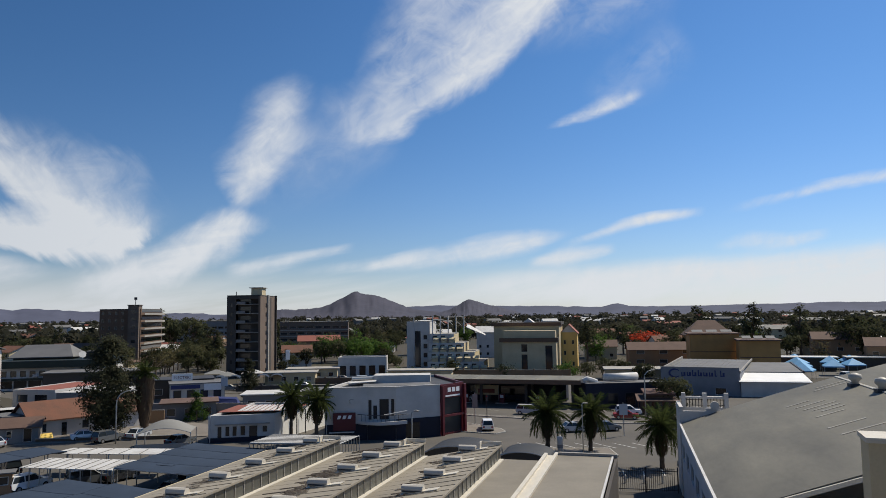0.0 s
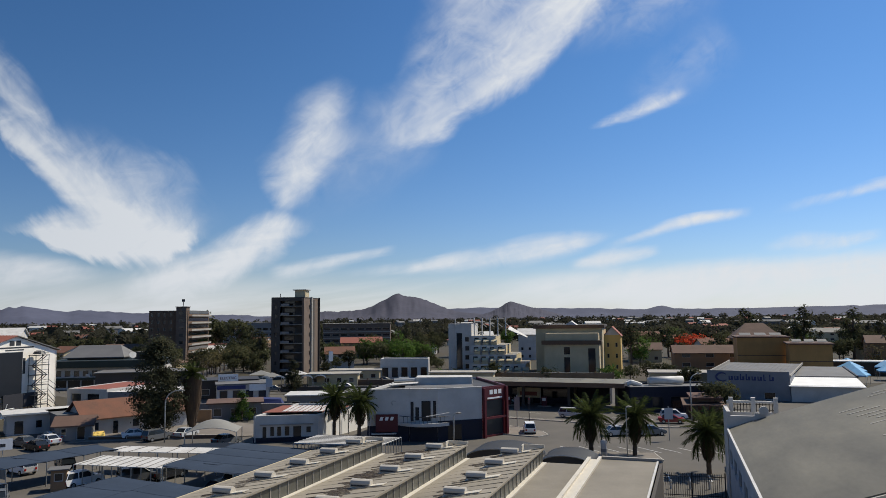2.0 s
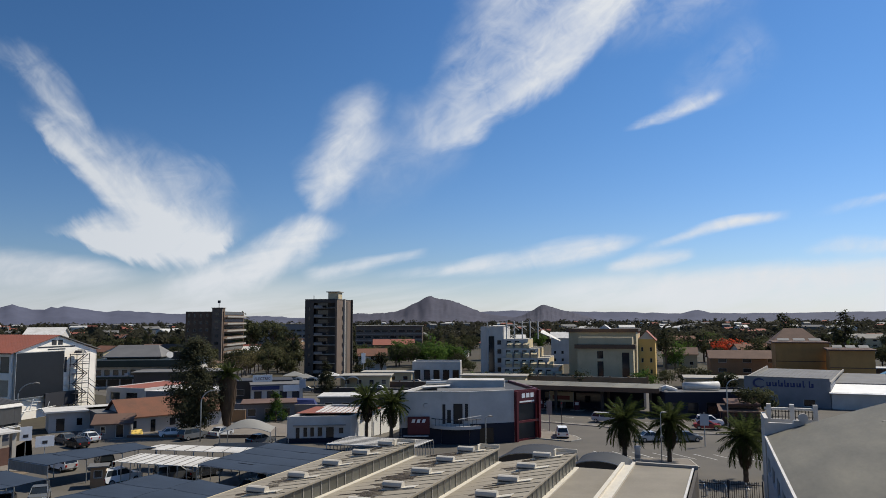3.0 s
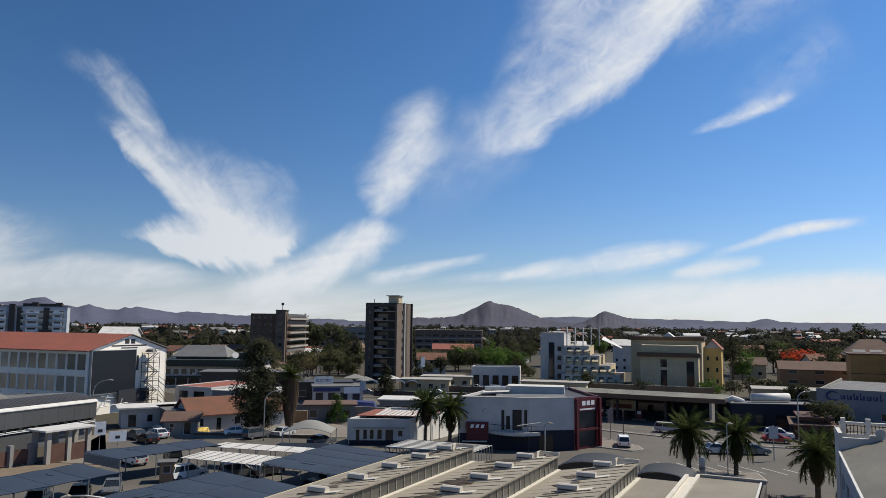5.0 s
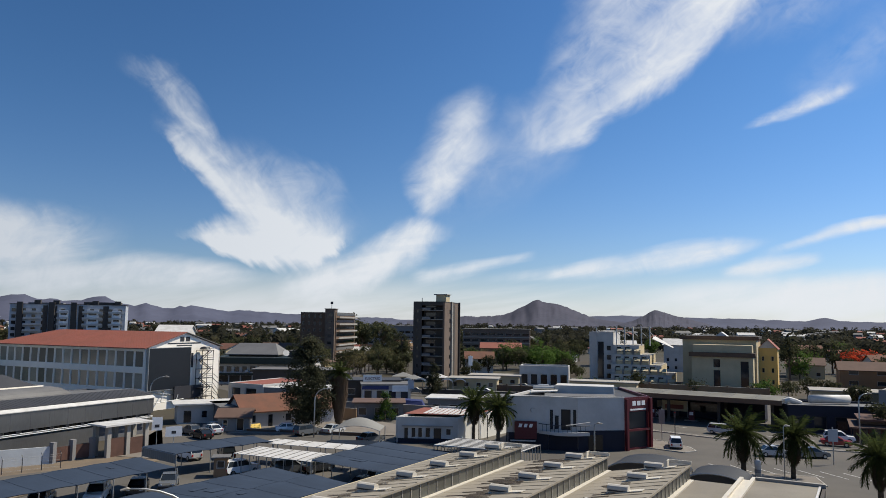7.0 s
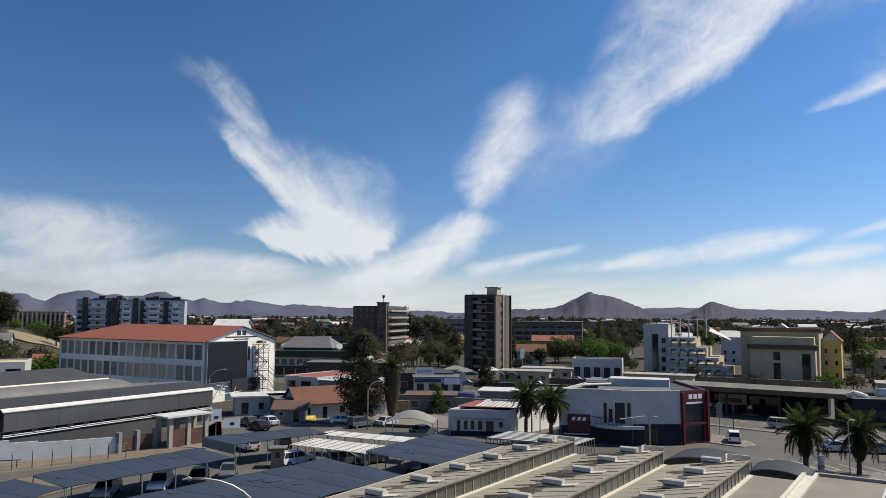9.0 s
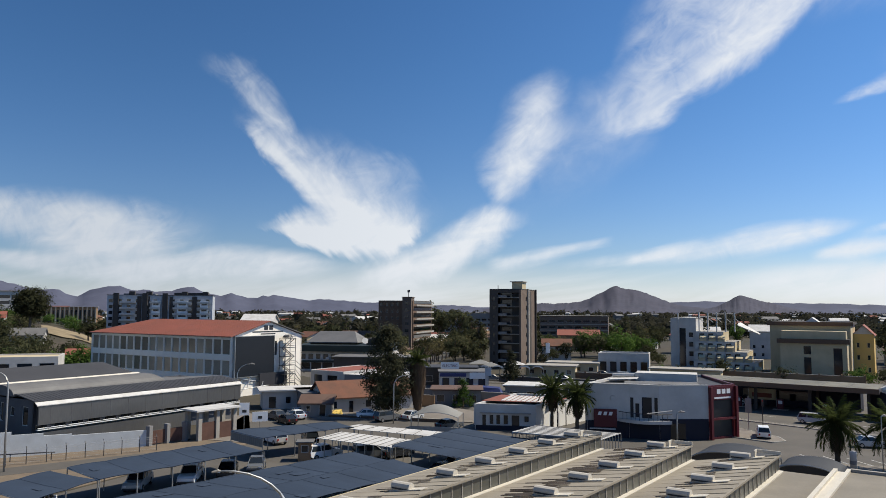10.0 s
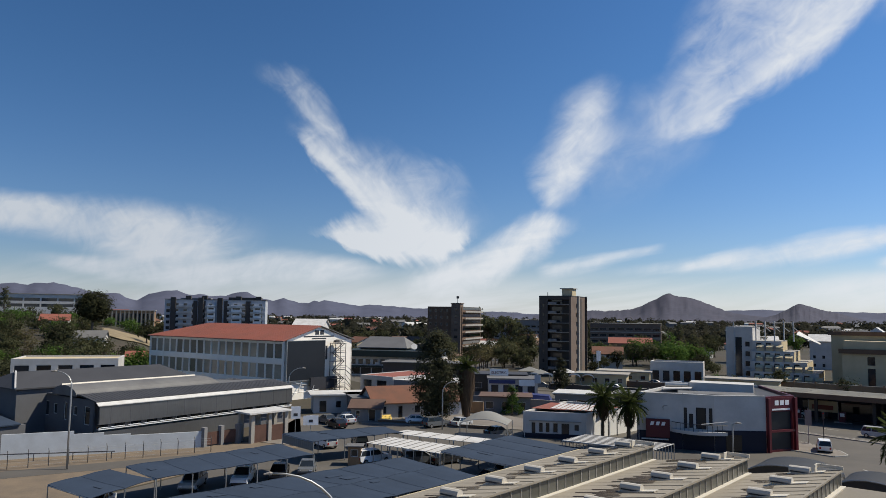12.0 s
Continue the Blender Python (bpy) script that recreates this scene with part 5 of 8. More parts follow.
def long_shed():
    """Long workshop: the clad side faces the yard."""
    p, q = Vector((-80.4, 69.5)), Vector((-73.9, 102.2))
    d = q - p
    rz = math.degrees(math.atan2(d.y, d.x))
    ln = d.length
    th = thing("workshop_building", "long workshop clad in zinc sheet under low dark roofs", "workshop", p.x, p.y, 0, rz)
    # local x runs along the side, local y away from the yard
    part("fascia", MB().box(0, ln, -1.2, -1.0, 3.3, 5.75), M["zinc"], th, "zinc sheet fascia")
    part("flashing", MB().slab([(-0.3, -1.35, 5.78), (ln + 0.2, -1.35, 5.70), (ln + 0.2, -0.75, 6.05), (-0.3, -0.75, 6.13)], 0.1), M["whitemetal"], th, "white sloping roof edge")
    part("roof", MB().slab([(-0.3, -0.75, 6.25), (ln + 0.2, -0.75, 6.17), (ln + 0.2, 3.5, 6.82), (-0.3, 3.5, 6.9)], 0.15), M["darkroof"], th, "dark blue-grey sheet roof")
    part("roof", MB().slab([(-0.3, 3.5, 6.9), (ln + 0.2, 3.5, 6.82), (ln - 6, 12, 6.5), (-0.3, 12, 6.5)], 0.15), M["greyroof"], th)
    facade(th, Matrix(), ln, 6.25, rows_of(ln, 14, 0.7, [2.5], 0.7), M["shedwall"], M["glass"], M["whitemetal"], 0.3)
    part("canopy_rail", MB().box(0, ln, -1.1, -0.9, 2.62, 2.72), M["brightwhite"], th)
    part("canopy_rail", MB().box(0, ln, -1.14, -1.02, 2.84, 2.92), M["brightwhite"], th)
    part("low_cladding", MB().box(0, ln - 10, -1.0, -0.8, 0.3, 2.3), M["zinc"], th)
    for i in range(int(ln / 0.6)):
        x = 0.2 + i * 0.6
        part("roof_rib", MB().rod((x, -0.7, 6.27 - x * 0.0025), (x, 3.4, 6.89 - x * 0.0025), 0.028, 4), M["darkroof"], th)
    for i in range(12):
        x = 1.5 + i * ln / 12
        part("sheet_joint", MB().box(x, x + 0.04, -1.215, -1.2, 3.3, 5.75), M["shedwall"], th)
    for i in range(14):
        x = 1.2 + i * 2.4
        part("bracket", MB().box(x, x + 0.5, -1.15, -0.3, 2.9, 3.3), M["blacksteel"], th)
    part("wall", MB().box(ln - 0.3, ln, 0.3, 14, 0, 6.3), M["shedwall"], th)
    part("wall", MB().box(0.3, ln - 0.3, 13.7, 14, 0, 6.3), M["shedwall"], th)
    vault = MB()
    n, half = 10, 3.2
    for xx in (-0.4, ln - 12):
        vault.v += [(xx + (1.5 if xx > 0 else 0) * abs(2 * k / n - 1), 7.2 - half * math.cos(math.pi * k / n), 6.55 + 1.35 * math.sin(math.pi * k / n)) for k in range(n + 1)]
    vault.f += [(k, n + 1 + k, n + 2 + k, k + 1) for k in range(n)] + [tuple(range(n, -1, -1)), tuple(range(n + 1, 2 * n + 2))]
    part("vault_roof", vault, M["greyroof"], th, "low vaulted grey sheet roof")
    end = face(0, 14, -90)
    facade(th, end, 14.0, 6.3, [(1.0, 2.2, 3.4, 5.4), (3.4, 4.4, 3.8, 5.2), (6.2, 7.0, 3.2, 5.6), (8.6, 9.6, 4.0, 5.2), (11.4, 12.8, 3.0, 5.4)], M["shedwall"], M["glass"], M["whitemetal"], 0.3)
    part("pediment", MB(end).add([(5.2, -0.2, 6.5), (8.8, -0.2, 6.5), (8.2, -0.2, 7.6), (5.8, -0.2, 7.6), (5.2, 0.3, 6.5), (8.8, 0.3, 6.5), (8.2, 0.3, 7.6), (5.8, 0.3, 7.6)], [(0, 1, 2, 3), (5, 4, 7, 6), (3, 2, 6, 7), (0, 3, 7, 4), (1, 5, 6, 2)]), M["shedwall"], th, "stepped grey pediment")
    part("pediment_band", MB(end).box(5.4, 8.6, -0.24, -0.2, 6.55, 6.8), M["white"], th)
    low = thing("lean_to_roof", "low navy sheet roof in front of the workshop end", "roof", -88.6, 60.5, 0, rz)
    part("roof", MB().slab([(-3, 0.5, 3.4), (4.5, 0.5, 3.4), (5.5, 12, 3.9), (-3, 12, 3.9)], 0.15), M["net"], low)
    part("wall_block", MB().box(-2.8, 5.2, 0.8, 11.8, 0, 3.2), M["shedwall"], low)
    part("pale_sheet", MB().slab([(-2.5, 1, 3.48), (0, 1, 3.48), (0.6, 6, 3.72), (-2.5, 6, 3.72)], 0.06), M["whitemetal"], low, "white roof sheet")
    back = thing("workshop_building", "rear workshop with a low dark gable roof edged in white", "workshop", -88.0, 71.0, 0, rz)
    gx0, gx1 = -4.0, 24.0
    part("wall_block", MB().box(gx0, gx1 - 3, 5, 15, 0, 7.3), M["shedwall"], back)
    part("roof", MB().slab([(gx0 - 0.4, 4.6, 7.3), (gx1, 4.6, 7.3), (gx1 - 3, 10, 9.2), (gx0 + 2, 10, 9.2)], 0.18).slab([(gx0 + 2, 10, 9.2), (gx1 - 3, 10, 9.2), (gx1, 15.4, 7.4), (gx0 - 0.4, 15.4, 7.4)], 0.18).slab([(gx0 - 0.4, 15.4, 7.3), (gx0 - 0.4, 4.6, 7.3), (gx0 + 2, 10, 9.2)], 0.18), M["darkroof"], back, "dark sheet roof with a hipped end")
    part("edge_trim", MB().slab([(gx0 + 6, 4.2, 6.7), (gx1 + 0.2, 4.2, 6.7), (gx1 + 0.2, 4.8, 7.6), (gx0 + 6, 4.8, 7.6)], 0.3), M["flash"], back, "white roof edge")
    part("hip_trim", MB().rod((gx0 - 0.4, 4.6, 7.4), (gx0 + 2, 10, 9.3), 0.12, 5), M["whitemetal"], back)


long_shed()


def stepped_wall():
    th = thing("yard_wall", "pale blue-grey stepped plaster yard wall", "wall", -84.5, 59.8)
    pts = [(-84.5, 59.8), (-79.5, 65.8), (-77.3, 68.4), (-75.3, 70.8), (-69.6, 77.4)]
    for (a, b), h in zip(zip(pts, pts[1:]), (3.0, 2.62, 2.3, 2.1)):
        v = Vector(b) - Vector(a)
        part("wall_panel", MB(face(a[0] + 84.5, a[1] - 59.8, math.degrees(math.atan2(v.y, v.x)))).box(0, v.length, 0, 0.22, 0, h), M["palewall"], th)
    pier = [(-69.4, 77.7), (-68.7, 80.2), (-67.6, 82.4)]
    for a in pier:
        part("gate_pier", MB().box(a[0] + 84.2, a[0] + 84.8, a[1] - 60.1, a[1] - 59.5, 0, 2.6), M["greywall"], th)
    for a, b in zip(pier, pier[1:]):
        v = Vector(b) - Vector(a)
        part("timber_gate", MB(face(a[0] + 84.5, a[1] - 59.8, math.degrees(math.atan2(v.y, v.x)))).box(0.3, v.length - 0.3, 0, 0.1, 0.2, 1.9), M["wood"], th, "dark red timber gate")
    gate = thing("gate_portal", "grey concrete entrance portal with a white slab roof", "portal", -65.5, 82.6, 0, 72)
    for x in (0, 2.8, 5.6):
        for yy in (0, 2.7):
            part("pillar", MB().box(x, x + 0.55, yy, yy + 0.55, 0, 4.0), M["concrete"], gate)
    part("slab", MB().box(-0.6, 6.4, -0.5, 3.6, 4.0, 4.22), M["whitemetal"], gate, "white flat slab roof")
    part("door", MB().box(0.6, 2.7, 0.2, 0.35, 0, 2.4).box(3.5, 5.5, 0.2, 0.35, 0, 2.2), M["wood"], gate)
    for i, x in enumerate((7.2, 8.8)):
        sg = thing("sign_board", "white notice board on posts", "sign", -63.6 + i * 1.6, 90.2 + i * 1.6, 0, 40)
        part("panel", MB().box(-0.7 - i * 0.4, 0.7 + i * 0.4, 0, 0.06, 2.6 - i * 1.0, 4.4 - i * 1.4), M["signwhite"], sg)
        part("post", MB().rod((0, 0.1, 0), (0, 0.1, 3.0), 0.05), M["steel"], sg)
        part("print", MB().box(-0.3, 0.3, -0.012, -0.004, 3.0 - i, 3.4 - i), M["ink"], sg)


stepped_wall()


# ---------------- tall buildings ----------------
def tower():
    x, y, w, d = bearing_box(16.5, 14.05, 12.9, 224, -3)
    th = thing("apartment_tower", "dark eight-storey apartment tower with balconies", "apartment tower", x, y, 0, -3)
    h, fl = 24.1, 2.80
    core = 0.27 * w
    levels = [1.2 + fl * i for i in range(8)]
    facade(th, Matrix(), core, h, rows_of(core, 1, 0.28, levels, 1.2), M["darkconc"], M["glass"], None, 0.3)
    facade(th, face(0.94 * w, 0, 0), 0.06 * w, h, [], M["towerside"], M["glass"], None, 0.3)
    part("recess_wall", MB().box(core, 0.94 * w, 1.9, 2.2, 0, h), M["darkconc"], th)
    part("top_beam", MB().box(core, 0.94 * w, 0, 1.9, h - 0.9, h), M["darkconc"], th)
    for i in range(8):
        z = 2.1 + fl * i
        b = part("balcony", MB().box(core, 0.94 * w, 0.0, 1.9, z - 0.12, z + 0.05), M["concrete"], th, "recessed balcony")
        part("balcony_front", MB().box(core + 0.2, core + 0.2 + 0.26 * w, -0.12, 0.0, z + 0.05, z + 0.75), M["greywall"], b)
        part("balcony_rail", MB().rod((core, 0.05, z + 0.9), (0.94 * w, 0.05, z + 0.9), 0.04, 4), M["blacksteel"], b)
        part("balcony_window", MB().box(core + 0.8, 0.66 * w, 1.82, 1.9, z + 0.2, z + 2.1), M["glass"], b)
    facade(th, face(w, 0.3, 90), d - 0.6, h, [(d * 0.30, d * 0.36, 1 + fl * i, 2.4 + fl * i) for i in range(8)], M["towerside"], M["glass"], None, 0.3)
    part("side_fin", MB().box(w, w + 0.5, d * 0.40, d * 0.46, 0, h + 0.4), M["concrete"], th, "pale vertical fin")
    part("side_recess", MB().box(w, w + 0.06, d * 0.52, d * 0.68, 0, h - 0.4), M["darkconc"], th, "dark vertical window strip")
    part("side_fin", MB().box(w, w + 0.6, d - 1.2, d - 0.9, 0, h + 0.4), M["darkconc"], th)
    part("wall", MB().box(0, 0.3, 0.3, d, 0, h).box(0.3, w, d - 0.3, d, 0, h), M["darkconc"], th)
    part("roof", MB().box(-0.05, w + 0.05, 0.3, d, h, h + 0.3), M["darkconc"], th)
    part("lift_house", MB().box(0.66 * w, 0.98 * w, 2, 6, h + 0.3, h + 2.4), M["cream"], th, "cream lift motor room")
    part("lift_roof", MB().box(0.6 * w, 1.02 * w, 1.6, 6.4, h + 2.4, h + 2.65), M["concrete"], th)
    part("antenna", MB().rod((core * 0.9, 1, h + 0.3), (core * 0.9, 1, h + 1.4), 0.12, 5), M["blacksteel"], th)


tower()


def brown_block():
    x, y, w, d = bearing_box(25.2, 22.5, 21.05, 325, 6)
    th = thing("apartment_block", "brown brick apartment block with a brown stair core and pale balconies", "apartment block", x, y, 0, 6)
    h, fl = 21.6, 3.05
    shell(th, w, d, h, M["brownbrick"], M["glass"], rows_of(w * 0.8, 5, 0.35, [1.2 + fl * i for i in range(7)], 1.3), [], [], M["darkconc"], M["concrete"], 0.0)
    part("stair_core", MB().box(w * 0.72, w * 0.98, -1.6, 3, 0, h + 1.6), M["towerside"], th, "brown stair core")
    part("core_cap", MB().box(w * 0.70, w, -1.8, 3.2, h + 1.6, h + 1.9), M["towerside"], th)
    for i in range(7):
        z = 1.0 + fl * i
        b = part("balcony", MB().box(w, w + 1.4, 1, d - 0.5, z, z + 0.15), M["concrete"], th, "pale balcony band")
        part("balcony_front", MB().box(w + 1.3, w + 1.42, 1, d - 0.5, z + 0.15, z + 0.75), M["concrete"], b)
        part("balcony_window", MB().box(w, w + 0.05, 1.5, d - 1, z + 1.1, z + 2.3), M["glass"], b)
        part("core_window", MB().box(w * 0.80, w * 0.9, -1.64, -1.6, z + 0.8, z + 2.0), M["glass"], th)
    part("antenna", MB().rod((w * 0.85, 1, h + 1.9), (w * 0.85, 1, h + 4.0), 0.14, 5).box(w * 0.85 - 0.5, w * 0.85 + 0.6, 0.8, 1.2, h + 3.9, h + 5.0), M["blacksteel"], th)


brown_block()


def terraced_block():
    x, y = -11.9, 239.0
    th = thing("apartment_block", "white terraced apartment block with stepped balconies and fins", "apartment block", x, y, 0, -8)
    fl = 2.9
    facade(th, Matrix(), 7.6, 15.6, rows_of(2.6, 1, 0.01, [], 1) + [(2.6, 4.6, 0.8, 12.6)] + [(5.4, 6.8, 1.0 + fl * i, 2.6 + fl * i) for i in range(4)], M["white"], M["glass"], None, 0.3)
    part("wall", MB().box(0, 0.3, 0.3, 14, 0, 15.6).box(0.3, 7.6, 13.7, 14, 0, 15.6).box(7.3, 7.6, 0.3, 13.7, 0, 15.6), M["white"], th)
    part("roof", MB().box(0, 7.6, 0.3, 13.7, 15.4, 15.7), M["greyroof"], th)
    part("fin", MB().box(2.2, 2.5, -0.4, 0.0, 0, 17.2), M["white"], th)
    for i, (wd, y0) in enumerate([(25.5, -5.5), (22.5, -4), (19.0, -2.5), (15.5, -1.0)]):
        z = fl * i
        facade(th, face(7.6, y0, 0), wd - 7.6, z + fl, [(1.0 + 2.6 * k, 2.6 + 2.6 * k, z + 0.5, z + 2.4) for k in range(int((wd - 8.6) / 2.6))], M["white"], M["glass"], None, 0.3, z)
        part("floor_slab", MB().box(7.6, wd, y0 + 0.3, 13, z + fl - 0.2, z + fl + 0.02), M["concrete"], th)
        part("wall", MB().box(wd - 0.3, wd, y0 + 0.3, 13, z, z + fl - 0.2), M["cream"], th)
        for k in range(int((wd - 9) / 2.6) + 1):
            xx = 9.0 + 2.6 * k
            b = part("balcony", MB().slab([(xx, y0 - 1.5, z + 1.15), (xx + 1.9, y0 - 1.5, z + 1.15), (xx + 1.9, y0, z + 1.9), (xx, y0, z + 1.9)], 0.14), M["cream"], th, "sloping cream balcony canopy")
            part("balcony_front", MB().box(xx, xx + 1.9, y0 - 1.3, y0 - 1.15, z, z + 0.9), M["cream"], b)
    for i in range(5):
        xx = 8.4 + 2.55 * i
        part("fin", MB().box(xx, xx + 0.32, -0.2, 0.4, 11.6 - (6.0 if i == 0 else 0.0), 17.4), M["white"], th, "tall slim white fin")
        part("fin_brace", MB().rod((xx + 0.3, 0, 15.6), (xx + 1.7, 0, 14.4), 0.12, 5), M["white"], th)
    part("lean_roof", MB().slab([(19, 5, 13.6), (25, 5, 11.0), (25, 10, 11.0), (19, 10, 14.6)], 0.2), M["whitemetal"], th, "white sloping roof")


terraced_block()


def cream_block():
    x, y, w, d = bearing_box(-3.95, -9.0, -10.3, 226, -12)
    th = thing("apartment_block", "cream apartment block with a flat dark roof edge", "apartment block", x, y, 0, -12)
    d = min(d, 22)
    shell(th, w, d, 14.2, M["cream"], M["glass"], rows_of(w, 3, 0.14, [3.0, 6.2, 9.4], 1.4) + [(w * 0.74, w * 0.86, 11.3, 12.5)], [], [], M["darkconc"], M["cream"], 0.0, over=0.5, slab=0.7)
    part("roof_gable", MB().add([(w * 0.45, 0.5, 14.9), (w * 0.62, 0.5, 14.9), (w * 0.535, 0.5, 16.2), (w * 0.45, 6, 14.9), (w * 0.62, 6, 14.9), (w * 0.535, 6, 16.2)], [(0, 1, 2), (3, 5, 4), (0, 2, 5, 3), (1, 4, 5, 2)]), M["whitemetal"], th)
    f = thing("apartment_wing", "cream lower wing with a dark flat roof", "apartment block", x + w * 0.17 * 0.978 + 7 * -0.208, y - w * 0.17 * 0.208 - 7 * 0.978, 0, -12)
    wf = w * 0.80
    shell(f, wf, 6.6, 9.6, M["cream"], M["glass"], [(wf * 0.36, wf * 0.47, 0.5, 5.6), (wf * 0.36, wf * 0.47, 6.4, 8.6), (wf * 0.80, wf * 0.93, 1.0, 8.2)], [], [], M["darkconc"], M["darkconc"], 0.0, over=0.45, slab=0.8)
    part("upper_band", MB().box(0.3, wf - 0.2, 0.4, 6, 10.5, 12.6), M["cream"], f)
    part("roof_edge", MB().box(-0.7, w + 0.7, -0.72, -0.52, 13.9, 15.0), M["brownbrick"], th, "dark brown roof edge")
    part("roof_edge", MB().box(-0.7, wf + 0.7, -0.72, -0.47, 9.3, 10.5), M["brownbrick"], f, "dark brown roof edge")
    yx, yy, yw, yd = bearing_box(-9.1, -10.35, -10.8, 236, -12)
    g = thing("house", "yellow three-storey house with a red pitched roof", "house", yx, yy, 0, -12)
    shell(g, yw, 12, 11.6, M["yellow"], M["glass"], rows_of(yw, 2, 0.3, [1, 4.4, 7.8], 1.4), [], [], None, M["cream"], 0.0)
    gable_roof(g, yw, 12, 11.6, 2.6, M["redroof"], 0.4, along="y")


cream_block()


def filling_station():
    th = thing("filling_station_canopy", "long flat brown filling-station canopy on columns", "canopy", -5.0, 147.5, 0.35, -17)
    part("roof", MB().box(0, 32, 0, 11, 4.2, 4.7), M["darkroof"], th)
    # navy wall and its window added so that the canopy's underside reads as deep shade
    part("kiosk_wall", MB().box(6, 28, 10.0, 13.5, -0.35, 3.9), M["navy"], th, "dark shop wall standing for shade under the canopy")
    part("kiosk_window", MB().box(8, 20, 9.94, 10.0, 0.8, 2.6), M["glass"], th)
    part("deck", MB().box(0.3, 31.7, 0.3, 10.7, 4.7, 4.78), M["hallroof"], th)
    for i in range(7):
        part("roof_seam", MB().box(2.0 + i * 4.2, 2.08 + i * 4.2, 0.3, 10.7, 4.78, 4.83), M["greyroof"], th)
    part("fascia", MB().box(-0.1, 32.1, -0.1, 0.0, 4.0, 4.85), M["brownbrick"], th)
    for xx in (3, 12, 21, 30):
        for yy in (2, 9):
            part("column", MB().box(xx, xx + 0.5, yy, yy + 0.5, -0.35, 4.5), M["darkconc"], th)
    for i in range(3):
        p = thing("fuel_pump", "red and white fuel pump on a kerb", "fuel pump", 4 + i * 7.0, 149.5 - i * 2.2, 0, -17, group="fuel pumps")
        part("cabinet", MB().box(0, 1.0, 0, 0.6, 0.15, 1.9), M["redsign"], p)
        part("panel", MB().box(0.15, 0.85, -0.02, 0, 1.1, 1.7), M["signwhite"], p)
        part("plinth", MB().box(-0.8, 1.8, -0.3, 0.9, 0, 0.15), M["kerb"], p)
    bd = thing("banner", "orange and cream banner on a frame", "banner", 6.5, 153.5, 0, -20)
    part("cloth", MB().box(0, 5, 0, 0.08, 1.2, 3.2), M["cream"], bd)
    part("stripe", MB().box(0.6, 4.2, -0.02, 0, 1.6, 2.4), M["redroof"], bd)
    for a in (0, 5):
        part("post", MB().rod((a, 0, 0), (a, 0, 3.2), 0.06), M["steel"], bd)
    sh = thing("shop_building", "navy filling-station shop with a flat roof", "shop", 26.5, 137.2, 0, 6)
    shell(sh, 17, 9, 4.3, M["navy"], M["glass"], rows_of(17, 5, 0.6, [0.6], 2.2), [], [], M["greyroof"], M["blacksteel"], 0.35)
    part("tank", MB().rod((5.5, 6, 5.2), (12.5, 7.2, 5.2), 0.75, 14), M["whitemetal"], sh, "white roof tank", True)
    part("arch_roof", MB().tube([(1, 6, 4.6), (2, 6, 5.0), (3, 6, 4.7), (4, 6, 4.3)], [0.5] * 4, 8), M["whitemetal"], sh)


filling_station()


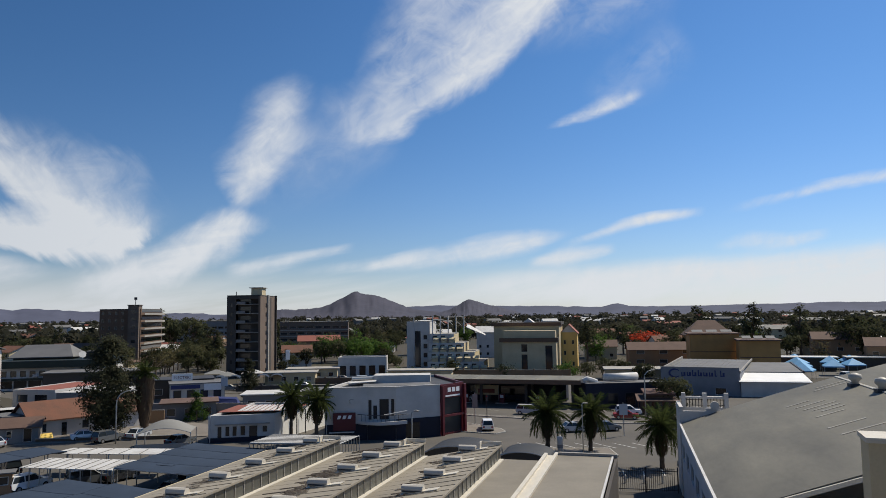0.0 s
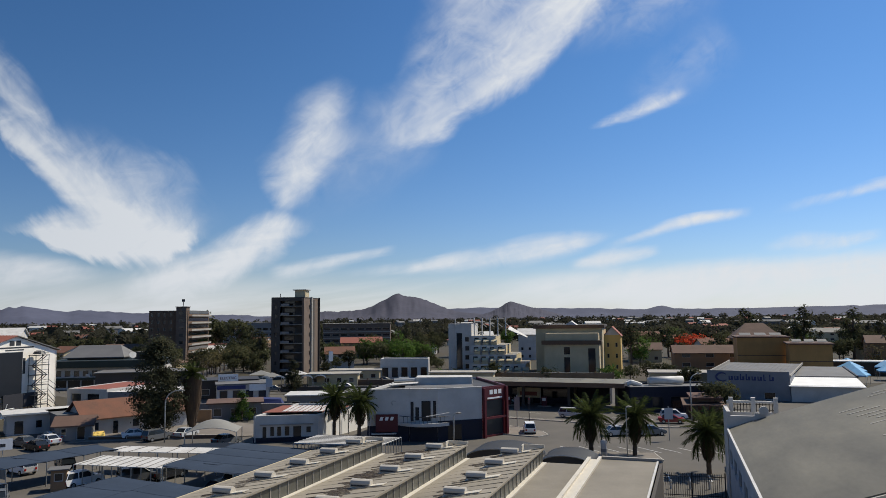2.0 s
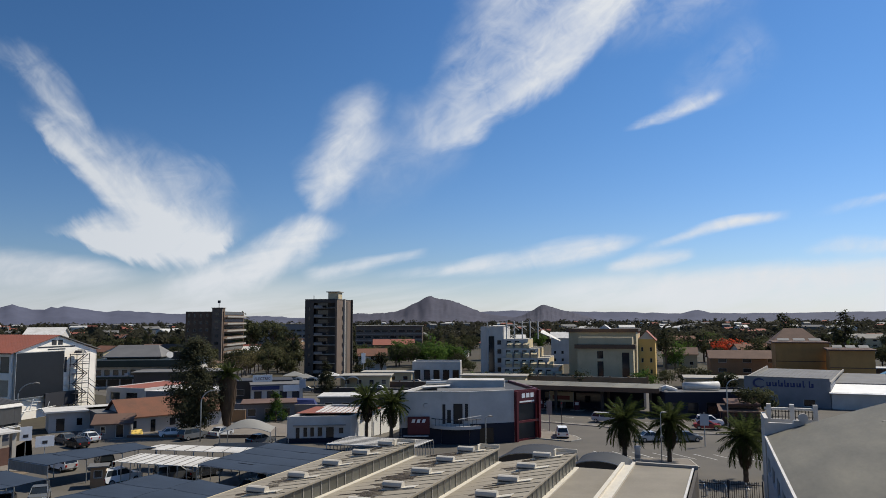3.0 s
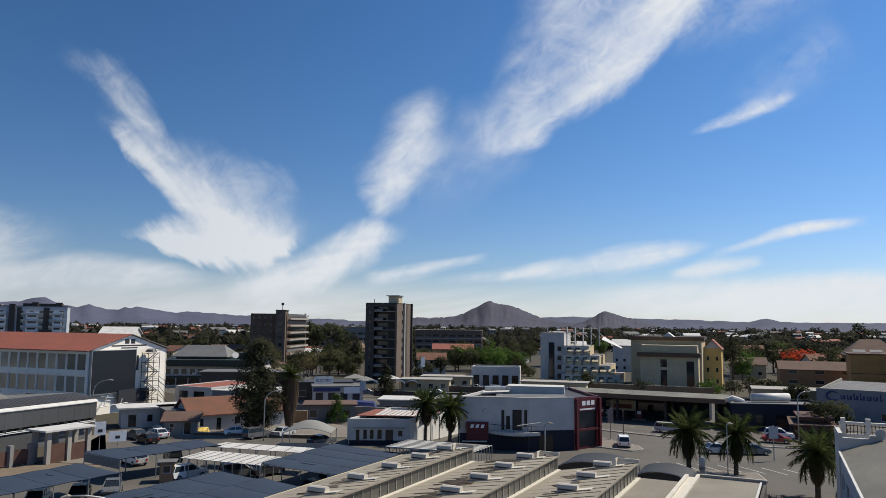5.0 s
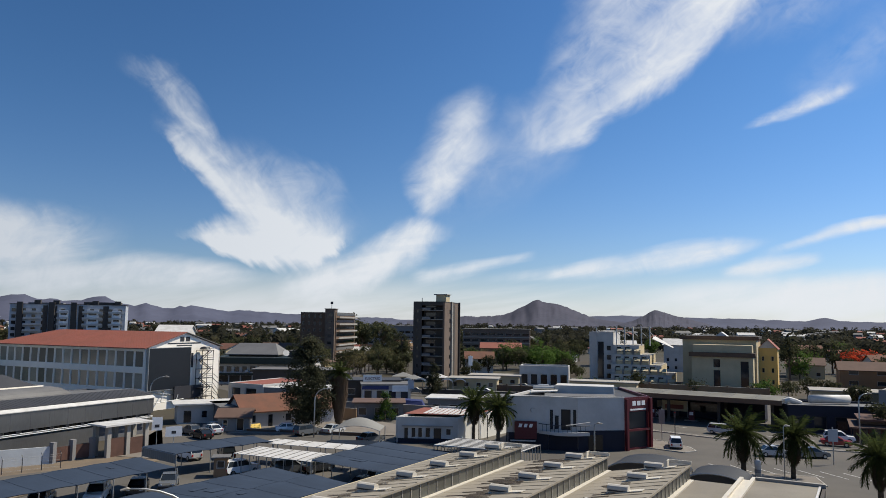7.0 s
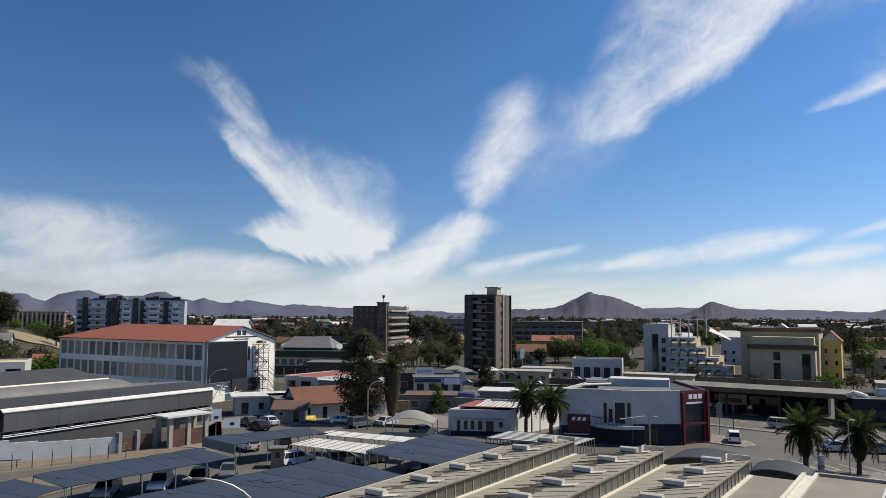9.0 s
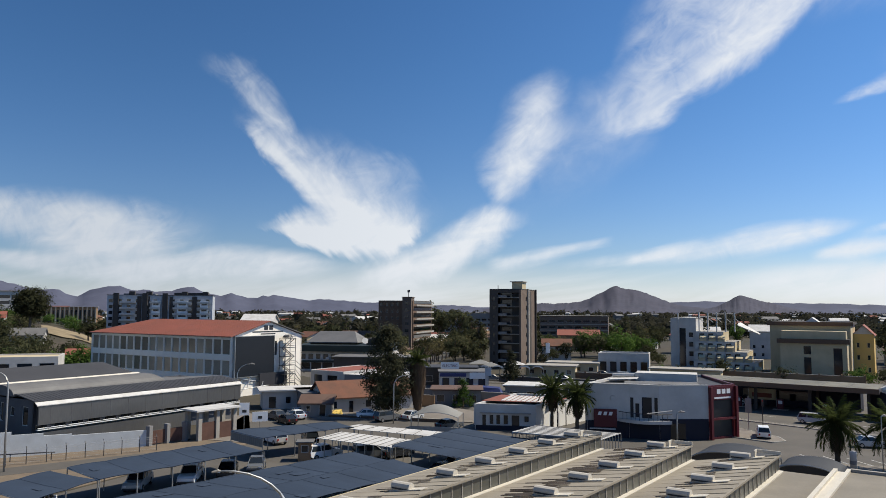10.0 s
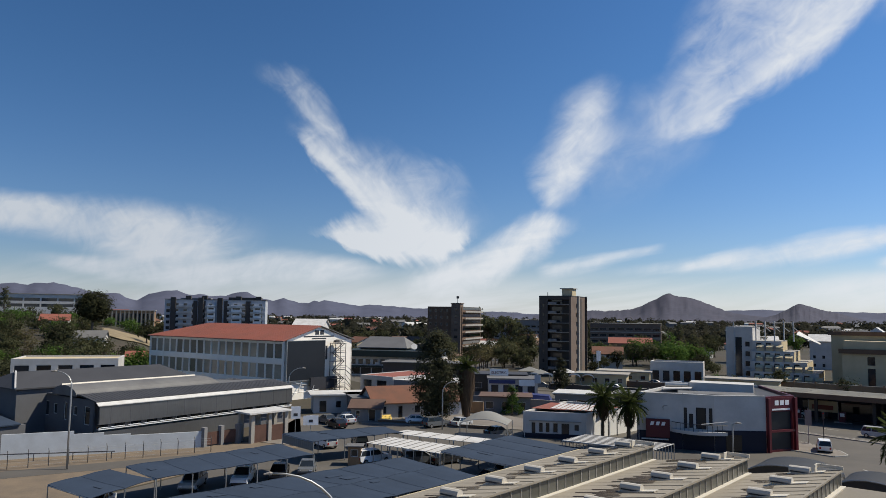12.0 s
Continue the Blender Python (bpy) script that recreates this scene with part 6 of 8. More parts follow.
def store():
    th = thing("store_building", "grey building-supply store with plain blue marks on its sign wall", "store", 47.5, 160.5, 0, -28)
    shell(th, 16, 26, 4.9, M["signgrey"], M["glass"], [(11, 13.2, 0.2, 2.6)], [], [], None, M["white"], 0.0)
    part("roof", MB().slab([(0.1, 0.4, 5.0), (15.9, 0.4, 5.0), (15.9, 26, 6.0), (0.1, 26, 6.0)], 0.15), M["greyroof"], th, "grey-brown sheet roof")
    for i in range(15):
        part("roof_rib", MB().slab([(0.8 + i, 0.5, 5.04), (0.86 + i, 0.5, 5.04), (0.86 + i, 26, 6.04), (0.8 + i, 26, 6.04)], 0.04), M["greyroof"], th)
    part("gable_trim", MB().slab([(-0.15, 0, 5.6), (0.1, 0, 5.6), (0.1, 26, 6.6), (-0.15, 26, 6.6)], 0.7), M["concrete"], th, "pale sloping gable edge")
    part("gable_trim", MB().slab([(15.9, 0, 5.3), (16.15, 0, 5.3), (16.15, 26, 6.3), (15.9, 26, 6.3)], 0.4), M["concrete"], th)
    s = part("sign_panel", MB().box(-0.1, 15.9, -0.14, -0.02, 1.6, 5.85), M["signgrey"], th, "grey sign wall with plain blue marks")
    part("coping", MB().box(-0.15, 15.95, -0.2, 0.1, 5.85, 5.95), M["concrete"], s)
    part("letter_mark", MB(pose(2.9, -0.15, 4.55, 90, 0, 0)).tube([(1.15 * math.cos(a), 0.85 * math.sin(a), 0.0) for a in [0.7 + 4.9 * i / 16 for i in range(17)]], [0.08 + 0.14 * math.sin(math.pi * i / 16) for i in range(17)], 6), M["blueink"], s)
    for i in range(8):
        x = 4.25 + i * 1.13
        tall = i in (2, 3, 6, 7)
        part("letter_mark", MB().box(x, x + 0.22, -0.2, -0.14, 4.0, 5.3 if tall else 4.85).box(x + 0.22, x + (0.45 if i == 6 else 0.85), -0.2, -0.14, 4.0, 4.24).box(x + 0.45, x + (0.5 if i == 6 else 0.85), -0.2, -0.14, 4.24, 4.8), M["blueink"], s)
    part("side_block", MB().box(16.0, 19.5, 0.5, 6, 0, 3.0), M["signgrey"], th, "lower grey side block")
    w2 = thing("store_wing", "white side wing of the store under a long pale roof", "store", 61.6, 152.6, 0, -16)
    shell(w2, 13, 24, 3.3, M["white"], M["glass"], [], [], [], None, M["white"], 0.0)
    part("roof", MB().slab([(-0.4, -0.6, 3.2), (13.4, -0.6, 3.2), (13.4, 9, 4.3), (-0.4, 9, 4.3)], 0.12), M["brightwhite"], w2, "white sheet roof slope")
    part("roof", MB().slab([(-0.4, 9, 4.5), (13.4, 9, 4.5), (13.4, 24.4, 5.5), (-0.4, 24.4, 5.5)], 0.25), M["greyroof"], w2, "grey-brown upper roof slope")
    part("roof_edge", MB().slab([(13.4, 9, 4.7), (13.8, 9, 4.7), (13.8, 24.4, 5.7), (13.4, 24.4, 5.7)], 0.5), M["blacksteel"], w2)


store()


def flat_houses():
    for az0, az1, az2, dist, rz, h, lab in [(-18.6, -22.0, -22.6, 232, -14, 10.8, "flat-roofed tan brick house with a dark cornice"), (-22.0, -24.7, -25.4, 218, -18, 9.4, "lower tan brick house with a flat roof")]:
        x, y, w, d = bearing_box(az0, az1, az2, dist, rz)
        th = thing("house", lab, "house", x, y, 0, rz)
        shell(th, w, 14, h, M["gold"], M["glass"], rows_of(w, 4, 0.2, [1.0], 1.4), [], [], M["brownroof"], M["tan"], 0.0, over=0.5, slab=0.35)
        part("string_course", MB().box(-0.05, w + 0.05, -0.08, 0, h * 0.52, h * 0.52 + 0.2), M["brownroof"], th)
        for i in range(3):
            part("roof_panel", MB().slab([(1 + i * w * 0.3, 3, h + 0.7), (1 + (i + 0.75) * w * 0.3, 3, h + 0.7), (1 + (i + 0.75) * w * 0.3, 6, h + 1.3), (1 + i * w * 0.3, 6, h + 1.3)], 0.1), M["greyroof"], th)
    x, y, w, d = bearing_box(-18.4, -21.6, -22, 262, -12)
    th = thing("house", "tan house with a steep brown hipped roof", "house", x, y, 0, -12)
    shell(th, w, 14, 10.0, M["gold"], M["glass"], [], [], [], None, None, 0.0)
    gable_roof(th, w, 14, 10.0, 4.6, M["brownroof"], 0.5, hip=5.0)
    fence = thing("wall", "low wall with a row of pale balusters", "wall", 66, 210, 0, -14)
    part("base", MB().box(0, 24, 0, 0.3, 0, 3.0), M["brownbrick"], fence)
    bal = MB().tube([(0, 0.15, 3.0), (0, 0.15, 3.3), (0, 0.15, 3.8)], [0.1, 0.2, 0.1], 6).mesh("baluster", M["cream"])
    for i in range(30):
        b = part("baluster", bal, M["cream"], fence)
        b.location.x = 0.4 + i * 0.8
    for k, (x, y) in enumerate([(108, 226), (101.5, 211), (96, 198), (91, 186), (112, 213), (105, 198), (120, 217), (112.5, 202)]):
        t = thing("market_tent", "light blue and white peaked tent", "tent", x, y, 0, 25 + 9 * k, group="blue tents beside the store")
        n = 5.0
        part("roof", MB().add([(-n / 2, -n / 2, 2.6), (n / 2, -n / 2, 2.6), (n / 2, n / 2, 2.6), (-n / 2, n / 2, 2.6), (0, 0, 4.3), (-n / 2, -n / 2, 2.3), (n / 2, -n / 2, 2.3), (n / 2, n / 2, 2.3), (-n / 2, n / 2, 2.3)],
                              [(0, 1, 4), (1, 2, 4), (2, 3, 4), (3, 0, 4), (5, 6, 1, 0), (6, 7, 2, 1), (7, 8, 3, 2), (8, 5, 0, 3)]), M["bluecloth"], t)
        for a in (-2.4, 2.4):
            for b in (-2.4, 2.4):
                part("pole", MB().rod((a, b, 0), (a, b, 2.6), 0.05, 5), M["steel"], t)
    sh = thing("market_shed", "long low shed with a pale flat roof", "shed", 92, 222, 0, -20)
    shell(sh, 24, 6, 3.6, M["darkconc"], M["glass"], [], [], [], M["whitemetal"], None, 0.0, over=0.6)
    sh = thing("market_shed", "long low shed with a pale flat roof", "shed", 118, 214, 0, -20)
    shell(sh, 24, 6, 3.6, M["darkconc"], M["glass"], [], [], [], M["whitemetal"], None, 0.0, over=0.6)
    sg = thing("sign_board", "long pale board with unreadable print", "sign", 112, 186, 0, -20)
    part("panel", MB().box(0, 13, 0, 0.12, 2.2, 3.6), M["cream"], sg)
    part("print", MB().box(0.8, 12, -0.012, 0, 2.7, 3.1), M["ink"], sg)
    for a in (0.2, 6.5, 12.8):
        part("post", MB().rod((a, 0.2, 0), (a, 0.2, 2.4), 0.08), M["steel"], sg)


flat_houses()


def left_far_blocks():
    # grey and white apartment block on the rise behind the showroom
    x, y, w, d = bearing_box(44.9, 37.7, 37.2, 440, 32)
    th = thing("apartment_block", "grey and white five-storey apartment block", "apartment block", x, y, 0, 32)
    h = 25.2
    op = []
    for k in range(12):
        for i in range(5):
            a = w * (k + 0.18) / 12
            op.append((a, a + w * 0.038, h - 4.2 - 3.3 * i, h - 2.2 - 3.3 * i))
    shell(th, w, 14, h, M["bluewall"], M["glass"], op, [], [], M["darkroof"], M["white"], 0.0, over=0.3)
    for k in (0.06, 0.33, 0.52):
        part("tower_bay", MB().box(w * k, w * (k + 0.05), -1.2, 0, 0, h + 1.2), M["darkconc"], th)
    for i in range(5):
        for a, b in ((0.12, 0.27), (0.40, 0.50), (0.62, 0.80), (0.85, 0.98)):
            z = h - 4.6 - 3.3 * i
            bl = part("balcony", MB().box(w * a, w * b, -1.6, 0, z, z + 0.2), M["white"], th)
            part("balcony_front", MB().box(w * a, w * b, -1.65, -1.5, z + 0.2, z + 1.1), M["white"], bl)
    part("penthouse", MB().box(w * 0.62, w * 0.95, 3, 10, h, h + 1.6), M["darkconc"], th)
    part("penthouse", MB().box(w * 0.14, w * 0.44, 3, 10, h, h + 1.0), M["greywall"], th)
    for a, b, z0 in ((0.28, 0.32, 6), (0.585, 0.62, 4), (0.80, 0.85, 8), (0.385, 0.40, 5)):
        part("recess_strip", MB().box(w * a, w * b, -0.25, -0.05, z0, h - 0.6), M["darkconc"], th, "dark recessed window strip")
    for a, b in ((0.42, 0.50), (0.66, 0.76), (0.88, 0.96)):
        part("white_bay", MB().box(w * a, w * b, -1.0, -0.05, 6, h - 3.0), M["brightwhite"], th, "white projecting bay")
        for i in range(4):
            part("bay_window", MB().box(w * a + 0.8, w * b - 0.8, -1.06, -1.0, h - 5.6 - 3.3 * i, h - 4.2 - 3.3 * i), M["glass"], th)
    for k in (0.2, 0.36, 0.7, 0.9):
        part("roof_pergola", MB().box(w * k, w * k + 3.0, 0.5, 3, h + 0.3, h + 2.2), M["darkconc"], th)
    x, y, w, d = bearing_box(49.5, 45.6, 45, 400, 42)
    th = thing("office_building", "long brown office block with vertical fins", "office building", x, y, 0, 42)
    shell(th, w, 14, 18.3, M["tan"], M["glass"], rows_of(w, 14, 0.55, [11.0], 6.0), [], [], M["concrete"], M["concrete"], 0.0, over=0.5)
    for i in range(15):
        part("fin", MB().box(w * i / 14 - 0.2, w * i / 14 + 0.2, -0.7, 0, 6, 18.3), M["concrete"], th)
    x, y, w, d = bearing_box(56, 49.8, 49.2, 430, 45)
    th = thing("office_building", "pale flat-roofed office with ribbon windows", "office building", x, y, 0, 45)
    shell(th, w, 14, 26.3, M["white"], M["glass"], rows_of(w, 6, 0.92, [19.6, 22.6], 1.7), [], [], M["concrete"], M["concrete"], 0.0, over=0.6)
    # long green-grey hall and low shops behind the trees
    x, y, w, d = bearing_box(31.2, 24.3, 23.5, 212, 14)
    th = thing("commercial_building", "long green-grey hall with a ribbon of windows", "commercial building", x, y, 0, 14)
    shell(th, w, 16, 7.2, M["white"], M["glass"], rows_of(w, 12, 0.62, [3.4], 1.5) + rows_of(w, 8, 0.90, [0.5], 1.9), [], [], None, M["blacksteel"], 0.0)
    part("roof", MB().box(-1.2, w + 1.2, -1.6, 17, 7.2, 7.5), M["greenmetal"], th, "dark green flat roof")
    part("fascia", MB().box(-1.2, w + 1.2, -1.8, -1.6, 5.7, 7.6), M["greenmetal"], th, "broad dark green fascia")
    part("fascia", MB().box(-0.4, w + 0.4, -1.0, -0.8, 2.5, 3.1), M["greenmetal"], th)
    part("fascia_edge", MB().box(-1.2, w + 1.2, -1.85, -1.8, 7.45, 7.6), M["concrete"], th)
    part("upper_roof", MB().slab([(1, 3, 8.2), (w * 0.62, 3, 8.2), (w * 0.52, 11, 11.2), (3, 11, 11.2)], 0.2), M["shedwall"], th, "grey-green pitched hall roof")
    part("upper_roof", MB().slab([(w * 0.62, 3, 8.2), (w * 0.70, 12, 8.2), (w * 0.52, 11, 11.2)], 0.2), M["greyroof"], th)
    part("upper_wall", MB().box(2, w * 0.6, 4, 12, 7.5, 8.2).box(w * 0.72, w * 0.92, 3, 9, 7.5, 9.4), M["darkconc"], th)
    for k in (0.30, 0.45, 0.47, 0.62, 0.66):
        part("air_unit", MB().box(w * k, w * k + 1.0, -0.75, -0.05, 3.3, 4.0), M["whitemetal"], th, "white air conditioner")
    dish = part("satellite_dish", MB(pose(w * 0.72, 1.0, 8.6, 60, 0, 20)).tube([(0, 0, 0), (0, 0, 0.2), (0, 0, 0.35)], [0.15, 0.7, 0.95], 14), M["whitemetal"], th, "white satellite dish")
    part("dish_mast", MB().rod((w * 0.72, 1.0, 7.4), (w * 0.72, 1.0, 8.6), 0.06), M["steel"], dish)
    th = poly_building("shop_building", "low white shop with a red sheet roof", "shop", [(-84, 143.5), (-74.5, 141), (-70, 156), (-80, 160)], 4.4, M["white"], M["glass"], {0: [(1, 3.5, 2.0, 3.6), (5, 8, 2.0, 3.6)]}, M["redroof"], 0.12)
    th = poly_building("shop_building", "low pale shop with a white sheet roof", "shop", [(-74, 140), (-62, 139.5), (-60, 150), (-70, 155)], 4.0, M["white"], M["glass"], {}, M["whitemetal"], 0.1, walls={0: M["greywall"]})
    th = thing("house", "low white house with an orange tiled roof", "house", -66.5, 111.5, 0, 42)
    shell(th, 7.5, 9, 3.2, M["greywall"], M["glass"], [(1.0, 2.0, 1.0, 2.2)], [], [], M["greyroof"], M["white"], 0.0, over=0.3)
    th = thing("house", "long low white house with an orange tiled roof", "house", -62.2, 111.2, 0, 48)
    shell(th, 17, 8, 3.0, M["white"], M["glass"], [(1.2, 2.2, 0.9, 2.1), (4.4, 5.2, 0.1, 2.1), (7.5, 8.5, 0.9, 2.1), (10, 11, 0.9, 2.1)], [], [], None, M["ink"], 0.0)
    gable_roof(th, 17, 8, 3.0, 2.3, M["brickroof"], 0.5)
    part("yellow_board", MB().slab([(0.6, -1.2, 0.9), (2.6, -1.2, 0.9), (2.6, -1.9, 0.05), (0.6, -1.9, 0.05)], 0.05), M["yellowsign"], th)
    th = thing("house", "small porch house with a dark tiled roof", "house", -64.6, 107.4, 0, 20)
    shell(th, 5.0, 5.0, 2.5, M["greywall"], M["glass"], [(0.8, 1.6, 0.8, 1.9), (3.0, 4.2, 0.1, 2.1)], [], [], None, M["white"], 0.0)
    gable_roof(th, 5.0, 5.0, 2.5, 1.0, M["brownroof"], 0.5)
    th = thing("shop_building", "low white gatehouse with a flat slab roof", "shop", -75.5, 112.5, 0, 38)
    shell(th, 13, 6, 3.2, M["white"], M["glass"], [(1, 2.4, 0.1, 2.3), (4, 5, 0.9, 2.2), (7, 8.2, 0.9, 2.2), (10.0, 11, 1.4, 2.2)], [], [], M["whitemetal"], M["white"], 0.0, over=0.7)
    th = thing("shop_building", "electrical shop with blue trim and a white sign board", "shop", -58.5, 157.5, 0, 22)
    shell(th, 11, 9, 3.6, M["white"], M["glass"], rows_of(11, 4, 0.6, [0.6], 1.8), [], [], M["greyroof"], M["blueink"], 0.0, over=0.3)
    part("sign_board", MB().box(0.2, 4.4, -0.5, -0.38, 4.5, 6.0), M["brightwhite"], th, "white board lettered in red")
    curve = bpy.data.curves.new("sign_text", "FONT")
    curve.body, curve.size, curve.extrude, curve.align_x = "ELECTRIC", 0.80, 0.01, "CENTER"
    curve.materials.append(M["redsign"])
    t = new("sign_text", curve)
    t.parent = th
    t.matrix_basis = pose(2.3, -0.53, 4.9, 90, 0, 0)
    part("blue_board", MB().box(0, 6, -0.6, -0.4, 2.7, 3.5), M["blueink"], th)
    part("white_board", MB().box(6.8, 10.4, -0.4, -0.3, 2.2, 3.6), M["signwhite"], th)
    th = thing("shop_building", "low white building with dark shopfronts", "shop", -30.5, 212, 0, 2)
    shell(th, 14, 8, 5.6, M["white"], M["glass"], rows_of(14, 5, 0.7, [0.5], 3.0), [], [], M["greyroof"], M["white"], 0.3)
    for x, y, w, d, rz, lab in [(-47, 193, 13, 7, 5, "low flat shed with a white roof"), (-15, 196, 17, 6, -6, "low flat shed with a white roof"), (-44, 206, 14, 7, 4, "low dark lean-to with a pale roof"), (38, 172, 18, 8, -10, "long low building with a white roof")]:
        th = thing("shed", lab, "shed", x, y, 0, rz)
        shell(th, w, d, 3.0 + (1.4 if x > 30 else 0), M["cream"], M["glass"], rows_of(w, 4, 0.4, [0.9], 1.2), [], [], M["concrete"], M["white"], 0.0, over=0.5)


left_far_blocks()


# ---------------- palms and trees ----------------
def frond_mesh(length, droop, seed, name):
    rs = random.Random(seed)
    mb = MB()
    n = 10
    pts = []
    for i in range(n + 1):
        t = i / n
        pts.append((length * t * (1 - 0.18 * droop * t), 0.0, length * (0.20 * t - droop * 0.62 * t * t)))
    mb.tube(pts, [0.05 * (1 - 0.8 * i / n) for i in range(n + 1)], 4)
    k = 30
    for i in range(k):
        t = 0.10 + 0.9 * i / k
        j = min(int(t * n), n - 1)
        f = t * n - j
        p = [pts[j][a] + (pts[j + 1][a] - pts[j][a]) * f for a in range(3)]
        ln = 0.75 * math.sin(math.pi * (0.12 + 0.80 * t)) + 0.12
        for s in (-1, 1):
            a = rs.uniform(0.5, 0.8)
            q = (p[0] + ln * (1 - a) * 1.2, p[1] + s * ln * a, p[2] - ln * rs.uniform(0.15, 0.5) * (0.6 + droop))
            w = 0.055
            mb.add([(p[0] - w, p[1], p[2]), (p[0] + w, p[1], p[2]), (q[0] + 0.01, q[1], q[2]), (q[0] - 0.02, q[1], q[2])], [(0, 1, 2, 3)])
    return mb.mesh(name, M["frond"])


FRONDS = [frond_mesh(3.7, d, i, "frond") for i, d in enumerate((0.35, 0.7, 1.05, 1.4))]
DEADF = frond_mesh(2.6, 1.7, 9, "dead_frond")
DEADF.materials[0] = M["skirt"]


def palm(x, y, top, label, seed, size=1.0, lean=0.0, slim=1.0):
    rs = random.Random(seed)
    th = thing("palm_tree", label, "palm tree", x, y, 0, rs.uniform(0, 360), group="palms by the street")
    hub = top - 3.5 * size
    n = 14
    path = [(lean * (i / n) ** 2, 0, hub * i / n) for i in range(n + 1)]
    part("trunk", MB().tube(path, [slim * (0.42 - 0.14 * i / n + (0.05 if i % 2 else 0.0) + (0.16 if i > n - 3 else 0.0)) for i in range(n + 1)], 10), M["palmbark"], th)
    for i in range(46):
        f = i / 46
        el = 78 - 118 * f + rs.uniform(-7, 7)
        v = min(3, int(f * 4.2))
        fr = part("frond", FRONDS[v], M["frond"], th)
        k = size * rs.uniform(0.86, 1.06)
        fr.matrix_basis = Matrix.Translation((lean, 0, hub + 0.25 * (1 - f))) @ Euler((0, radians(-el * 0.75), radians(i * 137.5))).to_matrix().to_4x4() @ Matrix.Rotation(rs.uniform(-0.4, 0.4), 4, "X") @ Matrix.Diagonal((k, k, k, 1))
    for i in range(9):
        fr = part("dead_frond", DEADF, M["skirt"], th)
        fr.matrix_basis = Matrix.Translation((lean, 0, hub - 0.2)) @ Euler((0, radians(35), radians(i * 40 + rs.uniform(-10, 10)))).to_matrix().to_4x4()


palm(13.2, 95.0, 8.6, "date palm with a full dark green crown", 1, 1.04, 0.0, 0.72)
palm(18.8, 95.7, 8.3, "date palm with a full dark green crown", 2, 1.0, 0.15, 0.66)
palm(24.9, 85.2, 7.8, "date palm with yellowing lower fronds", 3, 0.94, 0.0, 0.66)
palm(-22.6, 109.0, 9.0, "slender date palm beside the white shop", 4, 0.9, 0.4, 0.6)
palm(-18.2, 105.0, 8.8, "date palm close to the restaurant wall", 5, 0.88, -0.2, 0.7)


def thatch_palm():
    th = thing("fan_palm", "tall fan palm with a thick skirt of dead fronds", "palm tree", -46.7, 115.0)
    rs = random.Random(8)
    part("trunk", MB().tube([(0, 0, 0), (0, 0, 3), (0, 0, 9.5)], [0.5, 0.42, 0.35], 10), M["palmbark"], th)
    sk = MB()
    for i in range(900):
        a, z = rs.uniform(0, 6.28), 1.8 + 7.0 * rs.random() ** 0.8
        r = 0.5 + 0.95 * min(1, (z - 1.2) / 5.0) * rs.uniform(0.75, 1.05)
        c, s = math.cos(a), math.sin(a)
        l = rs.uniform(0.6, 1.5)
        sk.add([(r * c - 0.08 * s, r * s + 0.08 * c, z), (r * c + 0.08 * s, r * s - 0.08 * c, z), (r * 0.92 * c + 0.05 * s, r * 0.92 * s - 0.05 * c, z - l), (r * 0.92 * c - 0.05 * s, r * 0.92 * s + 0.05 * c, z - l)], [(0, 1, 2, 3)])
    sk.tube([(0, 0, 1.6), (0, 0, 4), (0, 0, 7.5), (0, 0, 9.0)], [0.62, 1.0, 1.3, 0.9], 12)
    part("skirt", sk, M["skirt"], th, "brown skirt of dead fronds")
    for i in range(44):
        fr = part("frond", FRONDS[i % 3], M["frond"], th)
        fr.matrix_basis = Matrix.Translation((0, 0, 9.4)) @ Euler((0, radians(-65 + 95 * i / 44), radians(i * 137.5))).to_matrix().to_4x4() @ Matrix.Diagonal((0.7, 0.7, 0.7, 1))


thatch_palm()


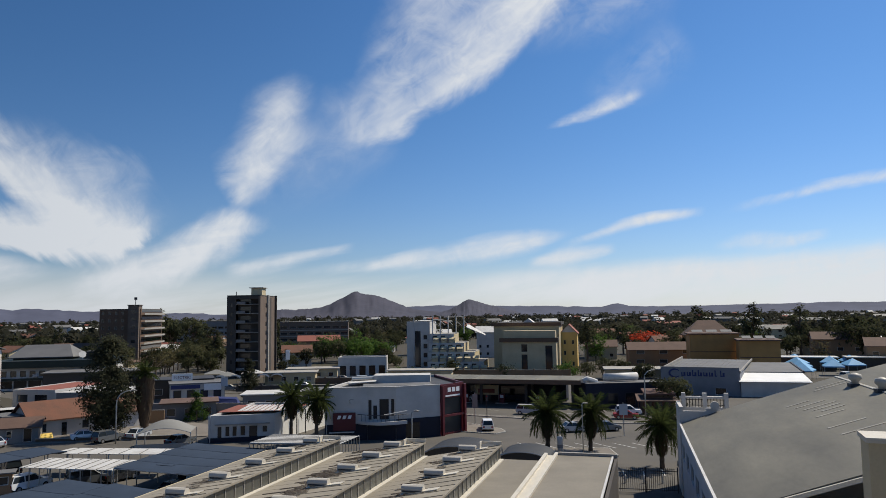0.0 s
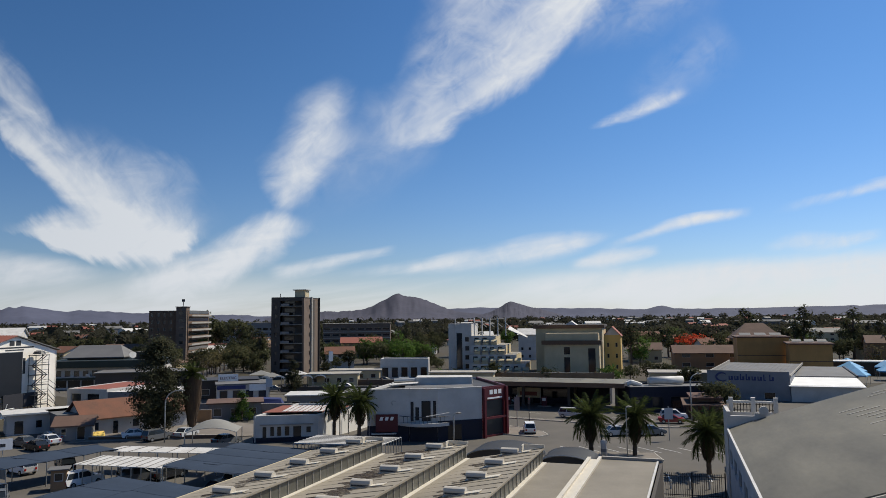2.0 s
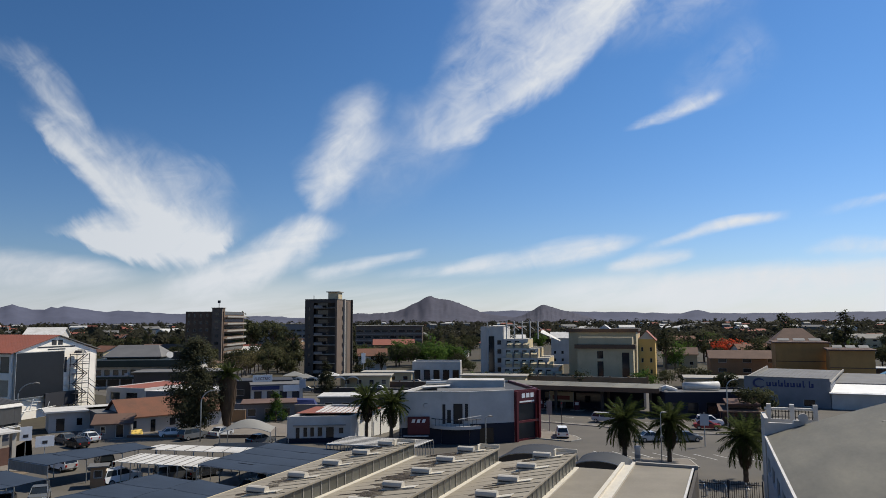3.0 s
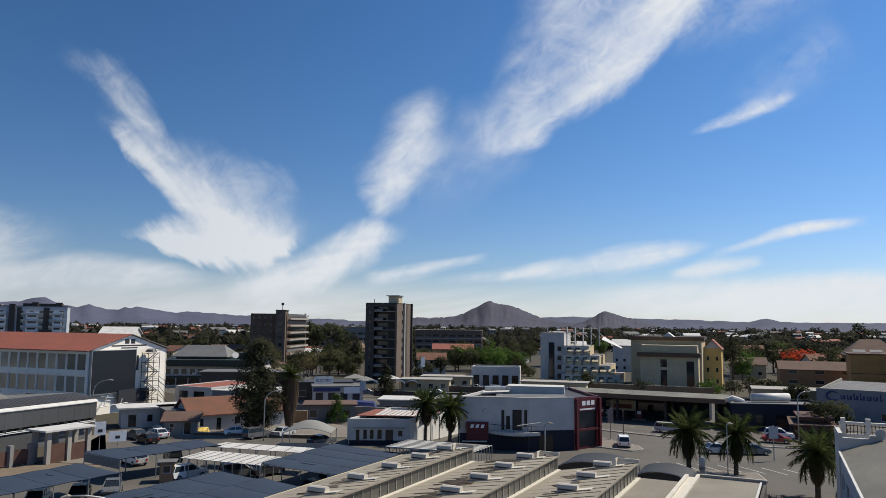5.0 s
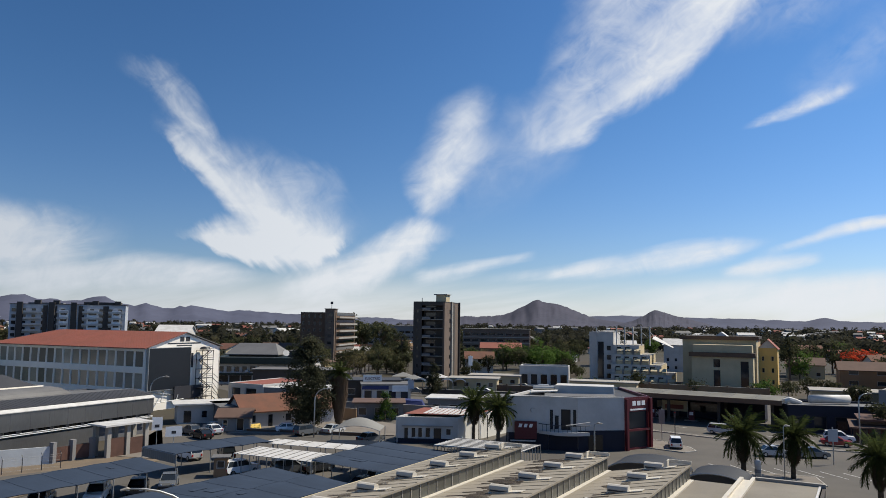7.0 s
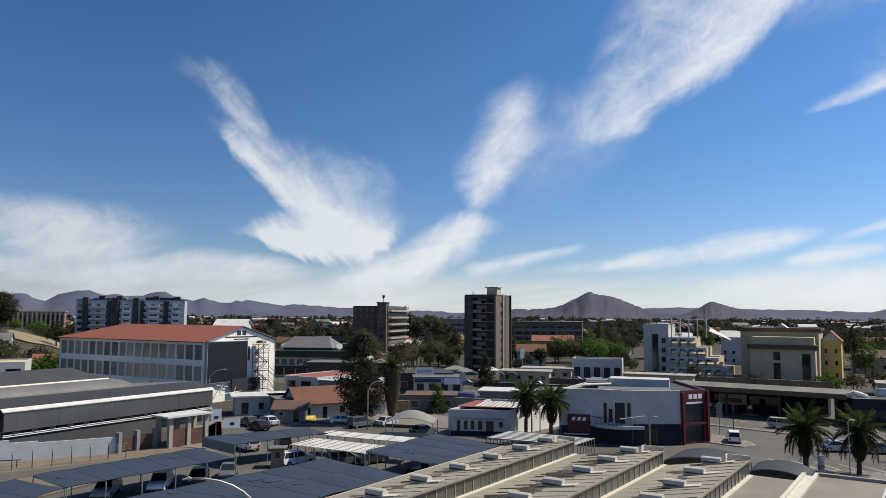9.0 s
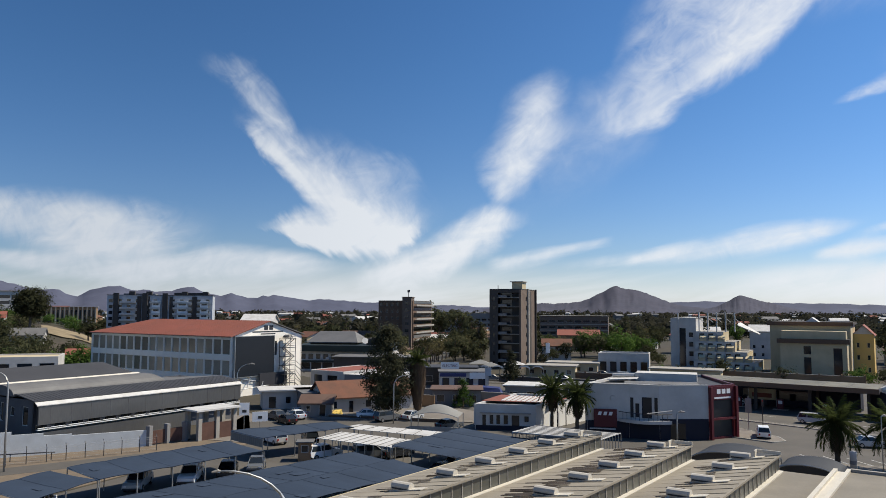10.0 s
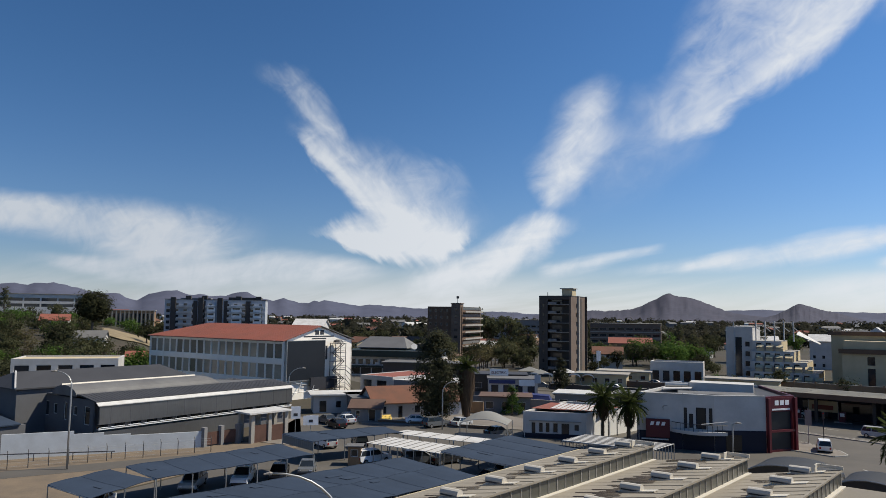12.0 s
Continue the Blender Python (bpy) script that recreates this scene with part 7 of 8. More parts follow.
def tree_meshes(seed, h, spread, leaf, clumps, leaves, size, shape="round", bark="bark", base=0.3):
    """Trunk with limbs, and a crown of leaf clumps with gaps."""
    rs = random.Random(seed)
    tr, cr = MB(), MB()
    bare = h * base
    tr.tube([(0, 0, 0), (0.1, 0, bare * 0.6), (0.0, 0.15, bare), (0.1, 0.1, h * 0.75)], [h * 0.028 + 0.06, h * 0.022 + 0.05, h * 0.018 + 0.04, 0.04], 7)
    for c in range(clumps):
        a = rs.uniform(0, 6.283)
        if shape == "cone":
            t = rs.random() ** 1.3
            r = spread * (1 - t) * rs.uniform(0.35, 1.0) + 0.1
            z = bare + (h - bare) * t
        elif shape == "column":
            t = rs.random()
            r = spread * (0.35 + 0.65 * math.sin(math.pi * min(1, 0.15 + t * 0.9))) * rs.uniform(0.2, 1.0)
            z = bare + (h - bare) * t
        else:
            u = rs.uniform(-1, 1)
            rr = rs.uniform(0.45, 1.0)
            r = spread * math.sqrt(1 - u * u) * rr * rs.uniform(0.7, 1.15)
            z = bare + (h - bare) * (0.5 + 0.5 * u * rr)
        x, y = r * math.cos(a), r * math.sin(a)
        if c % max(1, clumps // 9) == 0:
            zb = max(bare * 0.8, min(z - 0.6, h * 0.7))
            tr.tube([(0, 0.05, zb * 0.75), (x * 0.5, y * 0.5, zb * 0.75 + (z - zb * 0.75) * 0.6), (x, y, z)], [h * 0.012 + 0.03, h * 0.007 + 0.02, 0.02], 5)
        cs = spread * rs.uniform(0.16, 0.30)
        for i in range(leaves):
            p = Vector((rs.gauss(0, 1), rs.gauss(0, 1), rs.gauss(0, 0.75))) * cs * 0.62 + Vector((x, y, z))
            n1 = (Vector((p.x, p.y, (p.z - h * 0.5) * 0.8)) / (spread * 0.9) + Vector((rs.gauss(0, 0.55), rs.gauss(0, 0.55), 0.35 + rs.gauss(0, 0.55)))).normalized()
            n2 = n1.orthogonal().normalized()
            n2 = Matrix.Rotation(rs.uniform(0, 3.14), 3, n1) @ n2
            s = size * rs.uniform(0.6, 1.3)
            n3 = n1.cross(n2)
            cr.add([p - n2 * s, p - n3 * s * 0.45, p + n2 * s, p + n3 * s * 0.45], [(0, 1, 2, 3)])
    return tr.mesh("trunk", M[bark]), cr.mesh("crown", M[leaf])


def tree(x, y, meshes, label, rz=0.0, scale=1.0, group="", name="tree", sz=1.0, category="tree"):
    th = thing(name, label, category, x, y, slope_z(x, y), rz, group=group)
    for n, me in zip(("trunk", "crown"), meshes):
        ob = part(n, me, None, th)
        ob.scale = (scale, scale, scale * sz)
    return th


tree(-51.4, 112.9, tree_meshes(11, 14.8, 4.3, "leafpine", 200, 84, 0.22, "column", base=0.08), "tall dense dark conifer")
tree(-228.8, 194.4, tree_meshes(90, 18.5, 6.4, "leaf", 200, 60, 0.45, base=0.45), "tall dark round-crowned tree on the rise")
tree(-41.8, 158.0, tree_meshes(12, 8.8, 1.9, "leafpine", 90, 50, 0.20, "column", base=0.06), "dark narrow cypress beside the street")
tree(-43.0, 128.0, tree_meshes(13, 5.0, 2.0, "leafbright", 60, 40, 0.16, "cone", base=0.10), "small cone-shaped green conifer")
KINDS = dict(
    dark=[tree_meshes(20 + i, 9.0, 4.2, "leaf", 42, 26, 0.42) for i in range(3)],
    bright=[tree_meshes(30 + i, 9.0, 4.8, "leafbright", 50, 26, 0.42, base=0.2) for i in range(2)],
    dry=[tree_meshes(40 + i, 8.0, 3.8, "leafdry", 22, 14, 0.36) for i in range(2)],
    tall=[tree_meshes(50 + i, 14.0, 3.4, "leaf", 34, 22, 0.45, "column", base=0.35) for i in range(2)],
    red=[tree_meshes(60, 8.5, 5.4, "leafred", 46, 26, 0.42, base=0.35)],
    bush=[tree_meshes(70 + i, 3.4, 3.2, "leaf", 30, 26, 0.28, base=0.02) for i in range(2)],
    greenbush=[tree_meshes(75 + i, 4.2, 3.6, "leafbright", 34, 26, 0.30, base=0.02) for i in range(2)],
)
WORDS = dict(dark="broad dark green street tree", bright="bright green leafy tree", dry="sparse tree with dry-season leaves", tall="tall slim dark tree", red="flame tree in red blossom", bush="dense dark green bush", greenbush="bright green garden bush")
rt = random.Random(77)


def plant(kind, az, dist, h=None):
    me = KINDS[kind][rt.randrange(len(KINDS[kind]))]
    base = dict(dark=9, bright=9, dry=8, tall=14, red=8.5, bush=3.4, greenbush=4.2)[kind]
    s = (h or base) / base
    tree(-math.sin(radians(az)) * dist, math.cos(radians(az)) * dist, me, WORDS[kind], rt.uniform(0, 360), s, "town trees" if "bush" not in kind else "garden bushes", "bush" if "bush" in kind else "tree", 1.0, "bush" if "bush" in kind else "tree")


TREES_AHEAD = [("bright", 9.2, 285, 10), ("bright", 8.0, 292, 10), ("bright", 6.4, 270, 10.5), ("bright", 5.4, 276, 9), ("bright", 4.6, 280, 8), ("dark", 4.7, 250, 7), ("dark", 10.6, 262, 7), ("dark", 11.6, 250, 5.5),
            ("red", -15.3, 312, 9.5), ("red", -16.6, 305, 8.5), ("dark", -12.6, 320, 12), ("dark", -13.8, 322, 13), ("dark", -11.6, 300, 12), ("dark", -17.6, 300, 12), ("dark", -17.4, 260, 9),
            ("tall", -19.2, 290, 19.5), ("tall", -23.0, 300, 20), ("tall", -26.0, 310, 19), ("dark", -29.4, 280, 17), ("dark", -30.2, 262, 14), ("dark", -27.2, 290, 11), ("dark", -28.4, 300, 12), ("tall", -22.4, 330, 15),
            ]
TREES_SIDE = [("dark", 21.2, 420, 21.5), ("dark", 20.5, 425, 19), ("dark", 46.0, 330, 10), ("dark", 34.2, 330, 14), ("dark", 18.9, 400, 19),
            ("greenbush", 46.5, 205, 8), ("greenbush", 47.6, 200, 7), ("greenbush", 45.6, 210, 6.5), ("bush", 44.6, 260, 6), ("greenbush", 48.8, 190, 6), ("bush", 50.2, 240, 7), ("dark", 51.5, 260, 10), ("bush", 43.4, 300, 6),
            ("bush", -17.4, 118, 4.2), ("dark", -16.9, 138, 6.5), ("dark", -17.6, 142, 6), ("greenbush", -9.6, 205, 4.5), ("bush", -8.6, 204, 3.0), ("dark", -12.2, 205, 6), ("dark", -11.0, 200, 5), ("dark", -15.2, 176, 6.5), ("dark", -13.6, 196, 6),
            ]
TREES_NEAR = [("bush", 0.9, 200, 3.4), ("bush", 2.4, 205, 3.4), ("greenbush", 3.6, 204, 3.6), ("dark", 12.3, 232, 4.6), ("dark", -0.6, 206, 5.5), ("bush", -4.6, 205, 4), ("dark", 26.6, 210, 5),
            ("dark", 23.6, 300, 9), ("dark", 25.6, 305, 9), ("dark", 20.4, 290, 9), ("dark", 19.2, 300, 10), ("dark", 18.2, 310, 9), ("dark", 17.4, 330, 11), ("dark", 27.4, 290, 8), ("dark", 29.0, 300, 9)]
for row in TREES_AHEAD:
    plant(*row)
for row in TREES_SIDE:
    plant(*row)
for row in TREES_NEAR:
    plant(*row)
for i in range(190):
    kind = rt.choice(["dry", "bush", "greenbush", "bush", "dry", "bush"])
    az, dist = rt.uniform(43.2, 56.5), rt.uniform(190, 385)
    if not (45.3 < az < 49.2 and 270 < dist < 362):
        plant(kind, az, dist, rt.uniform(3.5, 6.0))
for i in range(26):
    kind = rt.choice(["dry", "dark", "dark", "bush"])
    plant(kind, rt.uniform(16.8, 31.0), rt.uniform(246, 330), rt.uniform(5, 9) if kind != "bush" else None)
for i in range(22):
    kind = rt.choice(["dry", "dark", "bright", "bush"])
    plant(kind, rt.uniform(3.6, 12.4), rt.uniform(258, 330), rt.uniform(4.5, 8) if kind != "bush" else None)
for i in range(24):
    kind = rt.choice(["dry", "dark", "dark", "tall"])
    plant(kind, rt.uniform(-34, -10.5), rt.uniform(262, 340), rt.uniform(6, 12))
for i in range(15):
    plant("dry", 21.4 - i * 0.3, 236 + i * 6.5, rt.uniform(6.5, 8.5))
BUILT = [(12.6, 16.8, 250), (20.8, 25.5, 345), (-4.5, 3.2, 265), (-11, -3.6, 260), (-27, -15.8, 255), (31, 47, 240), (36.8, 50.2, 460), (23, 31.6, 240), (4, 12, 255), (16.4, 22, 240)]


def free(az, dist):
    return not any(a <= az <= b and dist < d for a, b, d in BUILT)


count = 0
while count < 170:
    az, dist = rt.uniform(-36, 58), rt.uniform(250, 560)
    if free(az, dist):
        plant(rt.choices(["dark", "bright", "dry", "tall", "bush"], [5, 1, 4, 1, 2])[0], az, dist, None)
        count += 1


def far_woods():
    """Tree crowns too far off to count, out to the foot of the hills."""
    rg = np.random.default_rng(5)
    n, k = 6500, 46
    az, dist = np.radians(rg.uniform(-42, 64, n)), 520 + 2500 * rg.random(n) ** 1.7
    h = rg.uniform(4, 10, n) * (1 + dist / 6000) * (1 + 0.5 * (rg.random(n) > 0.93))
    w = h * rg.uniform(0.55, 1.0, n)
    mid = np.stack([-np.sin(az) * dist, np.cos(az) * dist, h * 0.5], 1)
    d = rg.normal(size=(n, k, 3))
    d /= np.linalg.norm(d, axis=2)[:, :, None]
    r = rg.random((n, k, 1)) ** 0.4
    p = mid[:, None] + d * r * np.stack([w * 0.75, w * 0.75, h * 0.52], 1)[:, None]
    n1 = d * np.array([1.0, 1.0, 0.6]) + rg.normal(size=(n, k, 3)) * 0.28 + np.array([0, 0, 0.45])
    n1 /= np.linalg.norm(n1, axis=2)[:, :, None]
    n2 = np.cross(n1, np.array([0.3, 0.9, 0.1]))
    n2 /= np.linalg.norm(n2, axis=2)[:, :, None]
    n3 = np.cross(n1, n2)
    size = (w[:, None] * rg.uniform(0.10, 0.24, (n, k)))[:, :, None]
    quad = np.stack([p - n2 * size, p - n3 * size * 0.8, p + n2 * size, p + n3 * size * 0.8], 2).reshape(-1, 3)
    mb = MB()
    mb.v, mb.f = quad.tolist(), np.arange(len(quad)).reshape(-1, 4).tolist()
    tagged(new("far_woods", mb.mesh("far_woods", M["leaffar"])), "dark scrub and trees stretching to the hills", "woods", kind="stuff")


def far_town():
    """Roofs and walls of the town too far off to count."""
    rs = random.Random(15)
    for mat, word, n in (("whitemetal", "white", 70), ("redroof", "red", 60), ("greyroof", "grey", 110)):
        roofs = MB()
        for i in range(n):
            az, dist = radians(rs.uniform(-40, 62)), 620 + 1500 * rs.random() ** 1.4
            roofs.m = pose(-math.sin(az) * dist, math.cos(az) * dist, 0, 0, 0, math.degrees(az) + rs.uniform(-40, 40))
            w, d, h, r = rs.uniform(9, 26), rs.uniform(8, 13), rs.choice([4.5, 6.5, 8.0, 9.5]), rs.uniform(1.2, 2.6)
            roofs.box(-w / 2, w / 2, 0, d, 0, h)
            roofs.add([(-w / 2, -0.5, h), (w / 2, -0.5, h), (w / 2, d / 2, h + r), (-w / 2, d / 2, h + r), (-w / 2, d, h), (w / 2, d, h)], [(0, 1, 2, 3), (3, 2, 5, 4), (0, 3, 4), (1, 5, 2)])
        tagged(new("far_town", roofs.mesh("far_town", M[mat])), "distant low houses with %s roofs among the scrub" % word, "houses", kind="stuff")


far_town()
far_woods()


# ---------------- houses of the town behind ----------------
def town_house(az, dist, w, d, h, rz, roof, wall, rise=2.2, hip=0.0, label=""):
    th = thing("house", label or "small house with a pitched roof among trees", "house", -math.sin(radians(az)) * dist, math.cos(radians(az)) * dist, slope_z(-math.sin(radians(az)) * dist, math.cos(radians(az)) * dist), rz, group="houses of the town")
    shell(th, w, d, h, M[wall], M["glass"], rows_of(w, 3, 0.35, [0.9] + ([3.9] if h > 5 else []), 1.3), [], [], None, M["white"], 0.0)
    gable_roof(th, w, d, h, rise, M[roof], 0.5, hip=hip)


ROOFWORD = dict(redroof="red tiled", brownroof="brown tiled", greyroof="grey sheet", whitemetal="white sheet", brickroof="orange clay")
for az, dist, w, d, h, rz, roof, wall in [(12.4, 262, 10, 9, 5.5, 12, "brickroof", "white"), (11.2, 330, 18, 10, 7, 10, "redroof", "tan"), (-10.9, 285, 12, 9, 5, -10, "brownroof", "cream"), (-14.2, 250, 22, 9, 5.5, -8, "brownroof", "tan"),
                                          (47.4, 216, 8, 8, 4.4, 40, "redroof", "white"), (52.9, 325, 10, 8, 4.0, 45, "redroof", "white"), (50.8, 285, 10, 8, 3.2, 40, "greyroof", "white"), (-26.8, 275, 16, 10, 8, -20, "brownroof", "tan"), (-30.0, 250, 14, 10, 7, -25, "brownroof", "tan"),
                                          (2.2, 320, 16, 12, 9, 5, "whitemetal", "white"), (-2.6, 300, 9, 10, 10.5, -5, "whitemetal", "white"), (35.6, 250, 10, 10, 14.0, 20, "whitemetal", "white"), (28, 330, 20, 9, 6, 20, "brownroof", "cream")]:
    town_house(az, dist, w, d, h, rz, roof, wall, label="house with a %s roof among trees" % ROOFWORD[roof])
count = 0
while count < 60:
    az, dist = rt.uniform(-36, 56), rt.uniform(260, 640)
    if free(az, dist) and not (az > 42 and dist < 440):
        roof = rt.choice(["redroof", "brownroof", "greyroof", "whitemetal", "brickroof"])
        town_house(az, dist, rt.uniform(9, 20), rt.uniform(8, 12), rt.choice([3.2, 3.4, 6.0]), rt.uniform(-25, 45), roof, rt.choice(["white", "cream", "tan", "greywall"]), rt.uniform(1.4, 2.8), rt.choice([0, 3.0]), "house with a %s roof among trees" % ROOFWORD[roof])
        count += 1
# long offices behind the tower
for az0, az1, az2, dist, h, lab in [(12.6, 7.4, 7, 420, 14.5, "long grey office block with window bands"), (20.0, 16.2, 15.8, 470, 15.5, "long pale office block with window bands")]:
    x, y, w, d = bearing_box(az0, az1, az2, dist, 6)
    th = thing("office_building", lab, "office building", x, y, 0, 6)
    shell(th, w, 12, h, M["towerside" if dist < 450 else "greywall"], M["glass"], rows_of(w, 8, 0.8, [4.0, 7.4, 10.8], 1.4), [], [], M["concrete"], M["concrete"], 0.0, over=0.4)
    for z in (6.2, 9.6):
        part("pale_band", MB().box(0, w, -0.12, -0.02, z, z + 0.5), M["concrete"], th, "pale floor band")
th = thing("shop_building", "low white building with a yellow parapet", "shop", -140, 100, 0, 42)
shell(th, 20, 12, 7.8, M["white"], M["glass"], rows_of(20, 5, 0.7, [5.2], 1.6), [], [], M["cream"], M["white"], 0.3)


# ---------------- cars ----------------
def car_meshes(style):
    """Body, cabin glass and the like, lengthwise along x, front at +x."""
    if style == "pickup":
        hull = [(-2.55, 0.45), (-2.6, 0.98), (-0.55, 1.02), (-0.5, 1.05), (0.95, 1.08), (1.15, 1.05), (2.35, 0.98), (2.55, 0.80), (2.6, 0.45), (2.3, 0.34), (-2.3, 0.34)]
        cab = [(-0.65, 1.02), (-0.45, 1.72), (0.45, 1.74), (1.2, 1.06)]
    elif style == "suv":
        hull = [(-2.1, 0.45), (-2.2, 1.02), (1.0, 1.05), (2.05, 0.98), (2.25, 0.75), (2.25, 0.45), (2.0, 0.33), (-1.9, 0.33)]
        cab = [(-2.12, 1.02), (-1.85, 1.62), (0.35, 1.66), (1.15, 1.05)]
    else:
        hull = [(-2.05, 0.42), (-2.12, 0.92), (-1.4, 0.96), (1.0, 0.96), (1.9, 0.84), (2.1, 0.65), (2.12, 0.42), (1.9, 0.28), (-1.85, 0.28)]
        cab = [(-1.55, 0.94), (-0.95, 1.42), (0.2, 1.44), (1.05, 0.95)]

    def extrude(prof, half, inset):
        n = len(prof)
        c = max(p[1] for p in prof)
        b = min(p[1] for p in prof)
        pts = []
        for s in (-1, 1):
            for x, z in prof:
                f = (z - b) / (c - b)
                pts.append((x, s * (half - inset * f), z))
        return MB().add(pts, [tuple(range(n - 1, -1, -1)) if False else tuple(range(n)), tuple(range(2 * n - 1, n - 1, -1))] + [(i, i + n, (i + 1) % n + n, (i + 1) % n) for i in range(n)])
    body = extrude(hull, 0.88, 0.06).mesh("body", M["white"])
    glass = extrude(cab, 0.80, 0.14).mesh("cabin_glass", M["glass"])
    zt = max(p[1] for p in cab)
    xs = [p[0] for p in cab if p[1] > zt - 0.1]
    roof = MB().slab([(min(xs) - 0.05, -0.68, zt + 0.03), (max(xs) + 0.08, -0.68, zt + 0.03), (max(xs) + 0.08, 0.68, zt + 0.03), (min(xs) - 0.05, 0.68, zt + 0.03)], 0.07)
    pillars = []
    for s in (-1, 1):
        for i in (0, 3):
            a, b = cab[i], cab[1 if i == 0 else 2]
            pillars.append(MB().rod((a[0], s * 0.80, a[1]), (b[0], s * 0.67, b[1]), 0.05, 4).mesh("pillar", M["white"]))
        mid = (cab[1][0] + cab[2][0]) / 2
        pillars.append(MB().rod((mid, s * 0.80, cab[0][1]), (mid, s * 0.67, zt), 0.05, 4).mesh("pillar", M["white"]))
    roof = roof.mesh("roof", M["white"])
    front, rear = max(p[0] for p in hull), min(p[0] for p in hull)
    return body, glass, roof, front, rear, pillars


CARS = {s: car_meshes(s) for s in ("sedan", "suv", "pickup")}
WHEEL = MB(pose(0, 0, 0, 90, 0, 0)).tube([(0, 0, -0.11), (0, 0, -0.09), (0, 0, 0.09), (0, 0, 0.11)], [0.27, 0.33, 0.33, 0.27], 14).mesh("wheel", M["tyre"])
RIM = MB(pose(0, 0, 0, 90, 0, 0)).tube([(0, 0, -0.12), (0, 0, 0.12)], [0.20, 0.20], 10).mesh("rim", M["hub"])


def car(x, y, rz, style, paint, label):
    th = thing("car" if style != "pickup" else "pickup_truck", label, "car" if style != "pickup" else "pickup truck", x, y, 0.03, rz, group="parked vehicles")
    body, glass, roof, front, rear, pillars = CARS[style]

    def coat(me):
        m = me.copy()
        m.materials[0] = CARPAINT[paint]
        return m
    part("body", coat(body), None, th)
    part("cabin_glass", glass, None, th)
    part("roof", coat(roof), None, th)
    for p in pillars:
        part("pillar", coat(p), None, th)
    wb = 1.30 if style == "sedan" else 1.42 if style == "suv" else 1.6
    for sx in (-wb, wb):
        for sy in (-0.80, 0.80):
            w = part("wheel", WHEEL, None, th)
            w.location = (sx, sy, 0.33)
            part("rim", RIM, None, w)
    for sy in (-0.62, 0.62):
        part("headlight", MB().box(front - 0.10, front - 0.02, sy - 0.17, sy + 0.17, 0.62, 0.78), M["lamp"], th)
        part("taillight", MB().box(rear + 0.0, rear + 0.06, sy - 0.10, sy + 0.10, 0.62, 0.88), M["taillight"], th)
    part("bumper", MB().box(front - 0.12, front + 0.02, -0.8, 0.8, 0.36, 0.52), M["blacksteel"], th)
    if style == "pickup":
        part("load_cover", MB().box(rear + 0.1, -0.7, -0.72, 0.72, 1.0, 1.06), M["blacksteel"], th)
        part("canopy", coat(MB().box(rear + 0.15, -0.72, -0.74, 0.74, 1.06, 1.66).mesh("canopy", M["white"])), None, th)


YARD_CARS = [(-54.4, 59.6, -62, "pickup", "silver", "silver pickup truck with a canopy under shade cloth"), (-51.4, 63.8, -62, "pickup", "white", "white pickup truck with a canopy under shade cloth"), (-49.6, 67.6, -62, "sedan", "black", "black car under shade cloth"),
            (-56.2, 49.5, -62, "sedan", "white", "white car under shade cloth"), (-48.0, 70.6, -62, "sedan", "grey", "grey car under shade cloth"),
            (-55.3, 85.4, 150, "suv", "white", "white hatchback parked in the yard"), (-51.2, 87.6, 130, "suv", "black", "black car parked in the yard"),
            (-66.8, 103.6, 150, "sedan", "grey", "grey sedan parked by the showroom"), (-64.2, 105.2, 150, "sedan", "white", "white sedan parked by the showroom"), (-65.6, 108.0, 150, "sedan", "silver", "silver sedan parked by the showroom"),
            (-53.6, 110.6, 30, "sedan", "white", "white hatchback beside the low house"), (-49.4, 108.6, 60, "suv", "grey", "grey car parked under the tree"), (-46.2, 111.6, 75, "sedan", "silver", "silver car parked under the tree"),
            (-39.0, 81.2, 40, "suv", "grey", "grey car between the carports"), (-36.4, 83.0, 60, "sedan", "black", "dark car under the white carport"), (-40.6, 84.2, 60, "sedan", "black", "black car under the white carport"),
            (-29.0, 72.0, 60, "sedan", "silver", "silver car under shade cloth"), (-27.4, 75.8, 60, "sedan", "black", "black car under shade cloth"), (-26.4, 79.0, 60, "suv", "white", "white car under shade cloth"), (-31.8, 64.0, 150, "sedan", "silver", "silver car under shade cloth"), (-34.0, 58.0, 150, "sedan", "black", "black car under shade cloth"),
            ]
STREET_CARS = [(6.6, 114.5, 90, "suv", "white", "white hatchback waiting at the corner"), (19.4, 111.6, 10, "sedan", "silver", "silver car parked in a bay"), (15.0, 131.2, -20, "suv", "silver", "silver car on the street"), (4.4, 152.6, -20, "sedan", "white", "white car by the fuel pumps"),
            (28.8, 87.0, 80, "suv", "white", "white car parked by the white wall"), (29.6, 84.0, 80, "sedan", "black", "black car parked by the white wall"), (34.5, 116.5, 15, "sedan", "black", "dark car parked across the street"),
            (-37.6, 105.2, 60, "sedan", "grey", "grey car under the domed shelter"), (32.0, 128.5, -10, "suv", "white", "white car near the filling station"), (30.5, 124, -10, "sedan", "red", "red car near the filling station"),
            (-60.5, 172.0, 20, "sedan", "white", "white car by the avenue"), (-52.5, 180.0, 20, "sedan", "grey", "grey car by the avenue"), (-66, 186, 60, "sedan", "silver", "silver car by the avenue"), (104, 190, 40, "suv", "white", "white car beside the blue tents"), (118, 188, 40, "sedan", "black", "dark car beside the blue tents")]
for row in YARD_CARS:
    car(*row)
for row in STREET_CARS:
    car(*row)


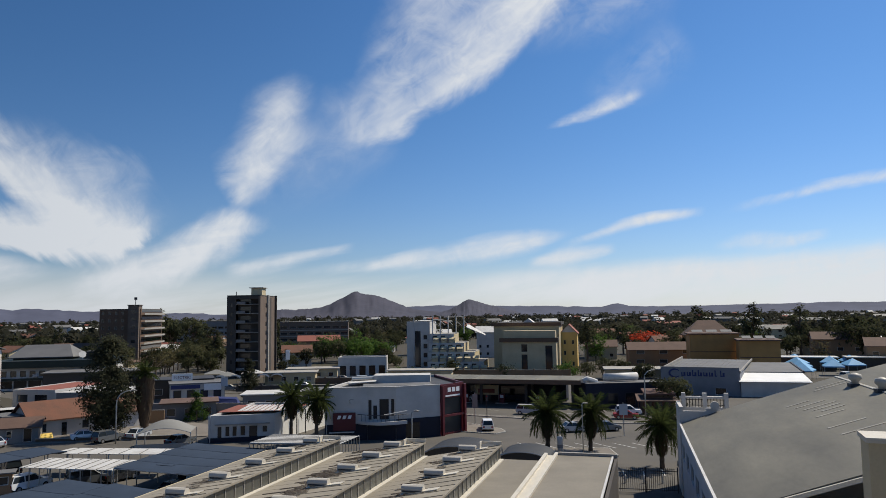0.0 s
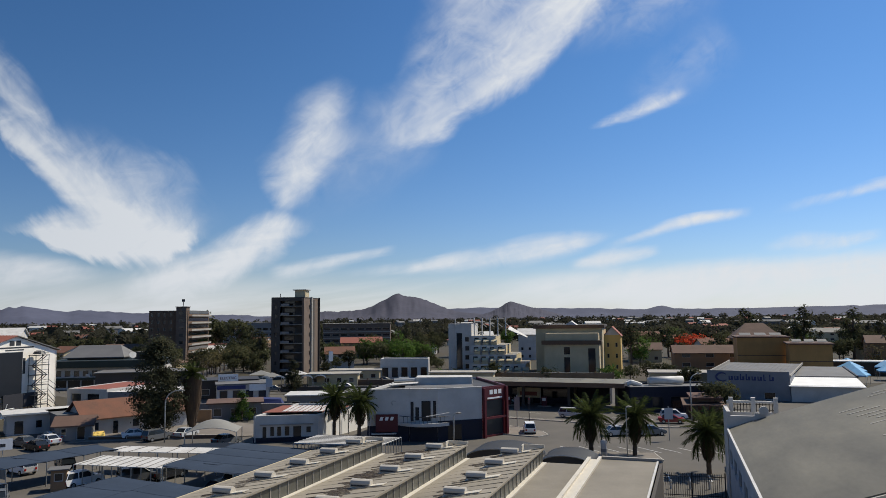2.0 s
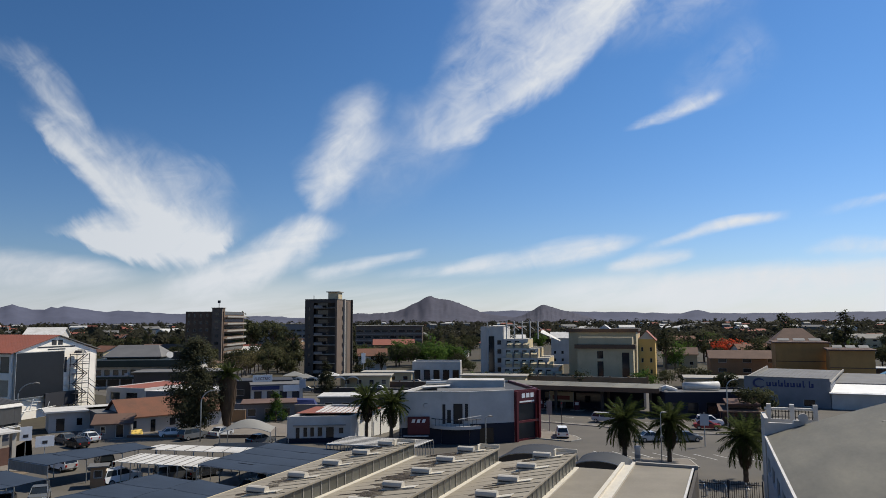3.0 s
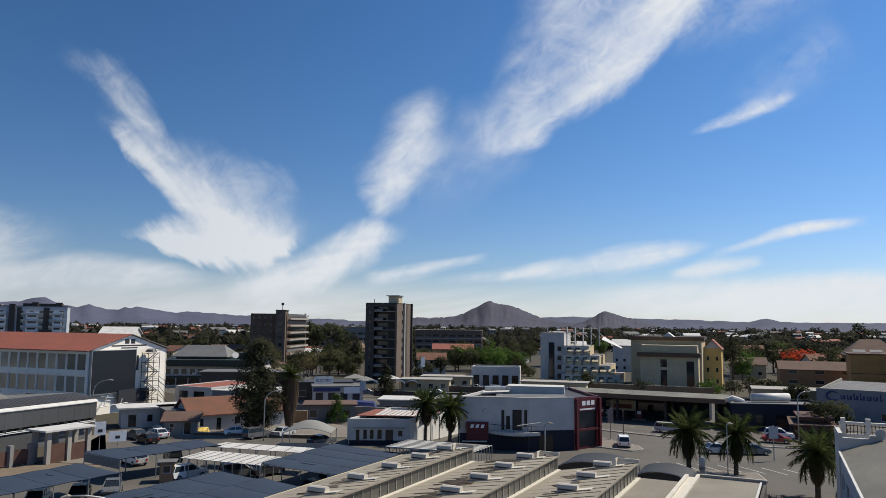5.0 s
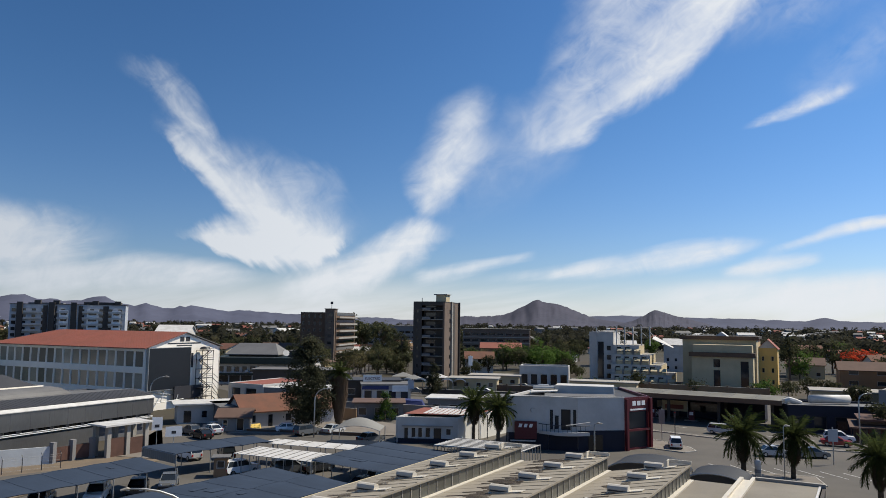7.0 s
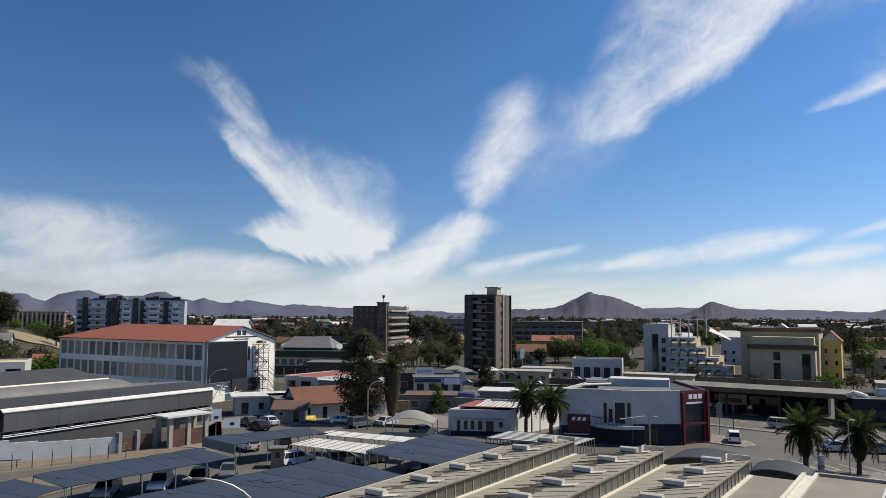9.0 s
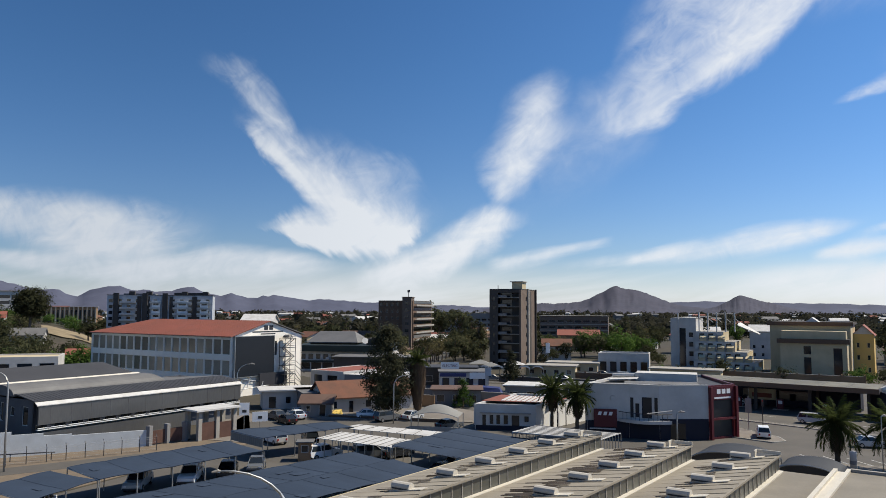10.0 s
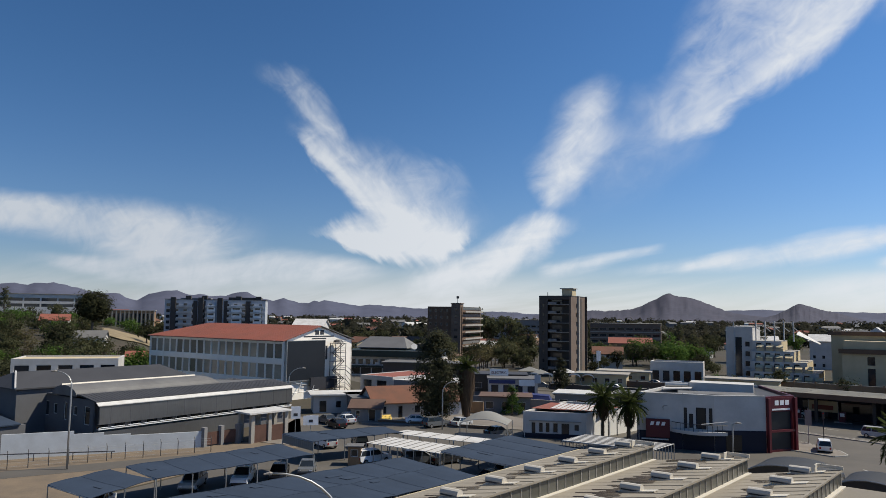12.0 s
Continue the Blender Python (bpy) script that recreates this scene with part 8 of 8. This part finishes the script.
# ---------------- lamps, poles, fences ----------------
def street_lamp(x, y, h, reach, rz, label="tall steel street lamp with a curved arm", r=0.09, head=1.0):
    th = thing("street_lamp", label, "street lamp", x, y, 0, rz, group="street lamps")
    n = 8
    pts = [(0, 0, 0), (0, 0, h * 0.5), (0, 0, h - reach * 0.8)]
    pts += [(reach * (1 - math.cos(math.pi / 2 * i / n)), 0, h - reach * 0.8 + reach * 0.8 * math.sin(math.pi / 2 * i / n)) for i in range(1, n + 1)]
    part("pole", MB().tube(pts, [r * (1.2 - 0.6 * i / len(pts)) for i in range(len(pts))], 8), M["steel"], th, smooth=True)
    part("lamp_head", MB().tube([(reach - 0.1 * head, 0, h), (reach + 0.15 * head, 0, h + 0.05 * head), (reach + 0.7 * head, 0, h - 0.02)], [0.07 * head, 0.14 * head, 0.07 * head], 8), M["concrete"], th)


street_lamp(-73.1, 59.8, 11.0, 1.9, 200)
street_lamp(-47.4, 106.7, 7.6, 2.2, 0)
street_lamp(-76.0, 105.5, 8.6, 2.4, 10)
street_lamp(33.8, 124.0, 8.0, 1.5, 20)
street_lamp(-4.6, 104.0, 4.4, 0.4, 10)
street_lamp(-12.6, 20.5, 13.0, 2.2, 219, "near thin steel street lamp with a curved arm", 0.045, 0.35)
street_lamp(17.2, 92.2, 6.6, 0.2, 30, "slim steel lamp pole among the palms", 0.05)


def mesh_fence():
    th = thing("wire_fence", "wire fence on cranked steel posts", "fence", -80.0, 55.0)
    a, b = Vector((-80, 55.0)), Vector((-66.3, 75.6))
    n = 12
    post = MB().tube([(0, 0, 0), (0, 0, 1.75), (-0.22, 0.1, 2.05)], [0.05, 0.045, 0.04], 5).mesh("post", M["blacksteel"])
    for i in range(n + 1):
        p = a.lerp(b, i / n) - a
        o = part("post", post, None, th)
        o.location = (p.x, p.y, 0)
    v = b - a
    for z in (0.3, 0.7, 1.1, 1.5, 1.75):
        part("wire", MB().rod((0, 0, z), (v.x, v.y, z), 0.012, 3), M["steel"], th)
    th = thing("boom_rail", "low rusty pipe rail along the sand", "rail", -84, 58.6)
    part("rail", MB().rod((0, 0, 0.9), (10.5, 8.2, 0.9), 0.07, 6), M["blacksteel"], th)
    for i in range(4):
        part("post", MB().rod((3.4 * i, 2.65 * i, 0), (3.4 * i, 2.65 * i, 0.9), 0.06, 5), M["blacksteel"], th)


mesh_fence()


def pole_sign(x, y, h, w, hh, mat, label, rz=0.0):
    th = thing("pole_sign", label, "sign", x, y, 0, rz)
    part("pole", MB().rod((0, 0, 0), (0, 0, h), 0.07, 6), M["steel"], th)
    part("board", MB().box(-w / 2, w / 2, -0.13, -0.07, h - hh - 0.2, h - 0.2), mat, th)
    return th


pole_sign(26.0, 107.3, 4.8, 1.2, 1.6, M["bluewall"], "pale blue board on a steel pole")
pole_sign(5.0, 121.0, 5.0, 0.9, 2.2, M["greywall"], "grey board on a steel pole at the corner")
pole_sign(-46.5, 156.0, 5.4, 1.4, 1.8, M["bluewall"], "blue and white board on a pole")
pole_sign(-44.8, 211.0, 8.5, 1.2, 2.8, M["signwhite"], "tall white sign on a pole")
th = thing("traffic_light", "traffic light on a dark pole", "traffic light", 7.0, 121.5)
part("pole", MB().rod((0, 0, 0), (0, 0, 4.6), 0.07, 6), M["blacksteel"], th)
part("signal_head", MB().box(-0.18, 0.18, -0.25, -0.07, 3.6, 4.6), M["blacksteel"], th)
part("red_lens", MB().tube([(0, -0.29, 4.4), (0, -0.25, 4.4)], [0.11, 0.11], 10), M["taillight"], th)
th = thing("advert_pillar", "white rounded pillar beside a palm", "pillar", 14.4, 92.6, 0.14)
part("shaft", MB().tube([(0, 0, 0), (0, 0, 1.9), (0, 0, 2.3), (0, 0, 2.5)], [0.34, 0.34, 0.42, 0.12], 12), M["white"], th, smooth=True)
part("band", MB().tube([(0, 0, 1.0), (0, 0, 1.4)], [0.36, 0.36], 12), M["greywall"], th)
for i in range(5):
    th = thing("bollard", "short pale concrete bollard", "bollard", 17.0 + i * 1.9, 78.4 - i * 0.2, 0.02, group="bollards along the bays")
    part("shaft", MB().tube([(0, 0, 0), (0, 0, 0.8), (0, 0, 0.95)], [0.11, 0.10, 0.03], 8), M["line"], th)
for x, y, w, h, mat in [(-66, 178, 6, 2.6, "bluecloth"), (-58, 188, 5, 2.8, "sail"), (-54, 196, 6, 2.8, "whitemetal"), (-64, 196, 6, 2.8, "sail")]:
    t = thing("market_tent", "peaked cloth shade by the avenue", "tent", x, y, 0, 15, group="shades by the avenue")
    part("roof", MB().add([(0, 0, h), (w, 0, h), (w, 4, h), (0, 4, h), (w / 2, 2, h + 1.1)], [(0, 1, 4), (1, 2, 4), (2, 3, 4), (3, 0, 4), (3, 2, 1, 0)]), M[mat], t)
    for a in (0.1, w - 0.1):
        for b in (0.1, 3.9):
            part("pole", MB().rod((a, b, 0), (a, b, h), 0.06, 5), M["steel"], t)


# ---------------- walls, fences and odds and ends of the middle ground ----------------
def low_wall(a, b, h, mat, label, tk=0.2, piers=0):
    v = Vector(b) - Vector(a)
    th = thing("boundary_wall", label, "wall", a[0], a[1], 0, math.degrees(math.atan2(v.y, v.x)))
    part("panel", MB().box(0, v.length, 0, tk, 0, h), M[mat], th)
    part("coping", MB().box(-0.05, v.length + 0.05, -0.05, tk + 0.05, h, h + 0.08), M["concrete"], th)
    for i in range(piers):
        x = v.length * i / max(1, piers - 1)
        part("pier", MB().box(x - 0.2, x + 0.2, -0.1, tk + 0.1, 0, h + 0.35), M[mat], th)


low_wall((-43, 196), (-16, 193), 1.5, "brownbrick", "low dark brick boundary wall", piers=8)
low_wall((-50, 178), (-20, 176), 1.4, "darkconc", "low dark street wall", piers=6)
low_wall((-56, 138), (-30, 136), 2.0, "greywall", "grey plaster yard wall behind the shops")
low_wall((-30, 140), (-22, 126), 2.0, "greywall", "grey plaster yard wall behind the shops")
low_wall((-4, 206), (34, 198), 2.4, "tan", "tan garden wall below the apartments", piers=9)
low_wall((-62, 126), (-48, 126.5), 2.2, "tan", "tan yard wall behind the tall tree")
low_wall((-60, 108.6), (-40, 110.4), 0.5, "brownbrick", "low brown planter wall beside the street")
low_wall((36, 166), (47, 164), 2.2, "brownbrick", "brown wall beside the store", piers=4)
for x, y, w, d, h, rz, wall, roof, lab in [(-49, 128, 9, 7, 3.0, 18, "greywall", "brownroof", "small outbuilding with a red-brown roof"), (-38, 139, 10, 7, 3.2, 6, "greywall", "whitemetal", "small store with a white ribbed roof"),
                                           (-28, 146, 12, 7, 3.0, 4, "darkconc", "greyroof", "low dark store beside the road"), (-66, 163, 14, 8, 4.0, 20, "darkconc", "darkroof", "low dark workshop by the avenue"),
                                           (-96, 176, 22, 10, 5.0, 16, "darkconc", "greyroof", "low dark store with a grey roof")]:
    th = thing("outbuilding", lab, "outbuilding", x, y, 0, rz)
    shell(th, w, d, h, M[wall], M["glass"], rows_of(w, 3, 0.5, [0.8], 1.4), [], [], M[roof], M["white"], 0.0, over=0.5, slab=0.2)
for i in range(9):
    barrelless = thing("shade_arch", "dark arched shade cloth over parking bays", "canopy", -70 + i * 3.4, 181 + i * 0.9, 0, 12, group="arched shades by the tower")
    n = 8
    arc = [(-1.6 * math.cos(math.pi * k / n), 2.2 + 0.9 * math.sin(math.pi * k / n)) for k in range(n + 1)]
    part("cover", MB().add([(a, y, z) for a, z in arc for y in (0.0, 5.0)], [(2 * k, 2 * k + 2, 2 * k + 3, 2 * k + 1) for k in range(n)]), M["net" if i % 3 else "sail"], barrelless)
    for sx in (-1.6, 1.6):
        part("post", MB().rod((sx, 0, 0), (sx, 0, 2.2), 0.05, 5), M["steel"], barrelless)
tarp = thing("tarpaulin", "bright blue tarpaulin over stacked goods", "tarpaulin", -49, 150, 0, 8)
part("sheet", MB().add([(0, 0, 0), (7, 0, 0), (7, 3, 0), (0, 3, 0), (0.5, 0.6, 1.5), (6.4, 0.7, 1.2), (6.3, 2.4, 1.4), (0.6, 2.4, 1.7)], [(0, 1, 5, 4), (1, 2, 6, 5), (2, 3, 7, 6), (3, 0, 4, 7), (4, 5, 6, 7)]), M["blueink"], tarp)
for x, y, rz, st, pa, lab in [(-35, 184, 5, "sedan", "white", "white car on the cross street"), (-28, 203, 0, "sedan", "grey", "grey car in the walled lot"), (-40, 202, 0, "suv", "white", "white car in the walled lot"), (-36, 200, 0, "sedan", "red", "red car in the walled lot"),
                              (10, 158, -20, "suv", "red", "red car behind the fuel pumps"), (14, 160, -20, "sedan", "silver", "silver car behind the fuel pumps"), (41, 150, 60, "sedan", "white", "white car parked by the store"), (43, 146, 60, "sedan", "silver", "silver car parked by the store"),
                              (-63, 100.5, 150, "sedan", "black", "dark car near the entrance portal"), (24.5, 112.0, 10, "sedan", "grey", "grey car parked in a bay"), (-44.4, 79.2, 60, "suv", "white", "white van beside the carport")]:
    car(x, y, rz, st, pa, lab)
hut = thing("guard_hut", "small tan guard hut beside the carport", "hut", -46.2, 76.4, 0, 25)
shell(hut, 1.5, 1.6, 2.2, M["tan"], M["glass"], [(0.3, 1.2, 1.0, 1.9)], [], [], M["greyroof"], M["white"], 0.0, over=0.3, slab=0.12)

kiosk = thing("kiosk", "dark red kiosk under two tiers of brown canopy", "kiosk", 35.2, 130.5, 0, -8)
shell(kiosk, 5.5, 4.5, 2.6, M["wood"], M["glass"], [(0.4, 1.6, 0.9, 2.2), (2.0, 3.4, 0.9, 2.2), (3.9, 5.0, 0.1, 2.2)], [], [], None, M["red"], 0.0)
part("canopy", MB().slab([(-1.2, -1.4, 2.35), (6.0, -1.4, 2.35), (5.8, 5.0, 2.9), (-0.8, 5.0, 2.9)], 0.22), M["brownroof"], kiosk, "low brown canopy")
part("upper_canopy", MB().slab([(0.2, -0.4, 3.5), (5.6, -0.4, 3.5), (5.6, 4.6, 3.9), (0.2, 4.6, 3.9)], 0.3), M["wood"], kiosk, "raised dark red canopy")
part("upper_wall", MB().box(0.5, 5.2, 0.3, 4.2, 2.7, 3.4), M["brownbrick"], kiosk)
for x in (-1.0, 2.2, 5.8):
    part("post", MB().rod((x, -1.2, 0), (x, -1.2, 2.2), 0.07, 6), M["wood"], kiosk)
